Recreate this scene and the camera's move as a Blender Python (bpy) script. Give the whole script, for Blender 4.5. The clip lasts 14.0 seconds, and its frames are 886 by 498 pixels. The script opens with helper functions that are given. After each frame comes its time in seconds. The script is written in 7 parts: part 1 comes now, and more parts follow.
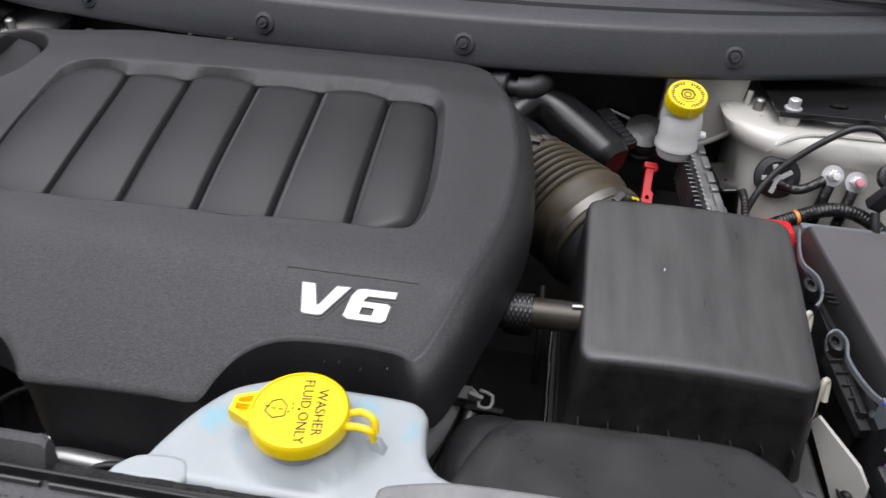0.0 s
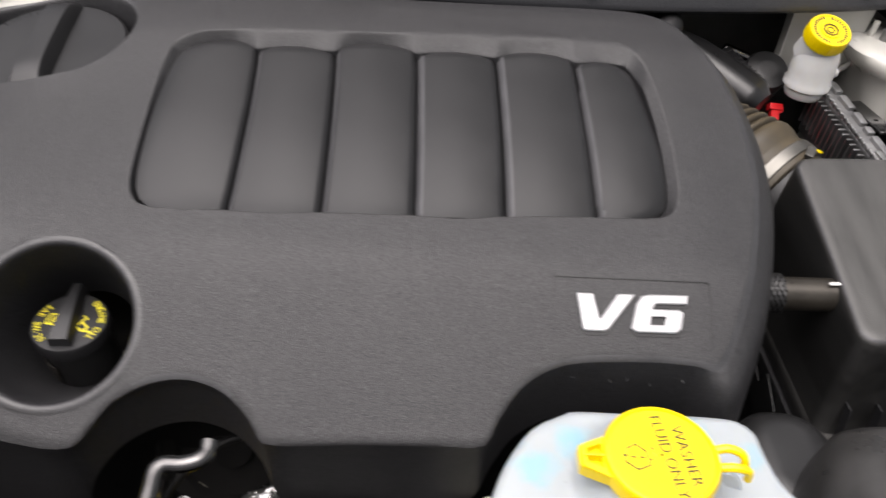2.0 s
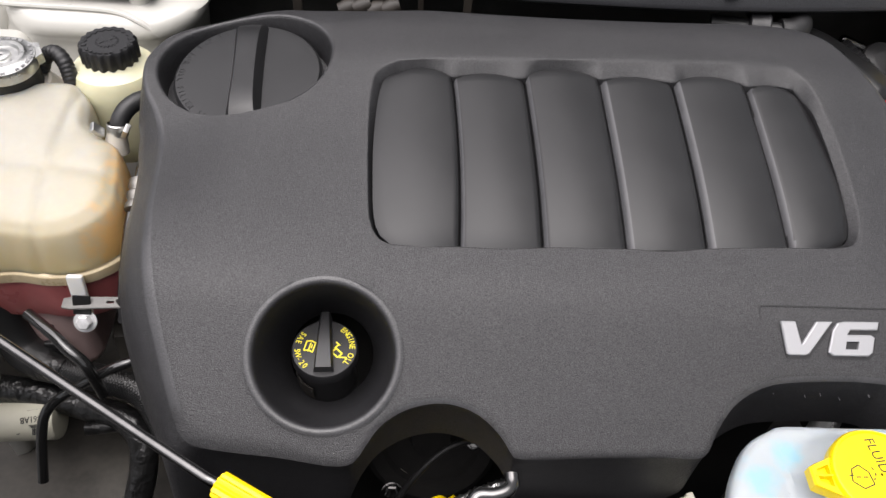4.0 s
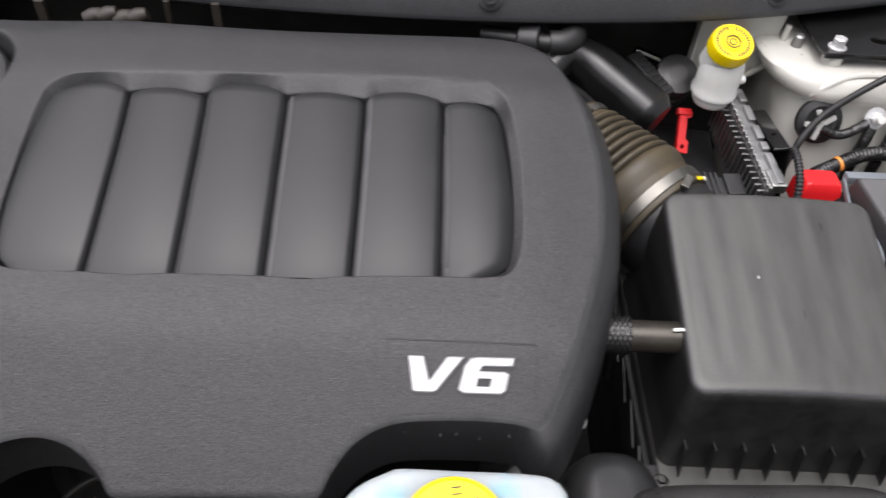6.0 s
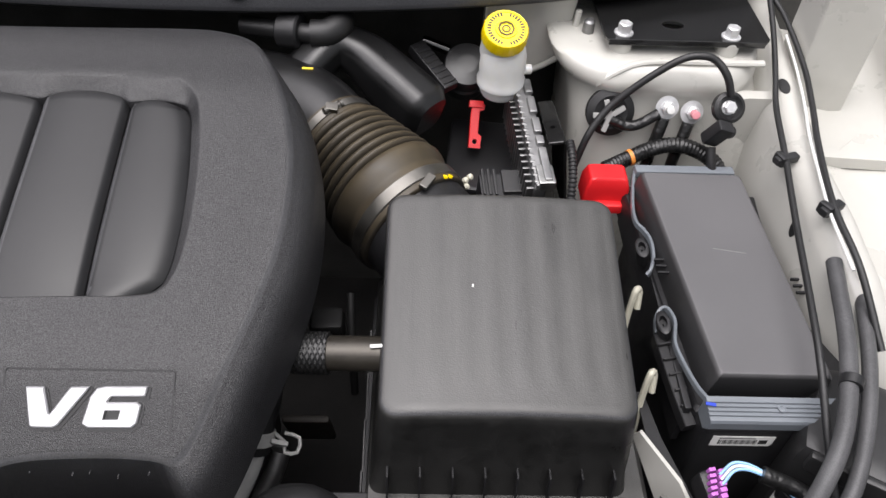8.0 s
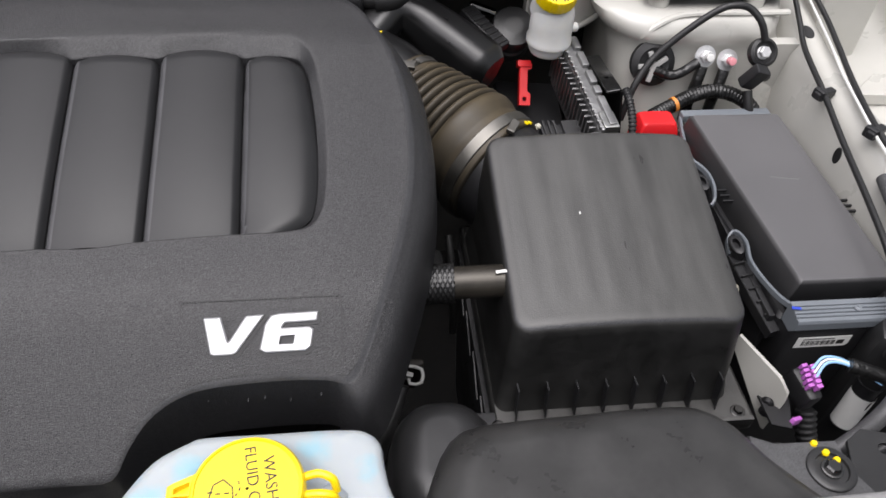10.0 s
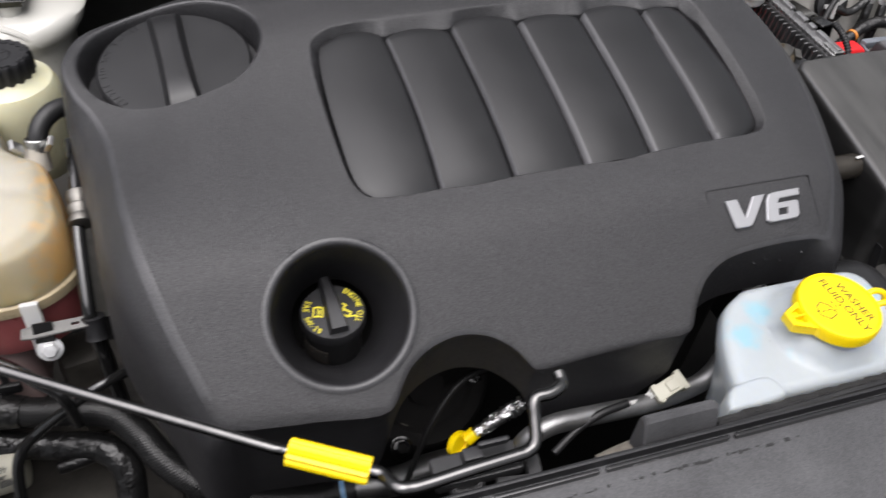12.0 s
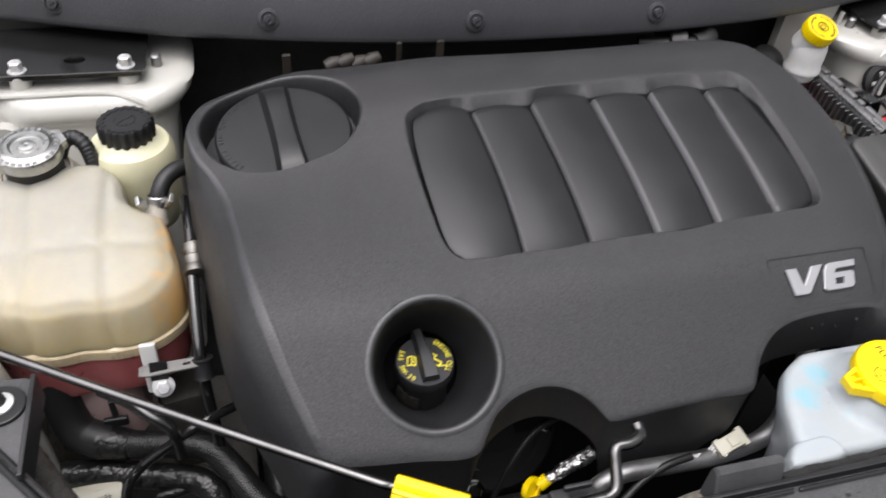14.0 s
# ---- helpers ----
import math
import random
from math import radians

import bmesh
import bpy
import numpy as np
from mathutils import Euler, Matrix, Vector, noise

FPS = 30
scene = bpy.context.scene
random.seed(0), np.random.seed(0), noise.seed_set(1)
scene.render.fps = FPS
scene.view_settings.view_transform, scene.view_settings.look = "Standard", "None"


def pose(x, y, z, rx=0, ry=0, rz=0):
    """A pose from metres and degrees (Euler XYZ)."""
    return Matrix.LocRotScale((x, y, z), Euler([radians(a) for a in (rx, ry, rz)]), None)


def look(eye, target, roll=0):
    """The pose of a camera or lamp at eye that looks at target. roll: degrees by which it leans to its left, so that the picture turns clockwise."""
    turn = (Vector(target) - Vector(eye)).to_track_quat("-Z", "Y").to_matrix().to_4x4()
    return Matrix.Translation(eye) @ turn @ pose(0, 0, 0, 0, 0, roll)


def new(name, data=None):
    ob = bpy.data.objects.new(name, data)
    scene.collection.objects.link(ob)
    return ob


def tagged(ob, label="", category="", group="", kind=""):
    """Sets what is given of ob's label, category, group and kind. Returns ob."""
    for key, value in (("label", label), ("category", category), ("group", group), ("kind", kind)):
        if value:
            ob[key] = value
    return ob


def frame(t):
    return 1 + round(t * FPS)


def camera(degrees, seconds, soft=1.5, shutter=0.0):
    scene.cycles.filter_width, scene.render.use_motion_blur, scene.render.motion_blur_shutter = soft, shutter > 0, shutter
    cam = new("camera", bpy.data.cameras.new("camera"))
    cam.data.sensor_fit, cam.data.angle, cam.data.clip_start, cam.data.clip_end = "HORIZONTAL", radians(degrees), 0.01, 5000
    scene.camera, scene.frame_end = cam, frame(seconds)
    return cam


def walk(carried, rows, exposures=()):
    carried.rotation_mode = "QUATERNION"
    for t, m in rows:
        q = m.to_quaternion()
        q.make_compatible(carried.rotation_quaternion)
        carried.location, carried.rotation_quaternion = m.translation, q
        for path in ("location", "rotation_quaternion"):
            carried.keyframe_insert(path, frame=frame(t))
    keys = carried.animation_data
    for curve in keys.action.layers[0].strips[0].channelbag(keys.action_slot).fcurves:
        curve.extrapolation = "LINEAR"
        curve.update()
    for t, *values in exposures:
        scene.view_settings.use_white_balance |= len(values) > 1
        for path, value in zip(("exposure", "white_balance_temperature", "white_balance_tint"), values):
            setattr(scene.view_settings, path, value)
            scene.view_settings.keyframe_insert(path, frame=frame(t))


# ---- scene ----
cam = camera(60.1, 14.0, shutter=0.35)
PATH = [
    (0, (0.168, 0.093, 1.357), (-0.044, 1.74, 0.242), 3.4),
    (0.5, (0.196, 0.141, 1.338), (0.0, 1.791, 0.225), 3.4),
    (1, (0.151, 0.187, 1.307), (-0.002, 1.834, 0.183), 3.5),
    (1.5, (0.039, 0.193, 1.305), (0.021, 1.795, 0.109), 4.0),
    (2, (-0.108, 0.172, 1.342), (-0.042, 1.719, 0.076), 4.4),
    (2.5, (-0.221, 0.176, 1.397), (-0.136, 1.666, 0.066), 4.2),
    (2.7, (-0.254, 0.18, 1.408), (-0.151, 1.655, 0.061), 4.5),
    (4.8, (-0.288, 0.191, 1.466), (-0.199, 1.563, 0.014), 5.5),
    (5, (-0.238, 0.193, 1.475), (-0.167, 1.564, 0.021), 5.0),
    (5.5, (-0.106, 0.204, 1.459), (-0.069, 1.601, 0.028), 4.0),
    (6, (0.008, 0.225, 1.442), (0.056, 1.625, 0.015), 4.3),
    (6.5, (0.12, 0.249, 1.421), (0.172, 1.646, -0.009), 4.3),
    (7, (0.22, 0.277, 1.414), (0.275, 1.661, -0.029), 4.6),
    (7.2, (0.246, 0.283, 1.418), (0.304, 1.666, -0.026), 4.5),
    (9.3, (0.171, 0.23, 1.423), (0.339, 1.628, 0.002), 4.2),
    (9.5, (0.145, 0.221, 1.416), (0.331, 1.617, -0.004), 4.3),
    (10, (0.102, 0.213, 1.406), (0.333, 1.598, -0.018), 4.7),
    (10.5, (0.015, 0.188, 1.39), (0.306, 1.568, -0.029), 5.2),
    (11, (-0.171, 0.169, 1.408), (0.221, 1.53, -0.004), 5.9),
    (11.5, (-0.28, 0.16, 1.422), (0.206, 1.493, 0.014), 6.1),
    (12, (-0.413, 0.159, 1.418), (0.111, 1.478, 0.009), 6.2),
    (12.5, (-0.486, 0.153, 1.418), (0.038, 1.473, 0.009), 6.2),
    (13, (-0.524, 0.157, 1.441), (-0.028, 1.493, 0.037), 5.9),
    (13.5, (-0.525, 0.159, 1.438), (-0.056, 1.518, 0.048), 5.8),
    (14, (-0.474, 0.136, 1.464), (-0.006, 1.56, 0.14), 5.5),
]
walk(cam, [(t, look(eye, target, roll)) for t, eye, target, roll in PATH], [(0.0, 0.02, 6300, 10), (0.5, 0.40, 6300, 10), (1.5, 0.34, 6700, 11), (2.5, 0.44, 6750, 11), (5.0, 0.36, 6500, 10), (6.2, 0.44, 6500, 10), (7.2, 0.44, 6500, 10), (9.5, 0.19, 6450, 10), (12.0, 0.24, 6450, 10), (13.0, 0.22, 6500, 11), (14.0, 0.24, 6450, 10)])

# ---- world and sun ----
world = bpy.data.worlds.new("sky")
scene.world = world
world.use_nodes = True
wn = world.node_tree
sky = wn.nodes.new("ShaderNodeTexSky")
sky.sky_type = "NISHITA"
sky.sun_disc = False
sky.sun_elevation = radians(80)
sky.sun_rotation = radians(200)
sky.air_density, sky.dust_density, sky.ozone_density = 0.6, 6.0, 0.6
SKY_WHITE = wn.nodes.new("ShaderNodeHueSaturation")
SKY_WHITE.inputs["Saturation"].default_value = 0.25
wn.links.new(sky.outputs["Color"], SKY_WHITE.inputs["Color"])
wn.links.new(SKY_WHITE.outputs["Color"], wn.nodes["Background"].inputs["Color"])
wn.nodes["Background"].inputs["Strength"].default_value = 0.15
sun = new("sun", bpy.data.lights.new("sun", "SUN"))
sun.data.energy, sun.data.angle, sun.data.color = 3.0, radians(80), (1.02, 0.965, 1.01)
sun.matrix_world = look((-1.05, 0.35, 3.9), (-0.1, 0.7, 1.0))

# ---- materials ----


def surface(name, colour, rough=0.5, metal=0.0, grain=0.0, grain_size=0.001, vary=0.12, vary_size=0.06, rough_vary=0.1, coat=0.0, dust_sheen=None,
            dust_sheen_amount=0.0, through_light=0.0, spec=0.5, stretch=(1, 1, 1), stain=None, blots=None, speck=0.0):
    """A procedural surface: base colour with broad and fine variation, a fine bump, specks of the given contrast, an
    optional lighter film on what faces up (dusty on some, painted-in sky sheen on others), an optional tide-line stain
    (colour, full height, end height, amount) over the thing's base, and ragged blots (colour, amount, places with
    radius)."""
    m = bpy.data.materials.new(name)
    m.use_nodes = True
    n, l = m.node_tree.nodes, m.node_tree.links
    b = n["Principled BSDF"]
    b.inputs["Roughness"].default_value, b.inputs["Metallic"].default_value = rough, metal
    b.inputs["Coat Weight"].default_value = coat
    b.inputs["Coat Roughness"].default_value = 0.15
    b.inputs["Specular IOR Level"].default_value = spec
    co = n.new("ShaderNodeTexCoord")
    mp = n.new("ShaderNodeMapping")
    mp.inputs["Scale"].default_value = stretch
    l.new(co.outputs["Object"], mp.inputs["Vector"])
    broad = n.new("ShaderNodeTexNoise")
    broad.inputs["Scale"].default_value, broad.inputs["Detail"].default_value = 1 / vary_size, 5
    fine = n.new("ShaderNodeTexNoise")
    fine.inputs["Scale"].default_value, fine.inputs["Detail"].default_value = 6 / vary_size, 4
    for t in (broad, fine):
        l.new(mp.outputs["Vector"], t.inputs["Vector"])
    both = n.new("ShaderNodeMath")
    both.operation = "MULTIPLY_ADD"
    both.inputs[1].default_value = 0.4
    l.new(fine.outputs["Fac"], both.inputs[0])
    l.new(broad.outputs["Fac"], both.inputs[2])
    span = n.new("ShaderNodeMapRange")
    span.inputs["From Min"].default_value, span.inputs["From Max"].default_value = 0.4, 1.0
    span.inputs["To Min"].default_value, span.inputs["To Max"].default_value = 1 - vary, 1 + vary
    l.new(both.outputs[0], span.inputs["Value"])
    tone = n.new("ShaderNodeMix")
    tone.data_type, tone.blend_type = "RGBA", "MULTIPLY"
    tone.inputs["Factor"].default_value = 1.0
    tone.inputs["A"].default_value = (*colour, 1)
    l.new(span.outputs["Result"], tone.inputs["B"])
    last = tone.outputs["Result"]
    if speck:
        dots = n.new("ShaderNodeTexNoise")
        dots.inputs["Scale"].default_value, dots.inputs["Detail"].default_value = 1500, 1
        l.new(co.outputs["Object"], dots.inputs["Vector"])
        salt = n.new("ShaderNodeMapRange")
        salt.inputs["From Min"].default_value, salt.inputs["From Max"].default_value = 0.3, 0.7
        salt.inputs["To Min"].default_value, salt.inputs["To Max"].default_value = 1 - speck, 1 + speck
        l.new(dots.outputs["Fac"], salt.inputs["Value"])
        grit = n.new("ShaderNodeMix")
        grit.data_type, grit.blend_type = "RGBA", "MULTIPLY"
        grit.inputs["Factor"].default_value = 1.0
        l.new(last, grit.inputs["A"])
        l.new(salt.outputs["Result"], grit.inputs["B"])
        last = grit.outputs["Result"]
        glint = n.new("ShaderNodeMath")
        glint.operation = "MULTIPLY"
        glint.inputs[1].default_value = spec
        l.new(salt.outputs["Result"], glint.inputs[0])
        l.new(glint.outputs[0], b.inputs["Specular IOR Level"])
    if dust_sheen:
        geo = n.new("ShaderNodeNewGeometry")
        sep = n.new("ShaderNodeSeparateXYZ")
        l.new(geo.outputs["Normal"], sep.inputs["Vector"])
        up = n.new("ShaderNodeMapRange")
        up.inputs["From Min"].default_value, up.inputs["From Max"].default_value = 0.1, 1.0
        up.inputs["To Min"].default_value, up.inputs["To Max"].default_value = 0.0, dust_sheen_amount
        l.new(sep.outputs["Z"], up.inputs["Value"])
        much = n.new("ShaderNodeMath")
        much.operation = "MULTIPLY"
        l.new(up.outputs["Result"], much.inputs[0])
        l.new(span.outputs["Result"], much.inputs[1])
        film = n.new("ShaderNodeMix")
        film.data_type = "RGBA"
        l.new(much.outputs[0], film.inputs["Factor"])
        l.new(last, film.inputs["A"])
        film.inputs["B"].default_value = (*dust_sheen, 1)
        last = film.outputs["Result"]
    if stain:
        high = n.new("ShaderNodeSeparateXYZ")
        l.new(co.outputs["Object"], high.inputs["Vector"])
        wave = n.new("ShaderNodeMath")
        wave.operation = "MULTIPLY_ADD"
        wave.inputs[1].default_value = 0.06
        l.new(broad.outputs["Fac"], wave.inputs[0])
        l.new(high.outputs["Z"], wave.inputs[2])
        tide = n.new("ShaderNodeMapRange")
        tide.inputs["From Min"].default_value, tide.inputs["From Max"].default_value = stain[1] + 0.03, stain[2] + 0.03
        tide.inputs["To Min"].default_value, tide.inputs["To Max"].default_value = stain[3], 0.0
        l.new(wave.outputs[0], tide.inputs["Value"])
        tint = n.new("ShaderNodeMix")
        tint.data_type = "RGBA"
        l.new(tide.outputs["Result"], tint.inputs["Factor"])
        l.new(last, tint.inputs["A"])
        tint.inputs["B"].default_value = (*stain[0], 1)
        last = tint.outputs["Result"]
    if blots:
        ragged = n.new("ShaderNodeTexNoise")
        ragged.inputs["Scale"].default_value, ragged.inputs["Detail"].default_value = 90, 6
        l.new(co.outputs["Object"], ragged.inputs["Vector"])
        most = None
        for x, y, z, r in blots[2]:
            away = n.new("ShaderNodeVectorMath")
            away.operation = "DISTANCE"
            away.inputs[1].default_value = (x, y, z)
            l.new(co.outputs["Object"], away.inputs[0])
            near = n.new("ShaderNodeMapRange")
            near.inputs["From Min"].default_value, near.inputs["From Max"].default_value = r, 0.0
            l.new(away.outputs["Value"], near.inputs["Value"])
            if most:
                top = n.new("ShaderNodeMath")
                top.operation = "MAXIMUM"
                l.new(most, top.inputs[0])
                l.new(near.outputs["Result"], top.inputs[1])
                most = top.outputs[0]
            else:
                most = near.outputs["Result"]
        sums = n.new("ShaderNodeMath")
        l.new(most, sums.inputs[0])
        l.new(ragged.outputs["Fac"], sums.inputs[1])
        wet = n.new("ShaderNodeMapRange")
        wet.inputs["From Min"].default_value, wet.inputs["From Max"].default_value = 0.72, 1.15
        wet.inputs["To Min"].default_value, wet.inputs["To Max"].default_value = 0.0, blots[1]
        l.new(sums.outputs[0], wet.inputs["Value"])
        dye = n.new("ShaderNodeMix")
        dye.data_type = "RGBA"
        l.new(wet.outputs["Result"], dye.inputs["Factor"])
        l.new(last, dye.inputs["A"])
        dye.inputs["B"].default_value = (*blots[0], 1)
        last = dye.outputs["Result"]
    l.new(last, b.inputs["Base Color"])
    rr = n.new("ShaderNodeMapRange")
    rr.inputs["From Min"].default_value, rr.inputs["From Max"].default_value = 0.4, 1.0
    rr.inputs["To Min"].default_value, rr.inputs["To Max"].default_value = max(0.03, rough - rough_vary), min(1, rough + rough_vary)
    l.new(both.outputs[0], rr.inputs["Value"])
    l.new(rr.outputs["Result"], b.inputs["Roughness"])
    if grain:
        g = n.new("ShaderNodeTexNoise")
        g.inputs["Scale"].default_value, g.inputs["Detail"].default_value = 1 / grain_size, 2
        l.new(co.outputs["Object"], g.inputs["Vector"])
        bump = n.new("ShaderNodeBump")
        bump.inputs["Strength"].default_value, bump.inputs["Distance"].default_value = min(1, grain), grain_size * max(1, grain)
        l.new(g.outputs["Fac"], bump.inputs["Height"])
        l.new(bump.outputs["Normal"], b.inputs["Normal"])
    if through_light:
        b.inputs["Subsurface Weight"].default_value = through_light
        b.inputs["Subsurface Radius"].default_value = (0.02, 0.016, 0.01)
        b.inputs["Subsurface Scale"].default_value = 1.0
    return m


COVER = surface("moulded_grey_black_plastic", (0.0165, 0.0163, 0.0176), 0.43, grain=0.75, grain_size=0.0007, speck=0.42, vary=0.16, rough_vary=0.07, spec=0.56)
SLAT = surface("satin_black_plastic", (0.012, 0.012, 0.0127), 0.36, grain=0.12, grain_size=0.0006, vary=0.2, vary_size=0.05, rough_vary=0.05, spec=0.42)
# lighter edge colour: a painted highlight where bevels and lips catch the sky
LIT_EDGE = surface("lit_grey_black_edge", (0.032, 0.032, 0.034), 0.39, speck=0.3, spec=0.56, grain=0.2, grain_size=0.0009, vary=0.15, vary_size=0.02)
# painted highlight for the crest of each slat's lit left flank
LIT_SLAT_EDGE = surface("lit_satin_slat_edge", (0.055, 0.055, 0.058), 0.36, vary=0.15, vary_size=0.02)
SCUTTLE = surface("grey_black_scuttle_plastic", (0.042, 0.043, 0.047), 0.46, speck=0.3, grain=0.2, grain_size=0.0008, vary=0.07, vary_size=0.12)
MOULD = surface("smooth_black_moulding", (0.007, 0.007, 0.0073), 0.35, grain=0.08, grain_size=0.001, vary=0.2)
BLACK = surface("black_plastic", (0.010, 0.010, 0.011), 0.45, grain=0.2, grain_size=0.001, vary=0.2)
# airbox tops lightened by their normal: sky sheen painted in along with dusty streaks
AIRBOX = surface("airbox_plastic", (0.011, 0.011, 0.0108), 0.38, grain=0.15, grain_size=0.0012, vary=0.4, vary_size=0.026, stretch=(1, 0.03, 1), rough_vary=0.14, spec=0.5, dust_sheen=(0.064, 0.063, 0.060), dust_sheen_amount=0.68)
HOOD = surface("dusty_black_duct_plastic", (0.028, 0.0275, 0.027), 0.33, grain=0.12, grain_size=0.0008, vary=0.3, vary_size=0.03)
SATIN = surface("satin_black_moulding", (0.018, 0.018, 0.0185), 0.36, grain=0.15, grain_size=0.0008, vary=0.2)
COATED = surface("black_coated_steel", (0.008, 0.008, 0.008), 0.5, vary=0.3, spec=0.15)
# near-black for deep bay parts: the shade down there is put into colour
SHADE = surface("shade_dark_metal", (0.014, 0.0135, 0.013), 0.7, vary=0.5, spec=0.2)
RUBBER = surface("black_rubber", (0.010, 0.010, 0.0105), 0.5, grain=0.2, grain_size=0.0012, vary=0.25)
TAPE = surface("black_loom_tape", (0.008, 0.008, 0.008), 0.33, grain=0.35, grain_size=0.011, vary=0.3)
BELLOW = surface("dusty_brown_rubber", (0.014, 0.0115, 0.008), 0.55, vary=0.35, vary_size=0.02, dust_sheen=(0.090, 0.066, 0.031), dust_sheen_amount=0.45)
PAINT = surface("white_body_paint", (0.45, 0.443, 0.408), 0.3, vary=0.05, vary_size=0.1, coat=0.5, rough_vary=0.06)
WASHER = surface("dye_stained_milky_plastic", (0.35, 0.382, 0.40), 0.35, vary=0.06, through_light=0.3,
                 blots=((0.16, 0.42, 0.52), 0.55, ((-0.055, 0.035, 0.145, 0.022), (-0.080, 0.017, 0.143, 0.024), (-0.045, -0.005, 0.145, 0.018), (-0.030, 0.025, 0.145, 0.016), (0.005, 0.017, 0.145, 0.016), (0.022, 0.045, 0.145, 0.020), (0.055, 0.030, 0.145, 0.016))))
BRAKE_WHITE = surface("white_reservoir_plastic", (0.62, 0.62, 0.60), 0.35, vary=0.08, through_light=0.2)
CREAM = surface("yellowed_milky_plastic", (0.47, 0.435, 0.375), 0.42, vary=0.12, vary_size=0.05, through_light=0.15)
CREAM_SKIN = surface("amber_stained_milky_plastic", (0.35, 0.335, 0.285), 0.40, vary=0.08, vary_size=0.05, through_light=1.0, stain=((0.60, 0.47, 0.20), 0.096, 0.180, 0.66),
                     blots=((0.66, 0.38, 0.12), 0.75, ((0.098, 0.01, 0.125, 0.07), (0.092, -0.045, 0.115, 0.06), (0.085, 0.045, 0.14, 0.045))))
AMBER = surface("amber_stained_plastic", (0.50, 0.41, 0.26), 0.30, vary=0.2, vary_size=0.03, through_light=0.12)
STEERING = surface("pale_yellow_plastic", (0.60, 0.58, 0.40), 0.35, vary=0.08, through_light=0.3)
COOLANT = surface("pink_coolant_plastic", (0.32, 0.09, 0.09), 0.3, vary=0.2, through_light=0.2)
YELLOW = surface("yellow_plastic", (0.85, 0.62, 0.0), 0.38, vary=0.05, grain=0.1)
RED = surface("red_plastic", (0.62, 0.014, 0.018), 0.35, vary=0.06)
PINK = surface("pink_paint_mark", (0.60, 0.24, 0.27), 0.5, vary=0.2)
ALU = surface("cast_aluminium", (0.29, 0.29, 0.29), 0.42, 0.9, vary=0.2, vary_size=0.02, grain=0.2)
STEEL = surface("bright_steel", (0.18, 0.173, 0.158), 0.45, 1.0, vary=0.15, vary_size=0.02)
PIPE = surface("dull_silver_pipe", (0.46, 0.46, 0.45), 0.33, 0.1, vary=0.15, vary_size=0.02)
TUBE_METAL = surface("dull_aluminium_tube", (0.27, 0.27, 0.27), 0.45, 1.0, vary=0.15, vary_size=0.02)
DARK_STEEL = surface("dark_plated_rod", (0.13, 0.128, 0.126), 0.15, 1.0, vary=0.2, vary_size=0.02)
PLATED = surface("stamped_plated_steel", (0.46, 0.46, 0.445), 0.33, 1.0, vary=0.15, vary_size=0.01, grain=0.05, grain_size=0.003)
CHROME = surface("silver_badge", (0.42, 0.42, 0.43), 0.30, 0.5, vary=0.02, rough_vary=0.02)
ZINC = surface("zinc_nut", (0.66, 0.66, 0.66), 0.38, 0.6, vary=0.2, vary_size=0.008)
GREY_TRIM = surface("blue_grey_plastic", (0.135, 0.150, 0.166), 0.4, vary=0.1)
# lid top lighter than its walls: the fall of light put into colour
FUSE_LID = surface("charcoal_lid_plastic", (0.012, 0.012, 0.0125), 0.44, grain=0.3, grain_size=0.0008, vary=0.07, dust_sheen=(0.106, 0.104, 0.107), dust_sheen_amount=0.85)
LABEL = surface("white_label", (0.62, 0.62, 0.60), 0.5, vary=0.06)
INK = surface("black_ink", (0.012, 0.012, 0.012), 0.5)
PRINT = surface("yellow_print", (0.80, 0.70, 0.03), 0.5)
PURPLE = surface("violet_connector", (0.42, 0.12, 0.45), 0.4)
BLUE = surface("blue_wire", (0.25, 0.45, 0.70), 0.4)
NATURAL = surface("natural_nylon", (0.47, 0.455, 0.37), 0.4, vary=0.1)
GREY_CLIP = surface("grey_clip", (0.30, 0.30, 0.29), 0.45)
PANEL = surface("dusty_grey_moulding", (0.060, 0.060, 0.062), 0.42, speck=0.25, grain=0.15, grain_size=0.0008, vary=0.22, vary_size=0.04)
MOUTH = surface("worn_grey_duct_plastic", (0.20, 0.20, 0.20), 0.42, grain=0.15, grain_size=0.0008, vary=0.2, vary_size=0.03)
STUB = surface("brown_coated_tube", (0.045, 0.040, 0.033), 0.35, 0.5, vary=0.25, vary_size=0.02)
GLOSS = surface("gloss_black_paint", (0.01, 0.01, 0.01), 0.12, vary=0.2, coat=0.6)
WEAVE = surface("braided_sleeve", (0.012, 0.012, 0.012), 0.34, vary=0.3, vary_size=0.006)
FOIL = surface("crumpled_foil", (0.66, 0.66, 0.66), 0.30, 1.0, grain=0.6, grain_size=0.004)
# the stay's own brown; on linkage posts and neck label it is painted shade
DIM_BROWN = surface("dim_brown_metal", (0.020, 0.016, 0.012), 0.6, vary=0.4, vary_size=0.03)
DULL = surface("dull_grey_casting", (0.13, 0.128, 0.12), 0.5, vary=0.3, vary_size=0.01)
ASPHALT = surface("asphalt", (0.05, 0.05, 0.05), 0.85, grain=0.6, grain_size=0.01, vary=0.2, vary_size=0.4)

# ---- building blocks ----
from mathutils.bvhtree import BVHTree
from mathutils.geometry import delaunay_2d_cdt


def root_of(ob):
    while ob.parent:
        ob = ob.parent
    return ob


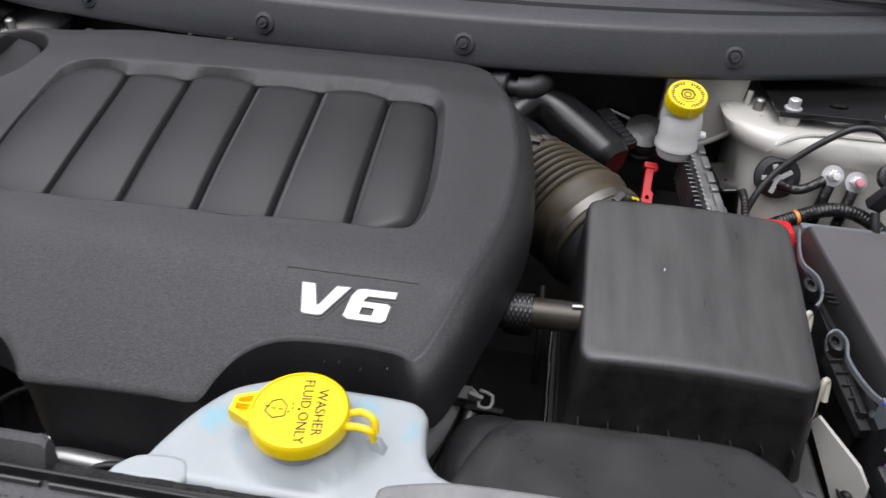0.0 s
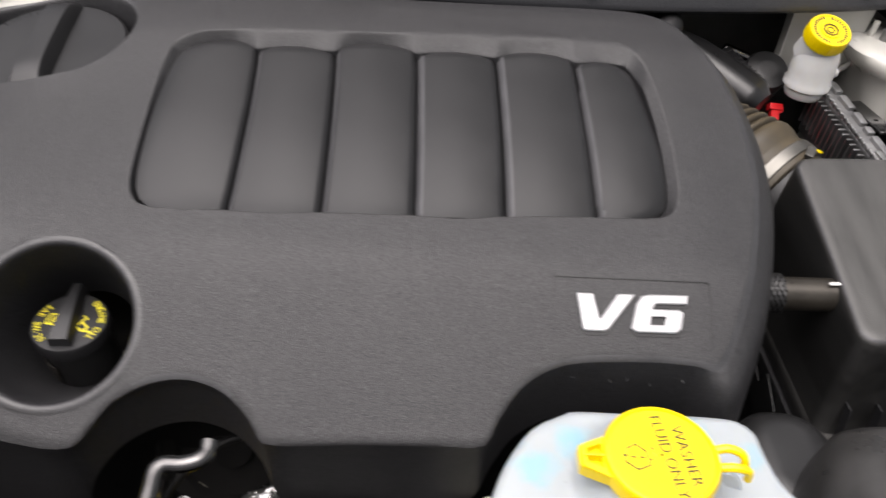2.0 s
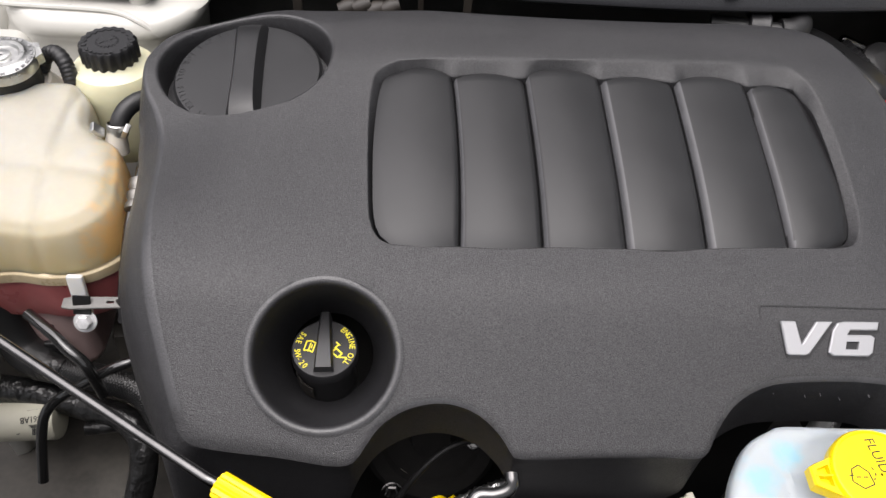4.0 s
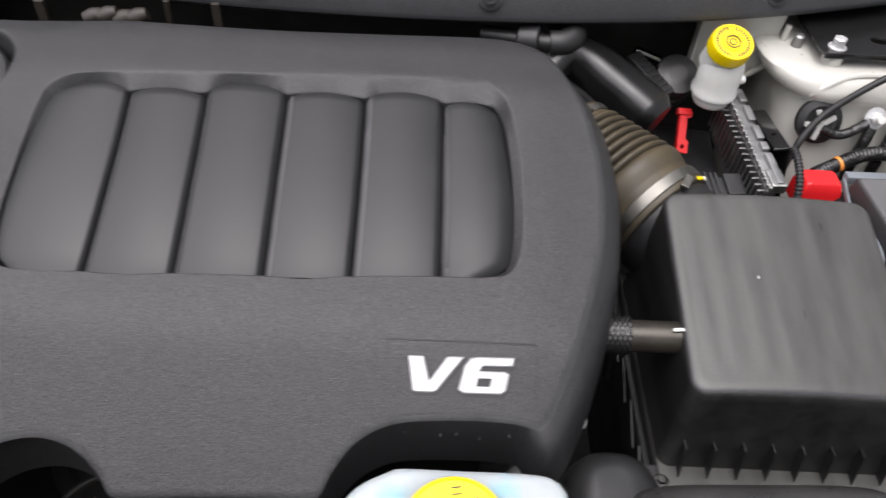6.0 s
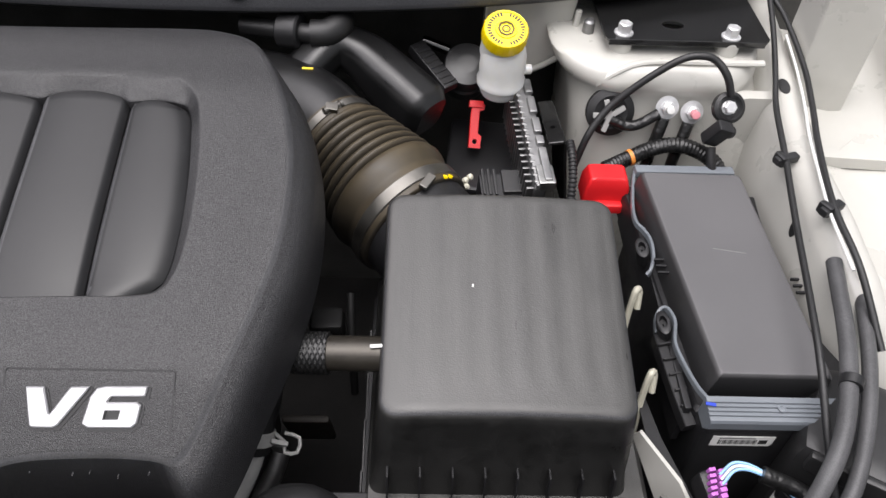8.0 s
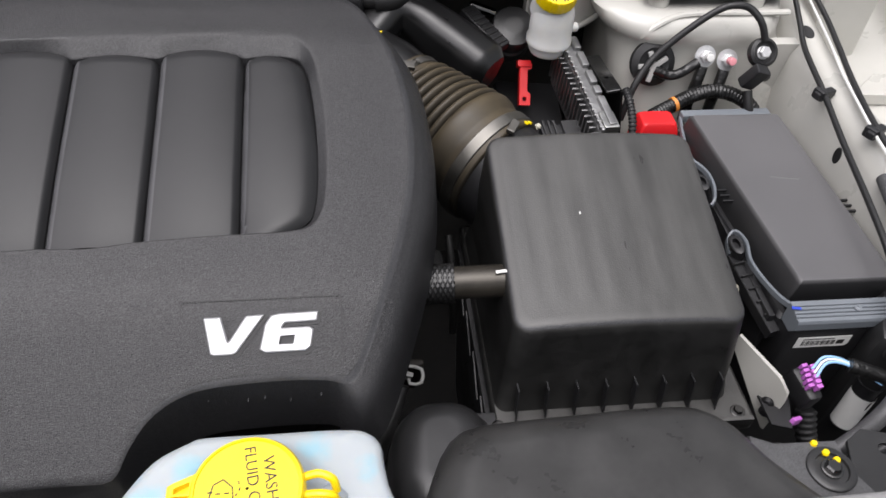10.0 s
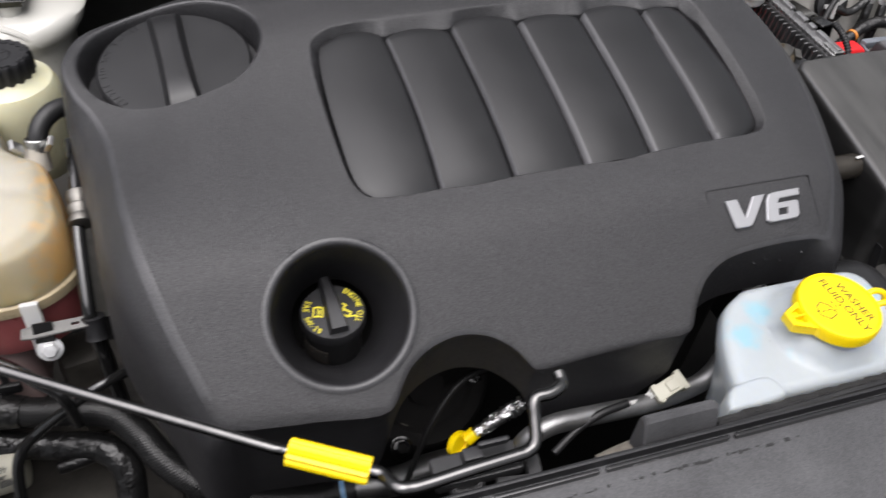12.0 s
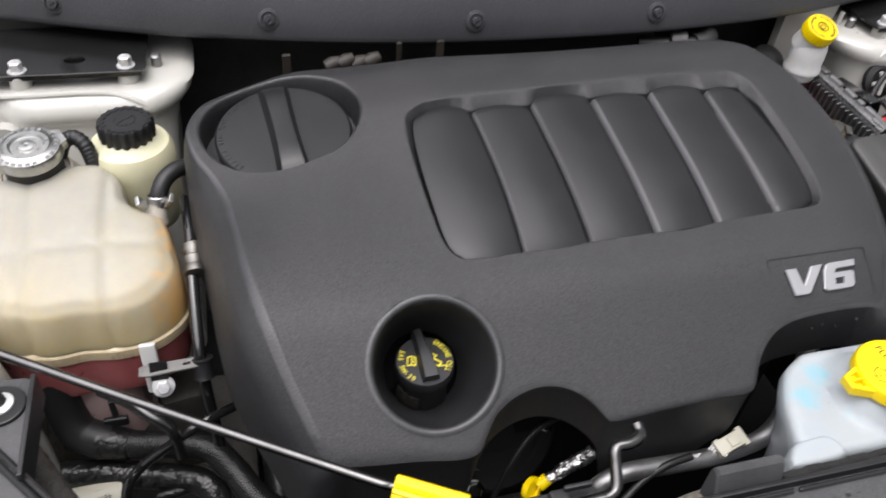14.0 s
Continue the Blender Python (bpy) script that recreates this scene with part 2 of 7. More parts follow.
def finish(bm, sharp=38):
    me = bpy.data.meshes.new("mesh")
    bmesh.ops.remove_doubles(bm, verts=bm.verts, dist=1e-6)
    bmesh.ops.recalc_face_normals(bm, faces=bm.faces)
    bm.to_mesh(me)
    bm.free()
    me.polygons.foreach_set("use_smooth", [True] * len(me.polygons))
    me.set_sharp_from_angle(angle=radians(sharp))
    return me


def even_shading(ob):
    """Large faces keep their own shading; only the small bevel faces turn."""
    w = ob.modifiers.new("shading", "WEIGHTED_NORMAL")
    w.weight, w.keep_sharp = 80, True


OFFSET = Vector((0, 0, 0))   # where the group of things being built sits, off its drawn place
BASE = {}


def thing(name, base, label, category, group="", kind=""):
    """An empty at the base of a thing; its parts hang under it."""
    ob = new(name)
    ob.empty_display_size = 0.02
    BASE[ob.name] = Vector(base)
    ob.location = Vector(base) + OFFSET
    return tagged(ob, label, category, group, kind)


def part(name, bm, material, parent, label="", sharp=38, edge=None):
    """Links a bmesh, given in world places, as one mesh under a thing or a part."""
    bmesh.ops.translate(bm, verts=bm.verts, vec=-BASE[root_of(parent).name])
    me = finish(bm, sharp)
    me.materials.append(material)
    if edge:
        me.materials.append(edge)
    ob = new(name, me)
    ob.parent = parent
    even_shading(ob)
    return tagged(ob, label)


def solo(name, bm, material, label, category, base=(0, 0, 0), group="", kind="", sharp=38):
    """A thing that is one mesh."""
    bmesh.ops.translate(bm, verts=bm.verts, vec=-Vector(base))
    me = finish(bm, sharp)
    me.materials.append(material)
    ob = new(name, me)
    ob.location = base
    even_shading(ob)
    return tagged(ob, label, category, group, kind)


def smooth_path(pts, step=6):
    """A round path through the points (Catmull-Rom)."""
    p = [Vector(q) for q in pts]
    if len(p) < 3:
        return p
    p = [2 * p[0] - p[1], *p, 2 * p[-1] - p[-2]]
    out = []
    for a, b, c, d in zip(p, p[1:], p[2:], p[3:]):
        for k in range(step):
            t = k / step
            out.append(0.5 * (2 * b + (c - a) * t + (2 * a - 5 * b + 4 * c - d) * t * t + (3 * b - a - 3 * c + d) * t ** 3))
    return out + [p[-2]]


def join_rings(bm, rings, close=True, cap=(True, True), lit_bands=()):
    """Faces between rings of points; the last argument gives the bands that take the mesh's second material, a painted
    highlight.
    """
    rows = [[bm.verts.new(v) for v in ring] for ring in rings]
    n = len(rows[0])
    for k, (a, b) in enumerate(zip(rows, rows[1:])):
        for i in range(n if close else n - 1):
            j = (i + 1) % n
            f = bm.faces.new((a[i], a[j], b[j], b[i]))
            f.material_index = 1 if k in lit_bands else 0
    if close and cap[0]:
        bm.faces.new(list(reversed(rows[0])))
    if close and cap[1]:
        bm.faces.new(rows[-1])
    return rows


def loft(rings, cap=(True, True), bm=None):
    bm = bm or bmesh.new()
    join_rings(bm, rings, True, cap)
    return bm


def tube(pts, r, seg=12, step=6, ribs=0.0, pitch=0.006, flat=1.0, bm=None, weave=0.0):
    """A round bar or hose along a smooth path; ribs gives it rings of that height every pitch metres, weave a braid."""
    path = smooth_path(pts, step)
    if ribs or weave:
        fine, gap = [], pitch / 4
        for a, b in zip(path, path[1:]):
            k = max(1, round((b - a).length / gap))
            fine += [a.lerp(b, i / k) for i in range(k)]
        path = fine + [path[-1]]
    rings, side = [], None
    for i, p in enumerate(path):
        d = (path[min(i + 1, len(path) - 1)] - path[max(i - 1, 0)]).normalized()
        if side is None:
            side = d.cross(Vector((0, 0, 1)))
            if side.length < 0.1:
                side = d.cross(Vector((1, 0, 0)))
        side = (side - d * side.dot(d)).normalized()
        up = side.cross(d)
        rad = r[0] + (r[1] - r[0]) * i / (len(path) - 1) if isinstance(r, tuple) else r
        if ribs:
            rad += ribs * (0, 1, 1, 0)[i % 4]
        rings.append([p + (rad + weave * ((i // 2 + k // 2) % 2)) * (math.cos(a) * side + flat * math.sin(a) * up) for k, a in ((k, 2 * math.pi * k / seg) for k in range(seg))])
    return loft(rings, bm=bm)


def band(pts, w, h, bm=None):
    """A flat strip, w wide and h high, along a smooth path."""
    path, rings = smooth_path(pts), []
    for i, p in enumerate(path):
        d = (path[min(i + 1, len(path) - 1)] - path[max(i - 1, 0)]).normalized()
        s = d.cross(Vector((0, 0, 1))).normalized()
        u = s.cross(d)
        rings.append([p + a * s + b * u for a, b in ((-w / 2, -h), (w / 2, -h), (w / 2, -0.0008), (w / 2 - 0.0008, 0), (-w / 2 + 0.0008, 0), (-w / 2, -0.0008))])
    return loft(rings, bm=bm)


def facing(at, axis, spin=0.0):
    """The frame whose z points along axis, turned by spin degrees about it."""
    z = Vector(axis).normalized()
    x = Vector((1, 0, 0)) - z * z.x
    if x.length < 0.1:
        x = Vector((0, 1, 0)) - z * z.y
    x.normalize()
    y = z.cross(x)
    m = Matrix((x, y, z)).transposed().to_4x4()
    return Matrix.Translation(at) @ m @ Matrix.Rotation(radians(spin), 4, "Z")


def lathe(profile, at, axis=(0, 0, 1), seg=32, flutes=0, depth=0.0, wide=(1, 1), cap=(True, True), bm=None):
    """A turned body: rows of radius and height along the axis. flutes: grip ribs round it."""
    m = facing(at, axis)
    rings = []
    for r, h in profile:
        ring = []
        for k in range(seg):
            a = 2 * math.pi * k / seg
            q = r - (depth * (0.5 + 0.5 * math.cos(flutes * a)) if flutes else 0)
            ring.append(m @ Vector((q * math.cos(a) * wide[0], q * math.sin(a) * wide[1], h)))
        rings.append(ring)
    return loft(rings, cap, bm)


def box(sx, sy, sz, m, bevel=0.002, bm=None, top=(1, 1)):
    """A box with rounded edges, its base at m; top: how much narrower its top is."""
    out = bmesh.new()
    bmesh.ops.create_cube(out, size=1)
    for v in out.verts:
        up = v.co.z > 0
        v.co = Vector((v.co.x * sx * (top[0] if up else 1), v.co.y * sy * (top[1] if up else 1), (v.co.z + 0.5) * sz))
    if bevel:
        bmesh.ops.bevel(out, geom=list(out.edges), offset=bevel, segments=2, profile=0.5, affect="EDGES")
    bmesh.ops.transform(out, matrix=m, verts=out.verts)
    return merge(bm, out)


def merge(bm, more):
    if bm is None:
        return more
    me = bpy.data.meshes.new("joint")
    more.to_mesh(me)
    more.free()
    bm.from_mesh(me)
    bpy.data.meshes.remove(me)
    return bm


def place(x, y, z, rx=0, ry=0, rz=0):
    return pose(x, y, z, rx, ry, rz)


def round_rect(x0, x1, y0, y1, r, n=6):
    """A closed loop with round corners, always 4 * (n + 1) points."""
    out = []
    for cx, cy, a in ((x1 - r, y1 - r, 0), (x0 + r, y1 - r, 90), (x0 + r, y0 + r, 180), (x1 - r, y0 + r, 270)):
        out += [(cx + r * math.cos(radians(a + 90 * k / n)), cy + r * math.sin(radians(a + 90 * k / n))) for k in range(n + 1)]
    return out


def dense(loop, step=0.004):
    """A closed loop through the points, round between them, with even steps."""
    p = [Vector((*q, 0)) for q in loop]
    n, out = len(p), []
    for i in range(n):
        a, b, c, d = p[i - 1], p[i], p[(i + 1) % n], p[(i + 2) % n]
        k = max(1, round((c - b).length / step))
        for j in range(k):
            t = j / k
            q = 0.5 * (2 * b + (c - a) * t + (2 * a - 5 * b + 4 * c - d) * t * t + (3 * b - a - 3 * c + d) * t ** 3)
            out.append((q.x, q.y))
    return out


def inside(x, y, loop):
    hit = False
    for (ax, ay), (bx, by) in zip(loop, loop[1:] + loop[:1]):
        if (ay > y) != (by > y) and x < (bx - ax) * (y - ay) / (by - ay) + ax:
            hit = not hit
    return hit


def grow(loop, d):
    """The loop moved outwards by d (counter-clockwise loops)."""
    out, n = [], len(loop)
    area = sum(a[0] * b[1] - b[0] * a[1] for a, b in zip(loop, loop[1:] + loop[:1]))
    s = 1 if area > 0 else -1
    for i in range(n):
        (ax, ay), (bx, by) = loop[i - 2], loop[(i + 2) % n]
        tx, ty = bx - ax, by - ay
        k = math.hypot(tx, ty) or 1
        out.append((loop[i][0] + s * d * ty / k, loop[i][1] - s * d * tx / k))
    return out


def sheet(outer, holes, height, grid=0.012, bm=None, lift=None):
    """A surface z = height(x, y) inside a loop and outside the holes."""
    from_2d = [Vector(q) for q in outer]
    edges = [(i, (i + 1) % len(outer)) for i in range(len(outer))]
    for h in holes:
        k = len(from_2d)
        from_2d += [Vector(q) for q in h]
        edges += [(k + i, k + (i + 1) % len(h)) for i in range(len(h))]
    xs, ys = [q[0] for q in outer], [q[1] for q in outer]
    rims = [outer, *holes]
    rim = np.array([q for r in rims for q in r])
    if grid:
        y = min(ys) + grid / 2
        while y < max(ys):
            x = min(xs) + grid / 2
            while x < max(xs):
                if inside(x, y, outer) and not any(inside(x, y, h) for h in holes):
                    if ((rim - (x, y)) ** 2).sum(1).min() > (0.4 * grid) ** 2:
                        from_2d.append(Vector((x, y)))
                x += grid
            y += grid
    v2, _, f2 = delaunay_2d_cdt(from_2d, edges, [], 0, 1e-7)[:3]
    bm = bm or bmesh.new()
    put = lift or (lambda x, y: (x, y, height(x, y)))
    vs = [bm.verts.new(put(q.x, q.y)) for q in v2]
    for f in f2:
        cx, cy = sum(v2[i].x for i in f) / 3, sum(v2[i].y for i in f) / 3
        if inside(cx, cy, outer) and not any(inside(cx, cy, h) for h in holes):
            bm.faces.new([vs[i] for i in f])
    return bm


def cut_plate(outer, holes, thick, m, bm=None, edge=0.0):
    """A flat plate of any outline with holes, thick metres, on the frame m; edge: its small chamfer."""
    out = bmesh.new()
    small = grow(outer, -edge) if edge else outer
    sheet(small, holes, None, 0, out, lambda x, y: m @ Vector((x, y, thick)))
    for loop, in_loop in ((outer, small), *((h, h) for h in holes)):
        rings = [[m @ Vector((x, y, 0)) for x, y in loop], [m @ Vector((x, y, thick - edge)) for x, y in loop]]
        if edge:
            rings.append([m @ Vector((x, y, thick)) for x, y in in_loop])
        join_rings(out, rings, True, (False, False))
    return merge(bm, out)


def words(text, size, m, thick=0.0004, bm=None, wide=1.0):
    """Raised or printed letters, centred on the frame m."""
    cu = bpy.data.curves.new("letters", "FONT")
    cu.body, cu.size, cu.extrude, cu.align_x, cu.align_y = text, size, thick, "CENTER", "CENTER"
    cu.resolution_u = 3
    ob = bpy.data.objects.new("letters", cu)
    scene.collection.objects.link(ob)
    me = bpy.data.meshes.new_from_object(ob.evaluated_get(bpy.context.evaluated_depsgraph_get()))
    out = bmesh.new()
    out.from_mesh(me)
    bpy.data.objects.remove(ob)
    bpy.data.meshes.remove(me)
    bmesh.ops.transform(out, matrix=m @ Matrix.Diagonal((wide, 1, 1, 1)), verts=out.verts)
    return merge(bm, out)


def hex_bolt(name, at, axis, r, parent, material=None, height=0.006, washer=1.5):
    bm = lathe([(r * washer, 0), (r * washer, 0.0012), (r * 1.05, 0.0016)], at, axis, 24)
    m = facing(at, axis)
    rings = [[m @ Vector((q * math.cos(k * math.pi / 3), q * math.sin(k * math.pi / 3), h)) for k in range(6)] for q, h in ((r, 0.0012), (r, height - 0.001), (r * 0.82, height))]
    loft(rings, bm=bm)
    return part(name, bm, material or ZINC, parent)


def step(a, b, x):
    t = min(1, max(0, (x - a) / (b - a)))
    return t * t * (3 - 2 * t)

# ---- setting ----
bm = bmesh.new()
bmesh.ops.create_grid(bm, x_segments=8, y_segments=8, size=400)
solo("ground", bm, ASPHALT, "grey asphalt ground under the car", "ground", kind="structure")
MID = -0.066   # the car's centre line

bm = box(1.62, 0.02, 0.70, place(MID, 1.16, 0.42), 0)
solo("wall_firewall", bm, surface("dark_grey_firewall", (0.05, 0.049, 0.046), 0.7, vary=0.4, vary_size=0.03), "dark grey firewall behind the engine", "firewall", kind="structure")
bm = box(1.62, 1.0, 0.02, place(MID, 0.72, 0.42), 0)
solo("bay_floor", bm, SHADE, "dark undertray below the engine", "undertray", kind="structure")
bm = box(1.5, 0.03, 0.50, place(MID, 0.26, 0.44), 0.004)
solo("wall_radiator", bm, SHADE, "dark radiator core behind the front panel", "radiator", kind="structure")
# ---- engine cover ----
COVER_Y = (0.30, 0.565, 0.60, 0.79, 0.846, 0.90)
COVER_Z = (0.807, 1.006, 1.0165, 1.070, 1.0762, 1.0640)


def cover_z(x, y):
    """The cover's upper face: a steep front, a gentle middle, a flat back, sagging at its rear corner."""
    z = sum(float(np.interp(y + d, COVER_Y, COVER_Z)) for d in (-0.008, 0, 0.008)) / 3
    return z - (0.012 * step(-0.26, -0.40, x) + 0.016 * step(-0.40, -0.50, x)) * step(0.58, 0.74, y) - 0.006 * step(0.08, 0.16, x)


COVER_EDGE = dense([(0.097, 0.517), (0.109, 0.535), (0.122, 0.565), (0.136, 0.608), (0.146, 0.65), (0.150, 0.69), (0.149, 0.728), (0.142, 0.768), (0.127, 0.812),
                    (0.106, 0.848), (0.08, 0.866), (0.045, 0.872), (-0.06, 0.864), (-0.16, 0.860), (-0.30, 0.866), (-0.36, 0.873), (-0.40, 0.876), (-0.445, 0.872), (-0.485, 0.858), (-0.513, 0.835), (-0.526, 0.808),
                    (-0.527, 0.785), (-0.520, 0.762), (-0.508, 0.742), (-0.498, 0.715), (-0.492, 0.675), (-0.488, 0.632), (-0.481, 0.586), (-0.470, 0.545), (-0.458, 0.512),
                    (-0.446, 0.485), (-0.437, 0.474), (-0.42, 0.470), (-0.37, 0.466), (-0.335, 0.462), (-0.318, 0.464), (-0.310, 0.473), (-0.298, 0.486),
                    (-0.277, 0.496), (-0.252, 0.499), (-0.228, 0.493), (-0.210, 0.480), (-0.203, 0.471), (-0.192, 0.468), (-0.14, 0.470), (-0.09, 0.471), (-0.065, 0.471), (-0.056, 0.475),
                    (-0.049, 0.487), (-0.036, 0.502), (-0.018, 0.512), (0.005, 0.517), (0.05, 0.519), (0.08, 0.518)], 0.005)
# the slatted pocket, as pairs: a point of its sunken foot, and of its rounded brink above
BACK_BRINK = ((-0.33, 0.779), (-0.267, 0.784), (-0.193, 0.7880), (-0.093, 0.7935), (0.009, 0.7970), (0.06, 0.793))
GROOVES = ((-0.2440, -0.2445, -0.2495, 0.0042), (-0.1780, -0.1800, -0.1845, 0.0056), (-0.1115, -0.1135, -0.1165, 0.0060), (-0.0460, -0.0466, -0.0490, 0.0060), (0.0208, 0.0196, 0.0180, 0.0062))
SLAT_BACKS = (0.7790, 0.7770, 0.7855, 0.7815, 0.7855, 0.7795)


def brink_y(x):
    return float(np.interp(x, [a for a, b in BACK_BRINK], [b for a, b in BACK_BRINK]))


def slat_arcs():
    """The pocket's back wall bulges round the end of each slat, with a cusp between two."""
    ends = (-0.3085, *(g[2] for g in GROOVES), 0.0640)
    out = []
    for k, back in enumerate(SLAT_BACKS):
        a, b = ends[k], ends[k + 1]
        for f, lift in ((0.16, 0.0022), (0.35, 0.0004), (0.5, 0.0), (0.65, 0.0006), (0.86, 0.0030)):
            x = a + (b - a) * f
            out.append(((x, back - lift), (x, brink_y(x))))
        if k < 5:
            out.append(((b, (back + SLAT_BACKS[k + 1]) / 2 - 0.0060), (b, brink_y(b))))
    return out


POCKET = [((-0.2990, 0.6060), (-0.2985, 0.6015)), ((-0.3075, 0.6130), (-0.3090, 0.6085)), ((-0.3120, 0.6280), (-0.3148, 0.6230)), ((-0.3140, 0.6500), (-0.3178, 0.6500)), ((-0.3158, 0.6900), (-0.3202, 0.6900)),
          ((-0.3155, 0.7250), (-0.3215, 0.7280)), ((-0.3135, 0.7520), (-0.3205, 0.7560)), ((-0.3095, 0.7680), (-0.3160, 0.7720)), *slat_arcs(),
          ((0.0640, 0.7740), (0.0705, 0.7790)), ((0.0700, 0.7560), (0.0772, 0.7580)), ((0.0745, 0.7230), (0.0820, 0.7240)), ((0.0768, 0.6900), (0.0842, 0.6900)), ((0.0770, 0.6600), (0.0842, 0.6580)),
          ((0.0750, 0.6350), (0.0810, 0.6320)), ((0.0690, 0.6220), (0.0725, 0.6165)), ((0.0540, 0.6170), (0.0555, 0.6120)), ((0.0240, 0.6160), (0.0240, 0.6110)), ((-0.0160, 0.6140), (-0.0160, 0.6095)), ((-0.0510, 0.6115), (-0.0510, 0.6070)),
          ((-0.0800, 0.6085), (-0.0800, 0.6038)), ((-0.1100, 0.6095), (-0.1100, 0.6045)), ((-0.1450, 0.6085), (-0.1450, 0.6040)), ((-0.1780, 0.6080), (-0.1780, 0.6030)), ((-0.2100, 0.6050), (-0.2100, 0.6005)), ((-0.2440, 0.6060), (-0.2440, 0.6010)), ((-0.2750, 0.6050), (-0.2750, 0.6003))]


def round_loop(loop, k=7):
    """A closed round loop through the points, k steps from each to the next."""
    out, n = [], len(loop)
    for i in range(n):
        a, b, c, d = (Vector(loop[(i + j) % n]) for j in (-1, 0, 1, 2))
        for t in (q / k for q in range(k)):
            out.append(tuple(0.5 * (2 * b + (c - a) * t + (2 * a - 5 * b + 4 * c - d) * t * t + (3 * b - a - 3 * c + d) * t ** 3)))
    return out


FOOT, BRINK = round_loop([a for a, b in POCKET]), round_loop([b for a, b in POCKET])
WELL_AT, WELL_AXIS, WELL_R = Vector((-0.3430, 0.5245, cover_z(-0.3430, 0.5245))), Vector((0, -0.6, 0.8)), 0.0520
CAP_AT, CAP_R = Vector((-0.4360, 0.7900, 1.0450)), 0.0740
CAP_AXIS = Vector((-0.07, -0.17, 0.98)).normalized()


def ring_on(at, axis, r, n=64):
    m = facing(at, axis)
    return [m @ Vector((r * math.cos(2 * math.pi * k / n), r * math.sin(2 * math.pi * k / n), 0)) for k in range(n)]


def oval(rx, ry, n=72):
    return [(-0.4372 + rx * math.cos(2 * math.pi * k / n), 0.7965 + ry * math.sin(2 * math.pi * k / n)) for k in range(n)]


cover = thing("engine_cover", (-0.19, 0.67, 0.90), "charcoal grey textured plastic V6 engine cover with six raised slats", "engine cover")
well_rim = [(v.x, v.y) for v in ring_on(WELL_AT, WELL_AXIS, WELL_R + 0.008)]
cap_rim = oval(0.0815, 0.0675)


def soft(a, b):
    """The front corner beside the hoses and the back roll over more softly than the rest of the edge."""
    return max(step(0.70, 0.54, b) * step(-0.30, -0.40, a), step(0.83, 0.86, b) * step(-0.36, -0.30, a))


def edge_at(out):
    return [(x + soft(a, b) * (u - x), y + soft(a, b) * (v - y)) for (x, y), (u, v), (a, b) in zip(grow(COVER_EDGE, out), grow(COVER_EDGE, 2.2 * out), COVER_EDGE)]


top_edge = edge_at(-0.0060)
inset_edge = [(1.22 * u - 0.22 * x, 1.22 * v - 0.22 * y) for (x, y), (u, v) in zip(FOOT, BRINK)]
shell = sheet(top_edge, [inset_edge, well_rim, cap_rim], cover_z, 0.011)
# the rolled edge and the side walls
rings = [[(x, y, cover_z(x, y)) for x, y in top_edge]]


def wall_depth(x, y):
    """How far the side wall hangs down: short over the arch, the bottle's notch and beside the airbox."""
    arch = step(-0.335, -0.312, x) * step(-0.185, -0.205, x) * step(0.52, 0.505, y)
    right = step(-0.10, -0.05, x)
    return 1 - 0.50 * arch - 0.42 * right


def lean(a, b):
    """How far the side wall leans out: a wide flank beside the hoses, less at the ends, drawn in along the front."""
    left = step(-0.40, -0.44, a) * (0.30 + 0.95 * step(0.79, 0.72, b) - 0.45 * step(0.58, 0.50, b))
    right = step(0.06, 0.10, a) * (0.35 + 0.55 * step(0.84, 0.76, b))
    front = step(0.535, 0.515, b) * step(-0.445, -0.425, a) * step(0.10, 0.085, a)
    return max(left, right, 0.25) * (1 - front) - (0.20 - 0.15 * step(-0.08, -0.04, a)) * front


for out, drop in ((-0.0042, 0.0), (-0.0028, 0.0002), (-0.0013, 0.0006), (0.0002, 0.0014), (0.0017, 0.0026), (0.0036, 0.0046), (0.0075, 0.0092), (0.0130, 0.0155), (0.0190, 0.0290), (0.0225, 0.0560), (0.0250, 0.1000)):
    ring = []
    for (x, y), (a, b) in zip(edge_at(out) if out < 0 else grow(COVER_EDGE, out), COVER_EDGE):
        k, flare = (wall_depth(a, b), lean(a, b)) if out > 0 else (1, 1)
        deep = drop * (1 + soft(a, b)) if out < 0 else 0.0014 + 0.0012 * soft(a, b) + k * (drop - 0.0014)
        ring.append((a + flare * (x - a), b + flare * (y - b), (cover_z(x, y) if out < 0 else cover_z(a, b)) - deep))
    rings.append(ring)
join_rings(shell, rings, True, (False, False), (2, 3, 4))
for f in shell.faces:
    # the front edge gets no painted highlight
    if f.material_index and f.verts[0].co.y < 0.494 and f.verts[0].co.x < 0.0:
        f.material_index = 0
# the pocket's brink and walls: steep at the back and beside the first slat, a slope beside the last


def pocket_depth(x, y):
    back = step(0.745, 0.775, y)
    return 0.0085 + 0.0030 * back - 0.0030 * step(0.0, 0.07, x) * (1 - back)


rings = [[(x, y, cover_z(x, y)) for x, y in inset_edge]]
for f, d in ((-0.06, 0.02), (0.06, 0.07), (0.18, 0.17), (0.34, 0.32), (0.62, 0.60), (0.88, 0.86), (0.97, 0.97), (1.0, 1.06), (1.0, 3.2)):
    rings.append([(u + f * (x - u), v + f * (y - v), cover_z(u, v) - d * pocket_depth(u, v)) for (x, y), (u, v) in zip(FOOT, BRINK)])
join_rings(shell, rings, True, (False, False))
sheet(FOOT, [], lambda x, y: cover_z(x, y) - 0.024, 0.02, shell)


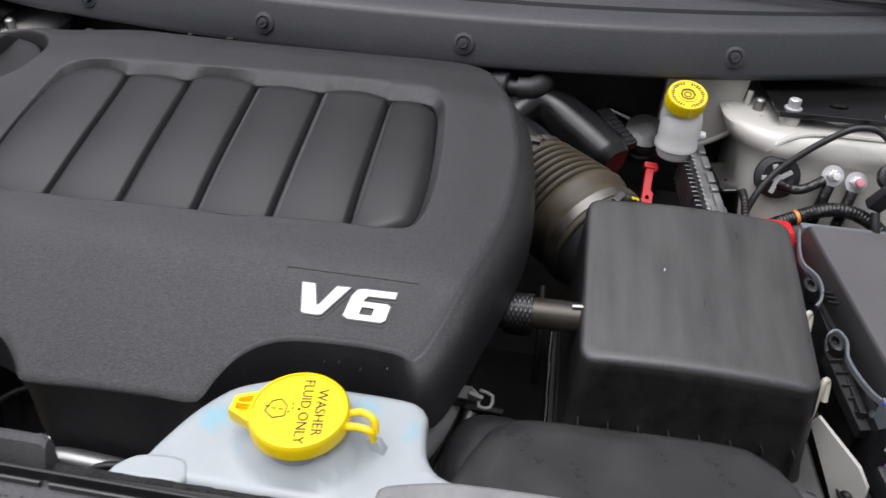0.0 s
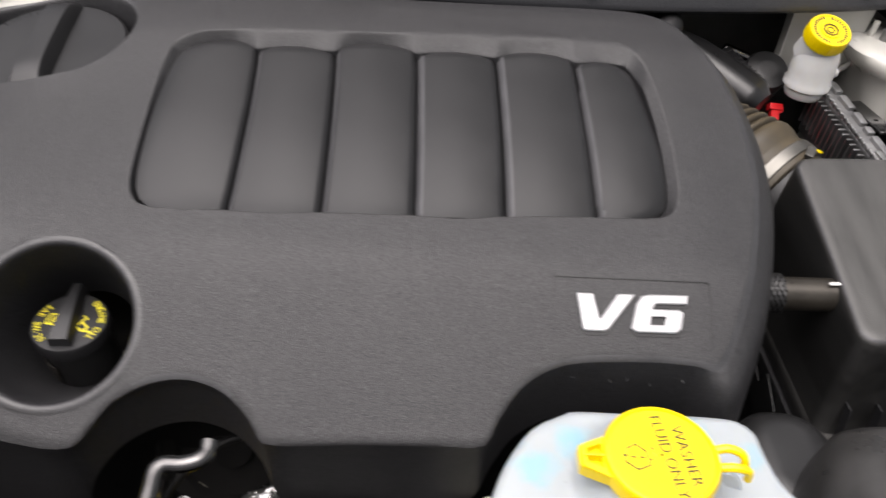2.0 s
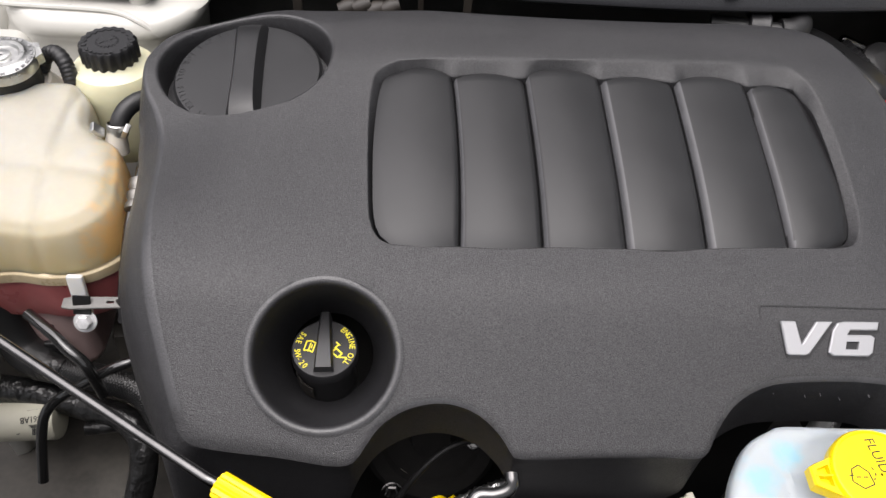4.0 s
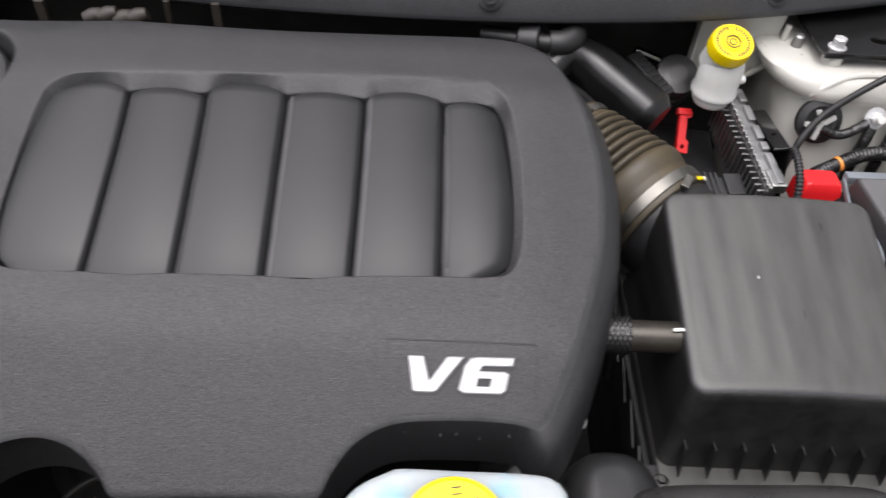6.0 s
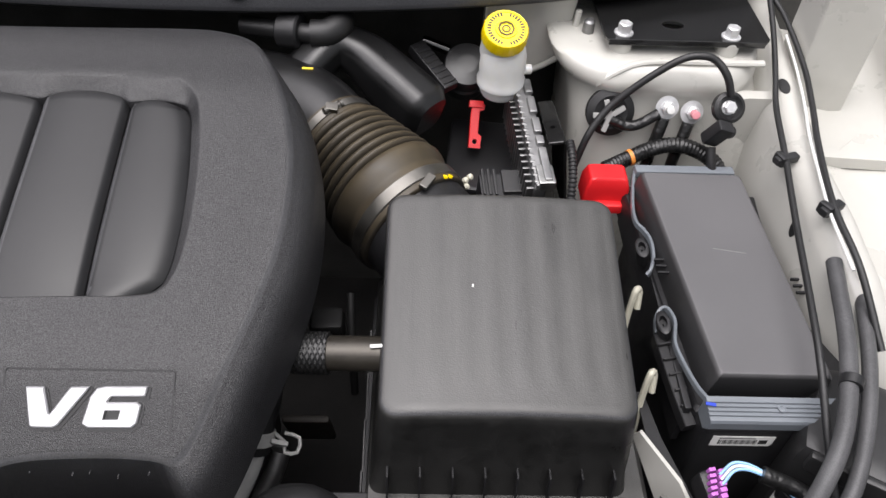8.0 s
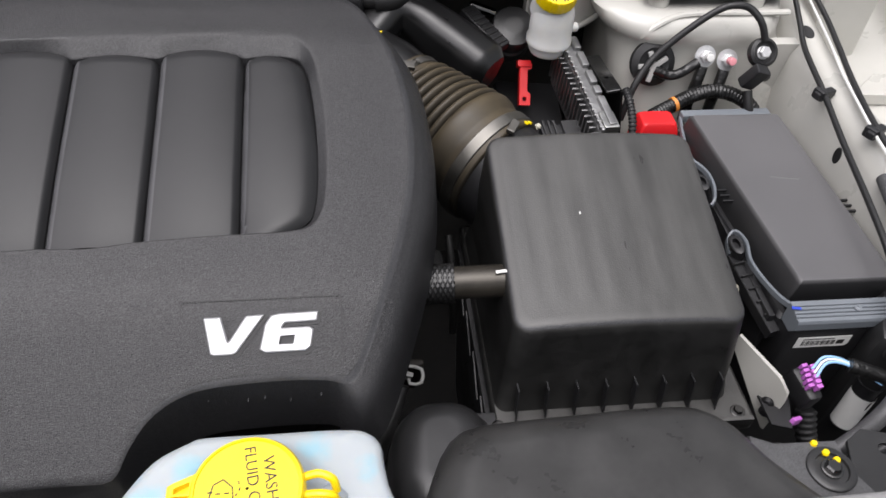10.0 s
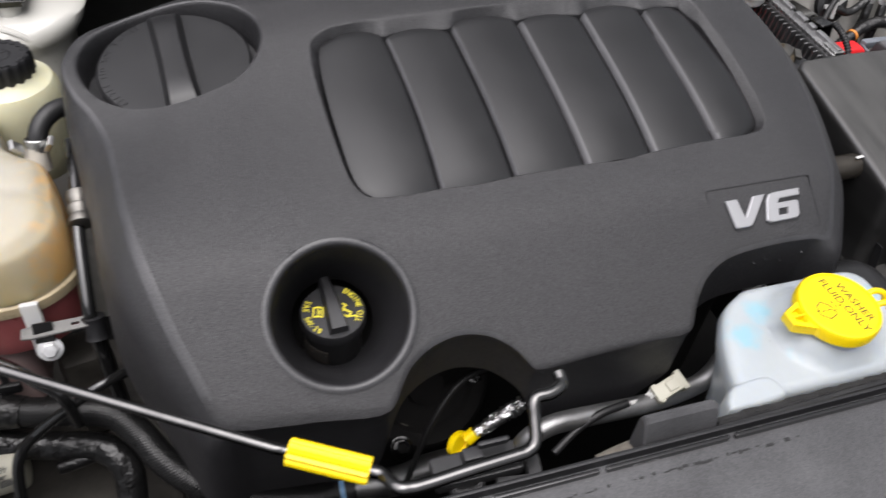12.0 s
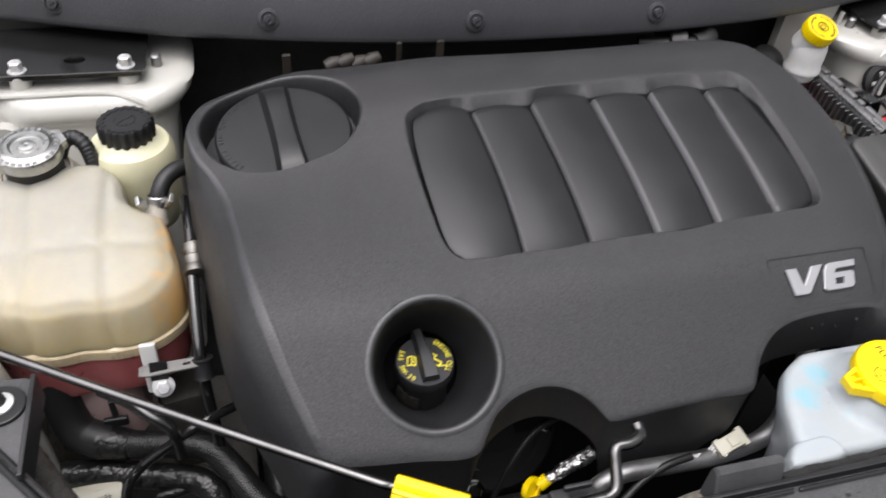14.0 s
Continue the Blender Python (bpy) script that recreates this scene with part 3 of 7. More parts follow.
def well_rings(rim, at, axis, rows):
    n = len(rim)
    out = [[(x, y, cover_z(x, y)) for x, y in rim]]
    for r, h in rows:
        out.append([v + h * axis for v in ring_on(at, axis, r, n)])
    return out


# the lip's bands take the painted highlight colour
join_rings(shell, well_rings(well_rim, WELL_AT, WELL_AXIS, [(WELL_R + 0.0062, 0.0004), (WELL_R + 0.0042, 0.0011), (WELL_R + 0.0020, 0.0008), (WELL_R + 0.0004, -0.0006), (WELL_R - 0.0010, -0.0040), (WELL_R - 0.0020, -0.0100), (WELL_R - 0.007, -0.035), (WELL_R - 0.014, -0.058), (WELL_R - 0.018, -0.070)]), True, (False, False), (1, 2, 3))
rings = [[(x, y, cover_z(x, y)) for x, y in cap_rim]]
for rx, ry, drop in ((0.0800, 0.0660, 0.0003), (0.0786, 0.0646, 0.0014), (0.0775, 0.0635, 0.0040), (0.0765, 0.0625, 0.0110), (0.0750, 0.0610, 0.0300)):
    rings.append([(x, y, cover_z(a, b) - drop) for (x, y), (a, b) in zip(oval(rx, ry), oval(0.0786, 0.0646))])
join_rings(shell, rings, True, (False, True), (1,))
part("shell", shell, COVER, cover, sharp=50, edge=LIT_EDGE)

SLAT_Y = (0.595, 0.620, 0.645, 0.670, 0.695, 0.720, 0.745, 0.770, 0.800)
SLAT_Z = (1.0095, 1.0180, 1.0262, 1.0332, 1.0392, 1.0447, 1.0500, 1.0553, 1.0610)


def slat_z(y):
    return sum(float(np.interp(y + d, SLAT_Y, SLAT_Z)) for d in (-0.016, -0.008, 0, 0.008, 0.016)) / 5


def groove_x(k, y):
    """The middle of the groove behind slat k; the first and last slats end at the pocket's foot."""
    if 0 <= k < 5:
        a, b, c, _ = GROOVES[k]
        t = (y - 0.607) / 0.163
        return a + (c - a) * t + 4 * t * (1 - t) * (b - (a + c) / 2)
    side = [(q[1], q[0]) for q in FOOT if (q[0] < -0.297 if k < 0 else q[0] > 0.052) and 0.6 < q[1] < 0.782]
    side.sort()
    return float(np.interp(y, [q[0] for q in side], [q[1] for q in side]))


for k, back in enumerate(SLAT_BACKS):
    rows = []
    for i in range(25):
        v = i / 24
        v = v - 0.06 * math.sin(4 * math.pi * v) / math.pi
        row = []
        for c in range(29):
            u = c / 28
            u = u - math.sin(4 * math.pi * u) / (5.2 * math.pi)      # finer steps beside the grooves
            u = u + 0.35 * math.sin(2 * math.pi * u) / (-2 * math.pi)
            y0 = 0.5990 + 0.009 * step(-0.25, 0.03, (groove_x(k - 1, 0.65) + groove_x(k, 0.65)) / 2)
            y = y0 + (back + 0.0015 - y0) * v - 0.0045 * abs(2 * u - 1) ** 4 * step(0.8, 1.0, v)
            left, right = groove_x(k - 1, y), groove_x(k, y)
            x = left + (right - left) * u
            w_l, w_r = (0.66 * GROOVES[k - 1][3] if k else 0.010), (0.66 * GROOVES[k][3] if k < 5 else 0.012)
            deep_l, deep_r = (0.0046 if k else 0.0008), (0.0046 if k < 5 else 0.0030)
            fall = deep_l * max(0.0, 1 - (x - left) / w_l) ** (1.05 if k else 1.9) + deep_r * max(0.0, 1 - (right - x) / w_r) ** (1.3 if k < 5 else 1.9)
            z = slat_z(y) + 0.0036 * (1 - (2 * u - 1) ** 2) - fall - 0.002 * step(0.975, 1.0, v) + (0.0008 if k % 2 == 0 else 0.0)
            row.append((x, y, z))
        rows.append(row)
    skirt = [[(x, y, z - 0.006) for x, y, z in row] for row in rows]
    bm = bmesh.new()
    join_rings(bm, list(zip(*rows)), False)
    for line, low in ((rows[0], skirt[0]), (rows[-1], skirt[-1]), ([r[0] for r in rows], [r[0] for r in skirt]), ([r[-1] for r in rows], [r[-1] for r in skirt])):
        join_rings(bm, [line, low], False)
    # the left crest takes the highlight colour, the right one does not
    for f in bm.faces:
        m = f.calc_center_median()
        if k and 0.30 < (m.x - groove_x(k - 1, m.y)) / (0.66 * GROOVES[k - 1][3]) < 1.30:
            f.material_index = 1
    part("slat", bm, SLAT, cover, "satin black convex slat" if k == 0 else "", 60, LIT_SLAT_EDGE)

# pale nicks on the notch's front wall and one fleck at the back
bm = None
rng = random.Random(12)
for k in range(6):
    x = -0.012 + 0.018 * k + rng.uniform(-0.006, 0.006)
    y, z = 0.5222, cover_z(x, 0.518) - rng.uniform(0.012, 0.025)
    bm = box(rng.uniform(0.0004, 0.0010), 0.005, 0.0003, place(x, y - 0.0035, z, 0, rng.uniform(-30, 30), 0), 0, bm)
bm = box(0.0020, 0.0012, 0.0008, place(0.0, 0.857, cover_z(0.0, 0.857), 0, 0, 20), 0, bm)
tagged(part("nick", bm, PANEL, cover, "pale nicks and flecks"), kind="stuff")

# badge: an outlined plate and two silver characters on the front slope
slope = Vector((0, 0.8, 0.6)).normalized()
plate_m = Matrix.Translation((0.0, 0.5335, 0.9815)) @ Matrix((Vector((1, 0.004, 0.003)).normalized(), slope, Vector((1, 0, 0)).cross(slope))).transposed().to_4x4()
rim = round_rect(-0.0155, 0.0925, -0.0105, 0.0375, 0.003)
bm = cut_plate(rim, [grow(rim, -0.0010)], 0.0014, plate_m @ place(0, 0, -0.0008))
part("badge_plate", bm, BLACK, cover, "fine outlined badge field")
MM = 0.001
v_outline = [(0, 25.5), (11.5, 25.5), (16.0, 8.0), (28.0, 25.6), (40.5, 26.0), (21.5, 1.2), (18.5, 0), (6.5, 0), (4.2, 1.0)]
six_outline = [(50, 26.2), (76.5, 26.6), (75.3, 20.2), (54, 19.8), (51.5, 16.3), (70, 16.5), (73, 14.6), (71, 3.2), (67.5, 0.4), (40.5, 0.2), (36.6, 2.6), (40.6, 19.4), (44.5, 25)]
six_hole = [(50.5, 11.3), (60.5, 11.4), (59.2, 5.4), (49.4, 5.3)]
for name, out, hole in (("badge_letter", v_outline, []), ("badge_numeral", six_outline, [six_hole])):
    pts = [(x * MM, y * MM) for x, y in reversed(out)]
    fine = []
    for a, b in zip(pts, pts[1:] + pts[:1]):
        fine += [(a[0] + (b[0] - a[0]) * t, a[1] + (b[1] - a[1]) * t) for t in (0.04, 0.12, 0.5, 0.88, 0.96)]
    holes = [[(x * MM, y * MM) for x, y in h] for h in hole]
    bm = cut_plate(fine, holes, 0.0034, plate_m, edge=0.0008)
    part(name, bm, CHROME, cover, "silver badge character")
    # black plate shifted down-right: shade beside the character, put in as a shape
    shadow = grow(fine, 0.0011)
    part("badge_shade_plate", cut_plate(shadow, [], 0.0012, plate_m @ place(0.0007, -0.0014, 0.0)), BLACK, cover)
# round twist cap in the cover
cap = part("service_cap", lathe([(CAP_R - 0.0075, -0.028), (CAP_R - 0.0065, -0.010), (CAP_R - 0.009, -0.0075), (CAP_R - 0.020, -0.0068), (0.001, -0.0075)], CAP_AT, CAP_AXIS, 72, cap=(False, False)), SLAT, cover, "round black twist cap with a raised grip")
cm = facing(CAP_AT, CAP_AXIS, 4)
rings = []
for t in range(21):
    s = t / 20 * 2 - 1
    y = s * (CAP_R - 0.0125)
    w = 0.0140 - 0.0020 * (1 - s * s)
    h = 0.004 + 0.0085 * (1 - abs(s) ** 6)
    prof = [(-w - 0.004, -0.012), (-w, h * 0.55 - 0.007), (-w + 0.003, h - 0.007), (0, h - 0.0062), (w - 0.003, h - 0.007), (w, h * 0.55 - 0.007), (w + 0.004, -0.012)]
    rings.append([cm @ Vector((px, y, pz)) for px, pz in prof])
part("grip", loft(rings), SLAT, cap, sharp=30)
bm = None
for text, a0, a1 in (("REMOVE FOR OIL FILTER SERVICE", 118, 266), ):
    for i, ch in enumerate(text):
        if ch == " ":
            continue
        a = radians(a0 + (a1 - a0) * i / (len(text) - 1))
        r = CAP_R - 0.0130
        m = facing(CAP_AT, CAP_AXIS) @ place(r * math.cos(a), r * math.sin(a), -0.0072) @ Matrix.Rotation(a + math.pi / 2, 4, "Z")
        bm = words(ch, 0.0088, m, 0.0004, bm, 0.75)
part("raised_lettering", bm, BLACK, cap)

# ---- oil filler ----
oil = thing("oil_filler_cap", WELL_AT - 0.09 * WELL_AXIS, "black oil filler cap with yellow print in the cover's round well", "oil cap")
OIL_AT, OIL_AXIS = Vector((-0.3455, 0.5475, 0.9530)), Vector((0, -0.12, 0.993))
part("cap_disc", lathe([(0.0247, -0.012), (0.0259, -0.010), (0.0259, -0.002), (0.0247, 0.0), (0.001, 0.0003)], OIL_AT, OIL_AXIS, 40, cap=(True, False)), BLACK, oil)
part("neck", lathe([(0.0240, -0.075), (0.0240, -0.05), (0.0235, -0.045), (0.0228, -0.040), (0.0228, -0.012)], OIL_AT, OIL_AXIS, 32), MOULD, oil)
om = facing(OIL_AT, OIL_AXIS, 3)
rings = []
for t in range(9):
    s = t / 8 * 2 - 1
    y = 0.004 + s * 0.0245
    w, h = 0.0054 - 0.0016 * s, 0.0100 - 0.002 * s * s
    rings.append([om @ Vector((px, y, pz)) for px, pz in ((-w - 0.001, -0.002), (-w, h * 0.8), (-w + 0.0012, h), (w - 0.0012, h), (w, h * 0.8), (w + 0.001, -0.002))])
part("grip", loft(rings), BLACK, oil, sharp=30)
bm = None
for text, start, turn, size in (("ENGINE OIL", 64, -9.8, 0.0066), ("SAE 5W-20", 158, 10.5, 0.0066)):
    for i, ch in enumerate(text):
        if ch == " ":
            continue
        a = start + turn * i
        r = 0.0211
        m = facing(OIL_AT, OIL_AXIS, -12) @ place(r * math.cos(radians(a)), r * math.sin(radians(a)), 0.0007) @ Matrix.Rotation(radians(a - 90 if turn < 0 else a + 90), 4, "Z")
        bm = words(ch, size, m, 0.0001, bm, 0.85)
fm = facing(OIL_AT, OIL_AXIS, -12)
for (cx, cy, w, h, a) in ((-0.0150, -0.001, 0.0010, 0.0085, 0), (-0.0115, -0.002, 0.0008, 0.0080, 0), (-0.0080, -0.001, 0.0010, 0.0085, 0), (-0.0132, 0.0032, 0.0042, 0.0010, 18), (-0.0098, 0.0032, 0.0042, 0.0010, -18),
                          (-0.0132, -0.0052, 0.0042, 0.0010, 18), (-0.0098, -0.0052, 0.0042, 0.0010, -18), (-0.0100, -0.0010, 0.0008, 0.0035, 0),
                          (0.0110, 0.0005, 0.0080, 0.0012, -30), (0.0095, -0.0040, 0.0060, 0.0012, -30), (0.0074, -0.0003, 0.0012, 0.0050, -30), (0.0132, -0.0035, 0.0012, 0.0045, -30), (0.0160, -0.0045, 0.0055, 0.0010, 10),
                          (0.0088, 0.0040, 0.0012, 0.0040, -30), (0.0090, 0.0062, 0.0045, 0.0010, -30), (0.0185, -0.0055, 0.0012, 0.0016, 0)):
    bm = box(w, h, 0.0003, fm @ place(cx, cy, 0.0004, 0, 0, a), 0, bm)
part("print", bm, PRINT, oil, "yellow printed words and symbols")


def wrap_ring(a0, a1, r, z0, z1, n=14):
    """A curved strip round the filler neck."""
    bm = bmesh.new()
    lines = [[fm @ Vector((q * math.cos(radians(a0 + (a1 - a0) * k / n)), q * math.sin(radians(a0 + (a1 - a0) * k / n)), z)) for k in range(n + 1)] for q, z in ((r - 0.0006, z0), (r, z0), (r, z1), (r - 0.0006, z1))]
    join_rings(bm, lines, False)
    return bm


# silver label: its dimness inside the well is put into the colour
tag = part("neck_label", wrap_ring(204, 262, 0.0243, -0.040, -0.024), DIM_BROWN, oil, "dull silver-grey label with unreadable black print")
for a0, a1, z0, z1 in ((194, 197, -0.036, -0.024), (201, 204, -0.037, -0.022), (209, 214, -0.035, -0.029), (217, 220, -0.036, -0.021), (225, 228, -0.037, -0.025), (233, 236, -0.036, -0.024), (238, 241, -0.036, -0.029)):
    part("bar", wrap_ring(a0 + 18, a1 + 18, 0.0246, z0, z1, 2), INK, tag)
# ---- airbox ----
airbox = thing("air_filter_box", (0.315, 0.65, 0.80), "black plastic air filter box with a ribbed flange", "air filter box")


def lid_ring(x0, x1, y0, y1, r, z, tilt, crown=0.0):
    pts = round_rect(x0, x1, y0, y1, r, 7)
    loop = []
    for (x, y), (u, v) in zip(pts, pts[1:] + pts[:1]):
        n = 24 if math.hypot(u - x, v - y) > 0.05 else 1
        loop += [(x + (u - x) * k / n, y + (v - y) * k / n) for k in range(n)]
    return [(x, y, z + tilt * (y - 0.655) + crown * (1 - ((x - 0.315) / 0.09) ** 2)) for x, y in loop]


rings = [lid_ring(0.214, 0.416, 0.551, 0.765, 0.010, 0.862, 0.0), lid_ring(0.217, 0.414, 0.555, 0.763, 0.012, 0.880, 0.02), lid_ring(0.2195, 0.412, 0.560, 0.757, 0.013, 0.930, 0.10),
         lid_ring(0.2208, 0.4102, 0.5625, 0.7540, 0.014, 0.9605, 0.205, 0.003), lid_ring(0.2212, 0.4098, 0.5637, 0.7534, 0.014, 0.9668, 0.21, 0.0033), lid_ring(0.2222, 0.4088, 0.5650, 0.7525, 0.013, 0.9698, 0.213, 0.0036),
         lid_ring(0.2240, 0.4070, 0.5672, 0.7508, 0.012, 0.9712, 0.215, 0.004), lid_ring(0.2265, 0.4045, 0.570, 0.748, 0.011, 0.972, 0.215, 0.004), lid_ring(0.2305, 0.4005, 0.574, 0.744, 0.009, 0.972, 0.215, 0.004)]
shell = bmesh.new()
join_rings(shell, rings, True, (True, False), (5, ))
sheet([(x, y) for x, y, z in rings[-1]], [], lambda x, y: 0.972 + 0.215 * (y - 0.655) + 0.004 * (1 - ((x - 0.315) / 0.09) ** 2) + 0.00028 * (1 - math.cos(2 * math.pi * (x - 0.2265) / 0.0222)) * step(0.576, 0.60, y) * step(0.2305, 0.24, x) * step(0.4005, 0.39, x), 0.0055, shell)
part("lid", shell, AIRBOX, airbox, "satin black lid with faint streaks", 40, LIT_EDGE)
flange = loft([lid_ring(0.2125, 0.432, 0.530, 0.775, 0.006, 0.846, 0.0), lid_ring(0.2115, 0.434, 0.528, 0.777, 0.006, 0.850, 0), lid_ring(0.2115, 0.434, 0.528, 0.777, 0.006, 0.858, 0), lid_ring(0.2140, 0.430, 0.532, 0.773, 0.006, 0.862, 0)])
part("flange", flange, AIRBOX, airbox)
part("base", loft([lid_ring(0.22, 0.41, 0.56, 0.76, 0.02, 0.62, 0), lid_ring(0.208, 0.425, 0.54, 0.77, 0.012, 0.846, 0)]), BLACK, airbox)
for k in range(8):
    x = 0.228 + 0.0245 * k
    bm = cut_plate([(0.006, 0), (0.024, 0), (0.026, 0.033), (0.0135, 0.034), (0.0115, 0.030)][::-1], [], 0.0014, Matrix.Translation((x, 0.5345, 0.861)) @ Matrix(((0, 0, 1, 0), (1, 0, 0, 0), (0, 1, 0, 0), (0, 0, 0, 1))))
    part("rib", bm, BLACK, airbox)
part("front_lip", box(0.232, 0.0045, 0.009, place(0.312, 0.5275, 0.8600), 0.0010), AIRBOX, airbox, "dusty lip of the flange with sheen in its colour")
part("corner_tab", box(0.030, 0.024, 0.006, place(0.199, 0.541, 0.855), 0.002), BLACK, airbox)
for k in range(4):
    part("side_rib", box(0.0014, 0.044, 0.040, place(0.2065, 0.575 + 0.048 * k, 0.800, 24, 0, 0), 0.0003), BLACK, airbox)
for x, y in ((0.214, 0.5365), (0.4195, 0.5375)):
    hex_bolt("screw", (x, y, 0.862), (0, 0, 1), 0.0042, airbox, DARK_STEEL, 0.004)
# outlet stub towards the bellows
END_BIG, END_SMALL = Vector((0.252, 0.786, 0.915)), Vector((0.160, 0.897, 0.942))
BELLOW_WAY = (END_SMALL - END_BIG).normalized()
part("outlet", tube([END_BIG - 0.07 * BELLOW_WAY + Vector((0.02, -0.02, -0.01)), END_BIG - 0.03 * BELLOW_WAY, END_BIG + 0.020 * BELLOW_WAY], 0.0563, 32), BLACK, airbox)
part("pale_mark", box(0.0012, 0.0026, 0.0008, place(0.2905, 0.6655, 0.9780, 12), 0.0002), LABEL, airbox, "small pale fleck")

# ---- bellows and intake ----
bellows = thing("intake_bellows", (0.20, 0.85, 0.88), "dusty brown ribbed rubber intake bellows with steel clamps", "intake hose")
prof = []
L = (END_SMALL - END_BIG).length
prof += [(0.0565, 0.008), (0.0595, 0.009), (0.0605, 0.011), (0.0605, 0.030), (0.0590, 0.033), (0.0600, 0.037), (0.0630, 0.045), (0.0640, 0.052), (0.0625, 0.058), (0.0580, 0.061)]
n_rib = 7
s0, s1 = 0.060, L - 0.016
for k in range(n_rib):
    a = s0 + (s1 - s0) * k / n_rib
    w = (s1 - s0) / n_rib
    r = 0.0622 - 0.013 * (k / n_rib)
    prof += [(r - 0.006, a), (r - 0.0022, a + 0.14 * w), (r - 0.0004, a + 0.35 * w), (r, a + 0.5 * w), (r - 0.0008, a + 0.68 * w), (r - 0.003, a + 0.86 * w)]
prof += [(0.0445, L - 0.018), (0.0465, L - 0.014), (0.0465, L)]
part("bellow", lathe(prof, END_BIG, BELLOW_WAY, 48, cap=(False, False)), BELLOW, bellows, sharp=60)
part("wide_clamp", lathe([(0.0607, 0.015), (0.0618, 0.016), (0.0618, 0.027), (0.0607, 0.028)], END_BIG, BELLOW_WAY, 64, cap=(False, False)), STEEL, bellows, "bright steel band clamp")
part("narrow_clamp", lathe([(0.0466, L - 0.012), (0.0476, L - 0.0115), (0.0476, L - 0.003), (0.0466, L - 0.0025)], END_BIG, BELLOW_WAY, 64, cap=(False, False)), STEEL, bellows)
up_side = (Vector((0, 0, 1)) - BELLOW_WAY * BELLOW_WAY.z).normalized()
side_x = BELLOW_WAY.cross(up_side)
for r, h, a in ((0.048, L - 0.008, -12), ):
    q = END_BIG + h * BELLOW_WAY + r * (math.cos(radians(a)) * up_side + math.sin(radians(a)) * side_x)
    part("clamp_screw", lathe([(0.003, -0.009), (0.003, 0.009), (0.0042, 0.009), (0.0042, 0.012)], q, side_x, 12), STEEL, bellows)
    part("clamp_housing", box(0.012, 0.010, 0.006, facing(q - 0.003 * up_side, up_side), 0.001), STEEL, bellows)
for a in (-24, -31):
    q = END_BIG + 0.010 * BELLOW_WAY + 0.0603 * (math.cos(radians(a)) * up_side - math.sin(radians(a)) * side_x)
    part("paint_dab", lathe([(0.0025, -0.001), (0.0025, 0.0008), (0.001, 0.0012)], q, (q - END_BIG), 10), YELLOW, bellows)

tab = END_BIG + 0.0615 * (math.cos(radians(-2)) * up_side - math.sin(radians(-2)) * side_x)
part("clamp_tab", box(0.018, 0.008, 0.004, facing(tab + 0.010 * BELLOW_WAY - 0.001 * up_side, up_side, 60), 0.001), STEEL, bellows)
bm = None
for dx, dy, dz in ((0, 0, 0), (0.0045, 0.003, 0.002), (0.001, -0.0045, -0.004)):
    bm = lathe([(0.0012, -0.003), (0.0032, -0.0015), (0.0032, 0.0015), (0.0012, 0.003)], (0.2935 + dx, 0.846 + dy, 0.929 + dz), (0.6, -0.3, 0.7), 10, bm=bm)
part("nylon_pin", bm, NATURAL, bellows, "small off-white nylon pins")

intake = thing("intake_tube", (0.12, 0.96, 0.90), "black plastic throttle intake tube with an elbow resonator", "intake tube")
bm = tube([END_SMALL - 0.01 * BELLOW_WAY, END_SMALL + 0.03 * BELLOW_WAY, (0.10, 0.955, 0.945), (0.03, 0.99, 0.93)], 0.0435, 28)
at = BVHTree.FromBMesh(bm).ray_cast(Vector((0.1335, 0.937, 1.2)), Vector((0, 0, -1)))[0]
part("tube", bm, MOULD, intake)
way = smooth_path([(0.100, 0.940, 0.935), (0.130, 0.966, 0.973), (0.155, 0.990, 0.985), (0.185, 0.988, 0.978), (0.216, 0.966, 0.965), (0.241, 0.945, 0.955), (0.260, 0.928, 0.947)], 5)
rings = []
for i, p in enumerate(way):
    d = (way[min(i + 1, len(way) - 1)] - way[max(i - 1, 0)]).normalized()
    sx = d.cross(Vector((0, 0, 1))).normalized()
    su = sx.cross(d)
    f = i / (len(way) - 1)
    k = (0.74 + 0.18 * step(0.3, 0.75, f)) * (1 - 0.30 * step(0.90, 1.0, f) ** 2)
    rings.append([p + k * (a * sx + b * su) for a, b in round_rect(-0.029, 0.029, -0.029 - 0.014 * step(0.4, 0.8, f), 0.026, 0.021, 7)])
part("resonator", loft(rings), MOULD, intake, sharp=50)
part("mark", box(0.011, 0.0022, 0.0016, place(at.x, at.y, at.z - 0.0004, 30, 8, 12), 0.0004), YELLOW, intake, "yellow paint stroke")
hose = thing("vacuum_hose", (0.13, 0.98, 0.97), "black vacuum hose with a swivel elbow", "hose")
part("connector", lathe([(0.016, -0.012), (0.018, -0.010), (0.018, 0.010), (0.016, 0.012)], (0.112, 0.986, 1.003), (0.95, -0.25, 0.1), 20), BLACK, hose)
part("pipe", tube([(0.06, 1.0, 1.0), (0.10, 0.99, 1.002), (0.128, 0.981, 1.004), (0.142, 0.980, 1.004)], 0.010, 14), RUBBER, hose)
part("bend", tube([(0.134, 0.980, 1.004), (0.150, 0.981, 1.005), (0.162, 0.996, 1.007), (0.160, 1.03, 1.0), (0.155, 1.10, 0.97)], 0.0145, 18), RUBBER, hose)
sleeve = thing("breather_pipe", (0.19, 0.62, 0.93), "braided breather hose on a bare metal stub", "hose")
part("stub", tube([(0.176, 0.6235, 0.944), (0.232, 0.6215, 0.947)], 0.0135, 20), STUB, sleeve, "brownish bare metal stub")
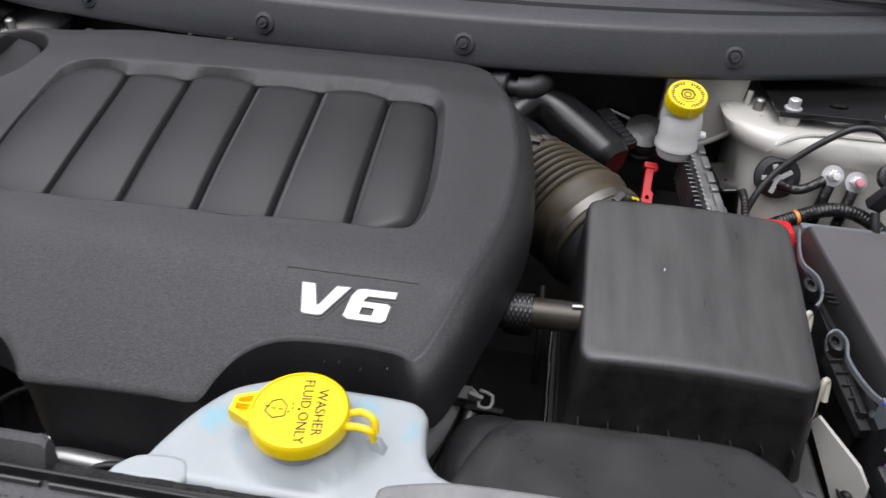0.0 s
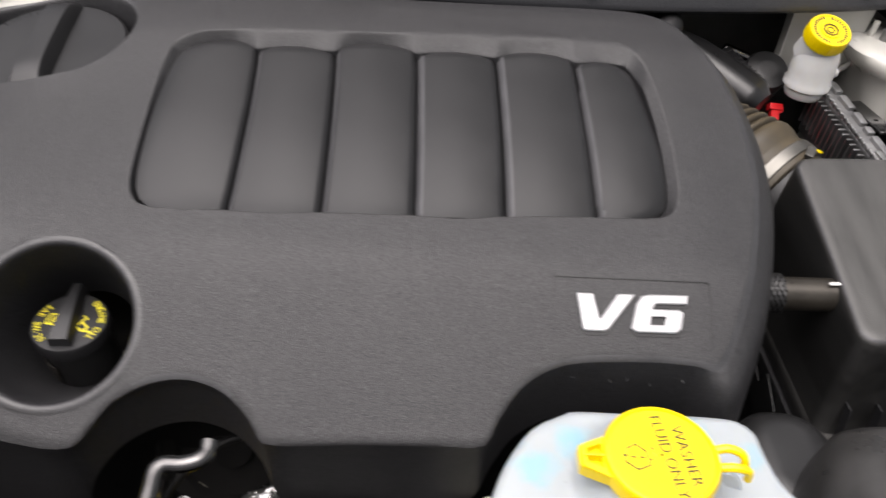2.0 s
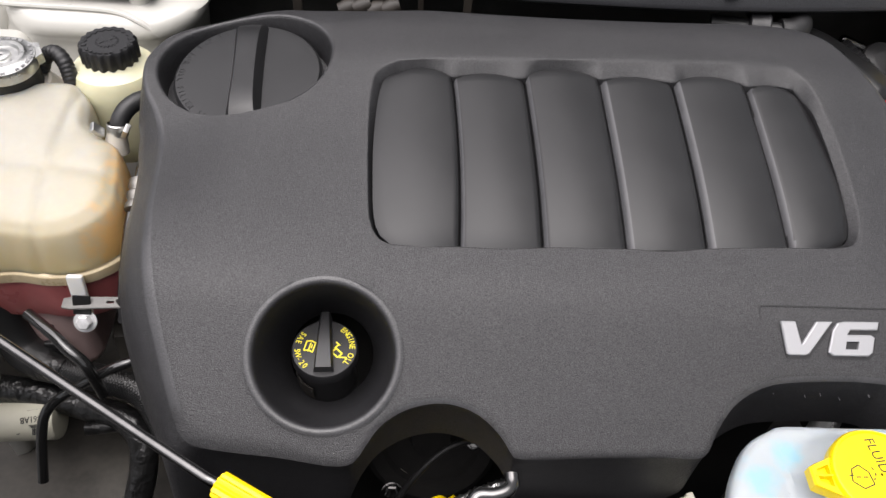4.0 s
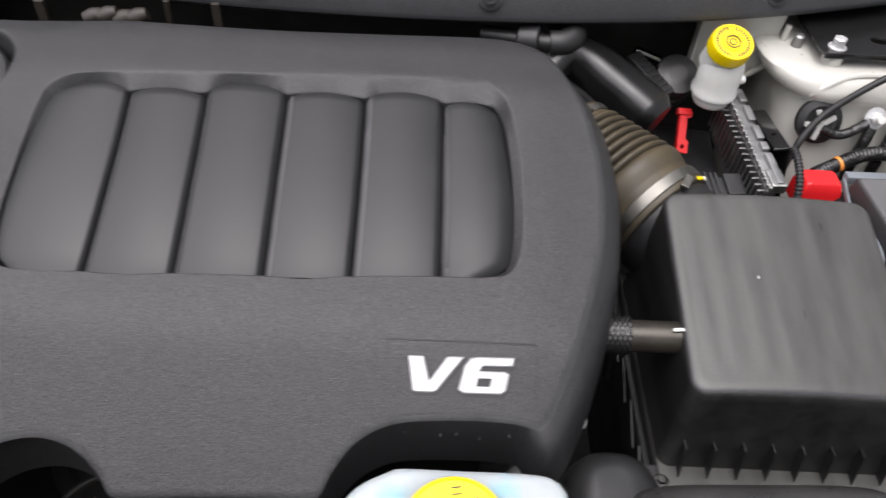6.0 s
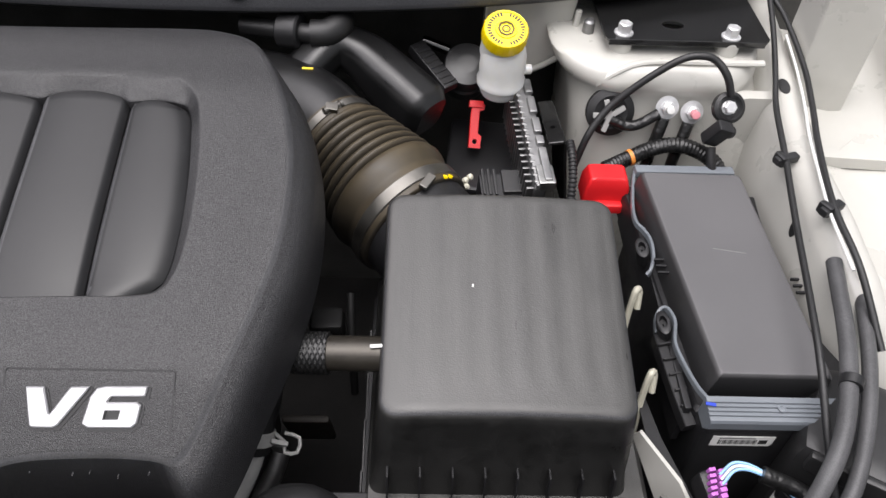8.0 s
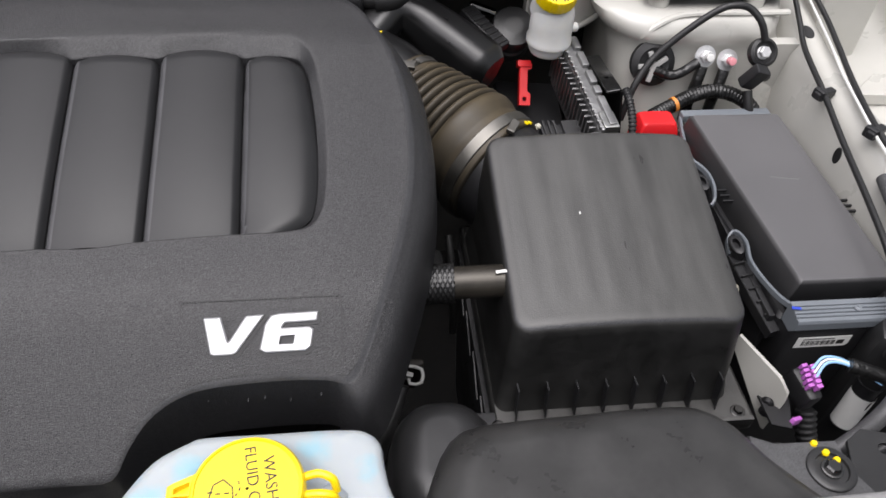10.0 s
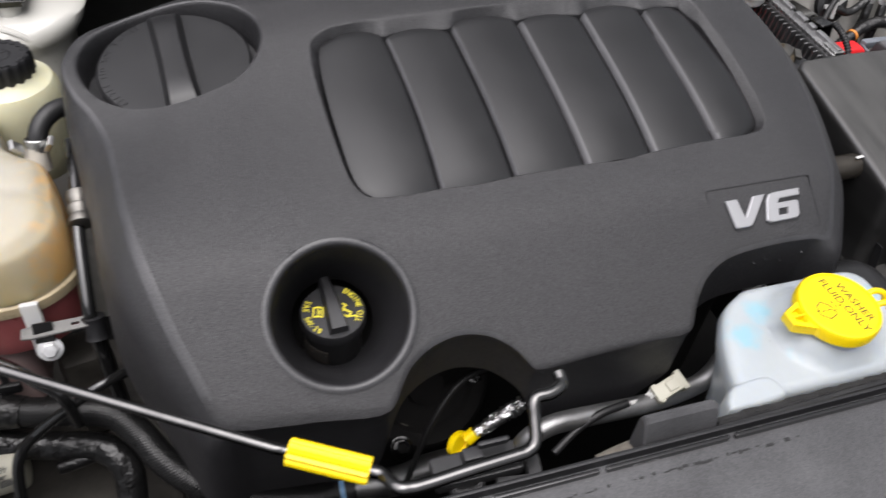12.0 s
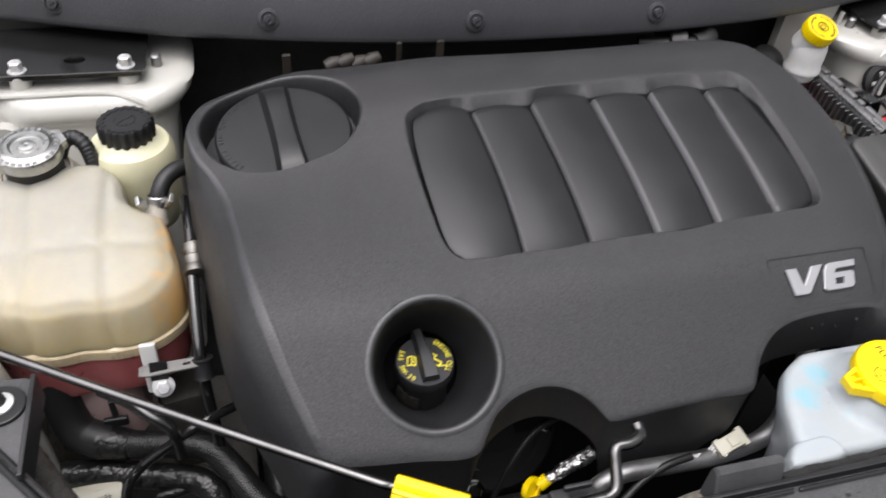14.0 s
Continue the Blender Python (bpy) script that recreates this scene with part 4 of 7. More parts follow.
part("braid", tube([(0.10, 0.632, 0.930), (0.14, 0.6265, 0.940), (0.182, 0.6235, 0.944)], 0.0152, 48, pitch=0.004, weave=0.0012), WEAVE, sleeve)
part("tag", box(0.010, 0.003, 0.0008, place(0.2185, 0.6180, 0.9612, 0, 0, 6), 0.0002), LABEL, sleeve)

# ---- brake fluid bottle and control modules ----
OFFSET = Vector((0.002, 0.003, 0.001))
BRAKE_AXIS = Vector((0.03, -0.42, 0.9)).normalized()
BRAKE_AT = Vector((0.3305, 0.973, 1.0205))
brake = thing("brake_fluid_bottle", (0.335, 0.985, 0.94), "white brake fluid bottle with a yellow screw cap", "brake reservoir")
part("bottle", lathe([(0.014, 0.934), (0.020, 0.936), (0.0225, 0.941), (0.0230, 0.947), (0.0262, 0.949), (0.0265, 0.955), (0.0245, 0.958), (0.0250, 0.970), (0.0245, 0.984), (0.0215, 0.996), (0.017, 1.003)], (0.3325, 0.984, 0.0), (0, 0, 1), 36), BRAKE_WHITE, brake)
part("neck", lathe([(0.0225, -0.040), (0.0215, -0.026), (0.0215, -0.008)], BRAKE_AT, BRAKE_AXIS, 32), BRAKE_WHITE, brake)
cap = part("screw_cap", lathe([(0.0238, -0.016), (0.0244, -0.014), (0.0240, -0.002), (0.0226, 0.0), (0.0204, 0.0), (0.0200, -0.0008), (0.012, -0.0008), (0.0115, 0.0004), (0.0095, 0.0004), (0.009, -0.0006), (0.001, -0.0006)], BRAKE_AT, BRAKE_AXIS, 72, 24, 0.0007, cap=(True, False)), YELLOW, brake, "bright yellow ribbed cap")
bm = None
for k in range(34):
    a = 2 * math.pi * k / 34
    if k in (8, 9, 25, 26):
        continue
    bm = box(0.0040 if k % 3 else 0.0028, 0.0018, 0.0003, facing(BRAKE_AT, BRAKE_AXIS) @ place(0.0175 * math.cos(a), 0.0175 * math.sin(a), -0.0008, 0, 0, math.degrees(a)), 0, bm)
lathe([(0.0072, 0.0), (0.0072, 0.0007), (0.0084, 0.0007), (0.0084, 0.0)], BRAKE_AT, BRAKE_AXIS, 8, cap=(False, False), bm=bm)
lathe([(0.0032, -0.0006), (0.0032, 0.0), (0.0044, 0.0), (0.0044, -0.0006)], BRAKE_AT, BRAKE_AXIS, 16, cap=(False, False), bm=bm)
tagged(part("print", bm, INK, cap), kind="stuff")
part("side_nozzle", tube([(0.345, 0.985, 0.965), (0.364, 0.990, 0.963)], 0.0055, 12), BRAKE_WHITE, brake)
booster = thing("brake_servo", (0.298, 1.02, 0.92), "dark grey ringed master cylinder under the scuttle", "brake cylinder")
part("body", lathe([(0.022, -0.034), (0.026, -0.030), (0.026, -0.014), (0.0232, -0.012), (0.0232, -0.004), (0.0262, -0.002), (0.0262, 0.010), (0.0245, 0.013), (0.012, 0.0145), (0.010, 0.0145)], (0.297, 1.022, 0.940), (0.0, -0.55, 0.83), 32), SATIN, booster)
part("port", lathe([(0.006, 0.0), (0.006, 0.030), (0.0045, 0.032)], (0.276, 1.035, 0.955), (-0.9, 0.1, 0.3), 14), DARK_STEEL, booster)
grille = thing("ribbed_connector", (0.257, 1.0, 0.94), "flat black ribbed connector beside the brake cylinder", "wiring connector")
gm = place(0.257, 1.000, 0.950, 20, 0, 40)
part("body", box(0.020, 0.066, 0.012, gm, 0.002), BLACK, grille)
for k in range(8):
    part("rib", box(0.017, 0.0030, 0.0020, gm @ place(0, -0.027 + 0.0077 * k, 0.0115), 0.0006), SATIN, grille)
relay = thing("fuse_relay", (0.31, 0.95, 0.86), "black module box with a red locking lever", "control module")
part("case", box(0.080, 0.13, 0.10, place(0.318, 0.965, 0.765, 0, 0, -6), 0.006), BLACK, relay)
lever = [(-0.006, -0.026), (0.007, -0.026), (0.008, -0.012), (0.004, -0.009), (0.004, 0.016), (0.009, 0.018), (0.009, 0.024), (-0.005, 0.024), (-0.006, 0.012)]
hole = [(0.0005 + 0.0028 * math.cos(a), -0.0185 + 0.0028 * math.sin(a)) for a in (2 * math.pi * k / 10 for k in range(10))]
bm = cut_plate(lever, [hole], 0.007, facing((0.3080, 0.976, 0.895), (0.05, -0.72, 0.70), -3), edge=0.0006)
part("lever", bm, RED, relay, "bright red locking lever")
part("lever_top", box(0.016, 0.008, 0.010, facing((0.3085, 0.993, 0.911), (0.05, -0.72, 0.70), -3), 0.001), RED, relay)
part("plug", box(0.046, 0.036, 0.03, place(0.331, 0.866, 0.876, 8, 0, 4), 0.003), BLACK, relay)
part("plug_lock", box(0.020, 0.030, 0.006, place(0.341, 0.866, 0.905, 8, 0, 4), 0.0015), SATIN, relay)
for k in range(3):
    part("plug_rib", box(0.003, 0.034, 0.004, place(0.312 + 0.006 * k, 0.866, 0.905, 8, 0, 4), 0.0008), SATIN, relay)

module = thing("engine_control_module", (0.368, 0.915, 0.86), "finned cast aluminium engine control module on edge", "control module")
A, B = Vector((0.3560, 0.985, 0.951)), Vector((0.3680, 0.828, 0.937))
way = (B - A).normalized()
sx = way.cross(Vector((0, 0, 1))).normalized()
su = sx.cross(way)
mm = Matrix((sx, way, su)).transposed().to_4x4()
mm.translation = (A + B) / 2
L = (B - A).length
part("body", box(0.012, L, 0.060, mm @ place(0.004, 0, -0.064), 0.003), TUBE_METAL, module)
part("edge_rail", box(0.016, L, 0.007, mm @ place(0.001, 0, -0.006), 0.002), ALU, module)
for k in range(17):
    part("fin", box(0.0085, 0.0030, 0.040, mm @ place(0.0125, -L / 2 + 0.006 + (L - 0.012) * k / 16, -0.048), 0.0008), TUBE_METAL, module)
    part("rail_bead", box(0.0060, 0.0042, 0.0050, mm @ place(0.0075, -L / 2 + 0.006 + (L - 0.012) * k / 16, -0.0035), 0.0015), TUBE_METAL, module)
for a, b in ((0.02, 0.16), (0.20, 0.36), (0.41, 0.55), (0.58, 0.66), (0.69, 0.98)):
    part("boss", box(0.0085, L * (b - a), 0.0065, mm @ place(-0.0035, -L / 2 + L * (a + b) / 2, -0.0005), 0.0018), ALU, module)
part("end_clip", box(0.017, 0.026, 0.012, mm @ place(-0.002, L / 2 - 0.013, -0.008), 0.002), PLATED, module, "bright end clip")
sm = place(0.3815, 0.9180, 0.945, -5, -8, 3)
hole = [(0.0026 * math.cos(2 * math.pi * k / 12), -0.012 + 0.0026 * math.sin(2 * math.pi * k / 12)) for k in range(12)]
part("strap", cut_plate(round_rect(-0.0085, 0.0085, -0.040, 0.040, 0.003), [hole], 0.003, sm, edge=0.0006), GLOSS, module, "black strap with a round hole")
part("strap_leg", box(0.003, 0.080, 0.090, sm @ place(0.0085, 0, -0.090), 0.001), COATED, module)
part("loom", tube([(0.396, 0.882, 0.950), (0.397, 0.865, 0.946), (0.397, 0.845, 0.935), (0.396, 0.830, 0.915)], 0.0036, 10, ribs=0.0010, pitch=0.004), RUBBER, module, "ribbed black conduit")

# ---- battery and fuse box ----
OFFSET = Vector((0.008, 0.003, -0.006))
battery = thing("battery", (0.54, 0.73, 0.65), "black car battery under the fuse box with a white label", "battery")
part("case", box(0.150, 0.285, 0.237, place(0.545, 0.7305, 0.665), 0.006), BLACK, battery)
bm = cut_plate([(-0.0255, -0.007), (0.0235, -0.007), (0.0255, -0.004), (0.0255, 0.007), (-0.0255, 0.007)], [], 0.0004, Matrix.Translation((0.505, 0.5875, 0.8885)) @ Matrix(((1, 0, 0, 0), (0, 0, -1, 0), (0, 1, 0, 0), (0, 0, 0, 1))))
lab = part("label", bm, LABEL, battery, "white bar label")
bm = None
for k in range(20):
    bm = box(0.0008 + 0.0007 * (k % 3 == 0), 0.0003, 0.0065, place(0.486 + 0.0016 * k, 0.5872, 0.8840), 0, bm)
bm = box(0.030, 0.0003, 0.0012, place(0.500, 0.5872, 0.8920), 0, bm)
bm = box(0.007, 0.0003, 0.006, place(0.522, 0.5872, 0.8845), 0, bm)
part("bars", bm, INK, lab)
fuse = thing("fuse_box", (0.53, 0.74, 0.90), "charcoal fuse box lid on a blue-grey tray", "fuse box")


def skew_ring(grow_by, z, left=0.0):
    out = []
    for u, v in round_rect(-1, 1, -1, 1, 0.05, 4):
        x = 0.5225 - 0.0053 * v + (0.0462 + 0.0023 * v) * u + grow_by * u - (left if u < 0 else 0.0)
        out.append((x, 0.7445 + 0.1215 * v + grow_by * v, z))
    return out


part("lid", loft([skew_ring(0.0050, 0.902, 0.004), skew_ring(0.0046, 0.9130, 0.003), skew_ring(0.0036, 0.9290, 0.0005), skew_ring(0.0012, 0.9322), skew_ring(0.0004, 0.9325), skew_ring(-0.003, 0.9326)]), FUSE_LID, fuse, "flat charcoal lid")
part("scratch", box(0.030, 0.0003, 0.0002, place(0.527, 0.7585, 0.9326, 0, 0, -10), 0), GREY_CLIP, fuse)
part("tray", loft([skew_ring(0.016, 0.872), skew_ring(0.016, 0.898), skew_ring(0.013, 0.902)]), BLACK, fuse)
side = [(0.5860, 0.908), (0.5860, 0.9160), (0.5872, 0.9185), (0.5900, 0.9192)]
for k in range(4):
    a = 0.5903 + 0.0036 * k
    side += [(a, 0.9180 + 0.0007 * k), (a + 0.0010, 0.9180 + 0.0007 * k), (a + 0.0013, 0.9195 + 0.0007 * k), (a + 0.0034, 0.9198 + 0.0007 * k)]
side += [(0.6070, 0.9225), (0.6070, 0.900), (0.592, 0.900)]
part("front_rail", loft([[(x, y, z) for y, z in side] for x in (0.4700, 0.5930)]), GREY_TRIM, fuse, "blue-grey rail with fine grooves", 20)
part("rail_stud", lathe([(0.0034, 0.0), (0.0034, 0.0012), (0.0022, 0.0016), (0.0012, 0.0008)], (0.5290, 0.5975, 0.9205), (0, -0.1, 1), 16), GREY_TRIM, fuse)
part("rail_back", box(0.106, 0.012, 0.010, place(0.5195, 0.8900, 0.910, 0, 0, 1), 0.002), GREY_TRIM, fuse)
for ribbon, hole_fill in (([(0.4670, 0.8900, 0.918), (0.4600, 0.8600, 0.918), (0.4550, 0.8300, 0.918), (0.4550, 0.8120, 0.919), (0.4600, 0.8020, 0.919), (0.4640, 0.7880, 0.919), (0.4630, 0.7680, 0.918), (0.4580, 0.7530, 0.916), (0.4530, 0.7480, 0.912)], (0.4555, 0.7800)),
                    ([(0.4520, 0.6850, 0.906), (0.4530, 0.6990, 0.912), (0.4580, 0.7055, 0.916), (0.4635, 0.7040, 0.917), (0.4665, 0.6900, 0.917), (0.4620, 0.6670, 0.916), (0.4660, 0.6430, 0.915), (0.4705, 0.6220, 0.917), (0.4740, 0.6080, 0.920), (0.4715, 0.5920, 0.918)], (0.4570, 0.6890))):
    part("side_rail", band([(x, y, z - 0.003) for x, y, z in ribbon], 0.0030, 0.006), GREY_TRIM, fuse)
    # black disc added in place of the dark hole inside the loop
    part("hole_fill", lathe([(0.0085, -0.014), (0.0085, 0.0), (0.0070, 0.001), (0.0045, 0.001), (0.0042, -0.004), (0.001, -0.004)], (hole_fill[0] - 0.001, hole_fill[1], 0.912), (-0.25, 0, 1), 20, wide=(0.75, 1.5), cap=(True, False)), BLACK, fuse)
part("rail_brace", band([(0.4540, 0.684, 0.902), (0.4560, 0.660, 0.900), (0.4600, 0.630, 0.896), (0.4660, 0.600, 0.890)], 0.010, 0.012), BLACK, fuse)
for k in range(5):
    part("brace_rib", box(0.012, 0.0020, 0.012, place(0.4555 + 0.0024 * k, 0.672 - 0.014 * k, 0.893 - 0.002 * k, 0, 0, 12), 0.0005), SATIN, fuse)
part("ink_mark", box(0.008, 0.003, 0.0006, place(0.4725, 0.6000, 0.9215, 0, 0, -10), 0), surface("blue_ink", (0.02, 0.05, 0.4), 0.5), fuse)
part("latch_loop", band([(0.4690, 0.7700, 0.921), (0.4720, 0.7690, 0.922), (0.4730, 0.7450, 0.922), (0.4780, 0.7280, 0.922), (0.4840, 0.7260, 0.922)], 0.0016, 0.002), SATIN, fuse)
for y in (0.758, 0.750, 0.742):
    part("latch_bar", box(0.014, 0.0022, 0.003, place(0.467, y, 0.917), 0.0004), BLACK, fuse)
    part("latch_bar", box(0.014, 0.0022, 0.003, place(0.590, y - 0.02, 0.917), 0.0004), BLACK, fuse)
part("side_wall", box(0.006, 0.27, 0.05, place(0.4635, 0.745, 0.850), 0.001), BLACK, fuse)
terminal = thing("terminal_cover", (0.437, 0.885, 0.88), "glossy red battery terminal cover", "terminal cover")
part("cover", loft([[(x, y, z) for x, y in round_rect(0.437 - a, 0.437 + a, 0.884 - b, 0.884 + b, 0.004, 4)] for a, b, z in ((0.024, 0.017, 0.885), (0.0235, 0.0165, 0.905), (0.020, 0.0135, 0.916), (0.017, 0.011, 0.9185))]), RED, terminal)
part("foot", box(0.030, 0.014, 0.012, place(0.440, 0.866, 0.880), 0.003), RED, terminal)
part("cable", tube([(0.43, 0.872, 0.885), (0.432, 0.855, 0.872), (0.435, 0.838, 0.85), (0.44, 0.82, 0.80)], 0.008, 12, ribs=0.001, pitch=0.005), RUBBER, terminal, "ribbed conduit")
for k, (y, z) in enumerate(((0.722, 0.905), (0.640, 0.893))):
    hook = thing("nylon_hook", (0.437, y, z - 0.03), "off-white nylon hook beside the fuse box", "hook", "hooks beside the fuse box")
    part("stem", tube([(0.432, y - 0.02, z - 0.05), (0.434, y - 0.008, z - 0.02), (0.437, y, z + 0.008), (0.442, y + 0.004, z + 0.006), (0.442, y - 0.004, z - 0.01)], 0.003, 8), NATURAL, hook)
OFFSET = Vector((0.007, 0.002, -0.004))
stay = thing("battery_bracket", (0.45, 0.57, 0.80), "off-white painted battery tray bracket", "bracket")
bm = cut_plate([(-0.0534, 0.9147), (-0.0103, 0.8972), (0.0013, 0.8853), (0.0029, 0.8741), (0.0003, 0.8294), (-0.0032, 0.8298), (-0.0177, 0.8493), (-0.0579, 0.9039)][::-1], [], 0.003, Matrix.Translation((0.4497, 0.5376, 0.004)) @ Matrix(((0.66, 0, -0.75, 0), (-0.75, 0, -0.66, 0), (0, 1, 0, 0), (0, 0, 0, 1))), edge=0.0006)
part("plate", bm, PAINT, stay)
for y, z in ((0.544, 0.868), (0.541, 0.858)):
    part("rubber_clip", lathe([(0.0048, 0), (0.0055, 0.002), (0.0055, 0.005), (0.003, 0.007)], (0.4443, y, z), (-0.75, -0.66, 0.1), 14), RUBBER, stay)
bm = cut_plate([(0.436, 0.52), (0.452, 0.515), (0.462, 0.545), (0.447, 0.60), (0.440, 0.645), (0.434, 0.645)], [], 0.0025, place(0, 0, 0.866))
part("arm", bm, BLACK, stay)
part("clip", lathe([(0.006, 0), (0.006, 0.004), (0.003, 0.006)], (0.447, 0.548, 0.868), (0, 0, 1), 14), BLACK, stay)
plug = thing("violet_connector", (0.468, 0.548, 0.87), "violet wiring plug with blue and white wires", "wiring connector")
part("housing", box(0.016, 0.032, 0.025, place(0.470, 0.549, 0.866, 10, 0, 12), 0.005), BLACK, plug)
for k in range(5):
    part("pin_block", box(0.0055, 0.0030, 0.008, place(0.4668 + 0.0008 * k, 0.5385 + 0.0050 * k, 0.890, 10, 0, 12), 0.0006), PURPLE, plug)
    part("pin_block", box(0.0055, 0.0036, 0.008, place(0.4738 + 0.0008 * k, 0.5372 + 0.0050 * k, 0.890, 10, 0, 12), 0.0006), PURPLE, plug)
for k, mt in enumerate((BLUE, LABEL, BLUE)):
    part("wire", tube([(0.475, 0.545 + 0.004 * k, 0.897), (0.486, 0.553 + 0.003 * k, 0.905), (0.505, 0.550 + 0.002 * k, 0.903), (0.53, 0.535, 0.895)], 0.0012, 6), mt, plug)
part("loom", tube([(0.505, 0.551, 0.903), (0.535, 0.538, 0.898), (0.57, 0.51, 0.89), (0.60, 0.46, 0.88)], 0.0065, 12), TAPE, plug)

# ---- body: strut towers, aprons ----


def mirror(x, side):
    return x if side > 0 else 2 * MID - x


def tower(side):
    """A painted strut tower with its ledge and bolted black strap."""
    t = thing("strut_tower", (mirror(0.51, side), 1.03, 0.75), "white painted strut tower with two bolt bosses", "strut tower", "strut towers")

    def ring(x0, x1, y0, y1, r, z):
        return [(mirror(x, side), y, z) for x, y in round_rect(x0, x1, y0, y1, r, 7)]

    body = loft([ring(0.416, 0.64, 0.880, 1.14, 0.03, 0.62), ring(0.416, 0.64, 0.920, 1.14, 0.04, 0.82), ring(0.412, 0.64, 0.941, 1.14, 0.045, 0.90), ring(0.408, 0.625, 0.950, 1.14, 0.05, 0.935), ring(0.402, 0.615, 0.955, 1.14, 0.055, 0.958),
                 ring(0.394, 0.612, 0.950, 1.14, 0.06, 0.966), ring(0.386, 0.612, 0.951, 1.14, 0.06, 0.977), ring(0.382, 0.612, 0.960, 1.14, 0.058, 0.987), ring(0.386, 0.612, 0.970, 1.13, 0.05, 0.991), ring(0.396, 0.61, 0.988, 1.13, 0.035, 0.993)])
    part("body", body, PAINT, t, sharp=50)
    lip = [(0.606, 0.972, 0.992), (0.56, 0.970, 0.992), (0.50, 0.969, 0.992), (0.470, 0.966, 0.990), (0.446, 0.958, 0.984), (0.432, 0.957, 0.972), (0.427, 0.966, 0.962)]
    part("ledge", tube([(mirror(x, side), y, z) for x, y, z in lip], 0.0045, 8, flat=0.7), PAINT, t)
    for x in (0.455, 0.570):
        part("boss", lathe([(0.013, -0.002), (0.012, 0.004), (0.012, 0.018), (0.011, 0.020)], (mirror(x, side), 0.992, 0.987), (0, 0, 1), 24), PAINT, t)
    part("front_plate", loft([[(mirror(x, side), y + dy, z) for x, z in round_rect(0.572, 0.660, 0.70, 0.966, 0.020, 6)] for dy, y in ((0.0, 0.960), (0.0, 0.947), (-0.0008, 0.946))]), PAINT, t, sharp=50)
    part("stud", lathe([(0.011, -0.002), (0.010, 0.003), (0.0065, 0.004), (0.0062, 0.018), (0.004, 0.020)], (mirror(0.424, side), 1.022, 0.988), (0, -0.05, 1), 18), TUBE_METAL, t)
    brk = thing("strut_strap", (mirror(0.52, side), 1.04, 1.005), "gloss black steel strap bolted over the strut tower", "strap bracket", "strut straps")
    out = [(0.438, 0.978), (0.606, 0.982), (0.612, 0.99), (0.612, 1.10), (0.438, 1.10), (0.432, 1.09), (0.434, 0.985)]
    hole = [(0.512 + 0.012 * math.cos(a), 1.012 + 0.008 * math.sin(a)) for a in (2 * math.pi * k / 16 for k in range(16))]
    pts = [(mirror(x, side), y) for x, y in out]
    hh = [(mirror(x, side), y) for x, y in hole]
    if side < 0:
        pts.reverse()
        hh.reverse()
    part("strap", cut_plate(pts, [hh], 0.003, place(0, 0, 1.0075), edge=0.0005), GLOSS, brk)
    part("strap_edge", box(0.168, 0.003, 0.007, place(mirror(0.522, side), 0.9815, 1.0035, 0, 0, 1.4 * side), 0.0008), GLOSS, brk)
    for x in (0.455, 0.570):
        hex_bolt("bolt", (mirror(x, side), 0.992, 1.0105), (0.0, 0, 1), 0.0075, brk, ZINC, 0.012, 1.35)
    return t


OFFSET = Vector((0.0045, 0.006, -0.001))
tower(1)
OFFSET = Vector((-0.0095, 0.006, -0.001))
tower(-1)


def apron(side):
    """The painted inner wing: wall, rail and outer gutter, from the firewall to the lamp."""
    name = "wall_apron_east" if side > 0 else "wall_apron_west"
    rows = []
    front = ((0.70, 0.0, -0.01), (0.66, 0.012, -0.04), (0.63, 0.03, -0.10), (0.61, 0.05, -0.20)) if side > 0 else ((0.70, 0.0, 0.0), (0.668, -0.016, -0.004), (0.642, -0.032, -0.008), (0.630, -0.034, -0.02), (0.622, -0.030, -0.06), (0.618, -0.02, -0.14))
    for y, dx, dz in ((1.15, 0.03, 0.02), (1.03, 0.02, 0.01), (0.93, 0.01, 0.0), (0.84, 0.0, 0.0), (0.76, -0.002, 0.0), *front):
        prof = [(0.590, 0.55), (0.592, 0.80), (0.598, 0.90), (0.604, 0.950), (0.612, 0.966), (0.624, 0.972), (0.636, 0.970), (0.644, 0.958), (0.650, 0.938), (0.658, 0.920), (0.70, 0.912), (0.755, 0.914), (0.772, 0.935), (0.780, 0.990), (0.83, 1.01)]
        rows.append([(mirror(x + dx, side), y, z + dz) for x, z in prof])
    bm = bmesh.new()
    join_rings(bm, rows, False)
    bmesh.ops.solidify(bm, geom=bm.faces[:], thickness=0.002)
    return solo(name, bm, PAINT, "white painted inner wing panel", "inner wing", kind="structure", sharp=50)


apron(1)
apron(-1)
# black discs laid on the panel in place of its open holes
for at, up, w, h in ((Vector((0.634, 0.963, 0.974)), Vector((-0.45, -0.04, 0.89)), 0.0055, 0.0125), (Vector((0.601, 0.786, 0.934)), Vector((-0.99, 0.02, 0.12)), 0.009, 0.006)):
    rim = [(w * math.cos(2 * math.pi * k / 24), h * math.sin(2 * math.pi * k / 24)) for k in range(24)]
    solo("wing_hole_disc", cut_plate(rim, [], 0.0012, facing(at, up) @ place(0, 0, -0.0004), edge=0.0003), RUBBER, "oval black disc in place of a hole in the painted inner wing", "plug", at, "plugs in the inner wing")

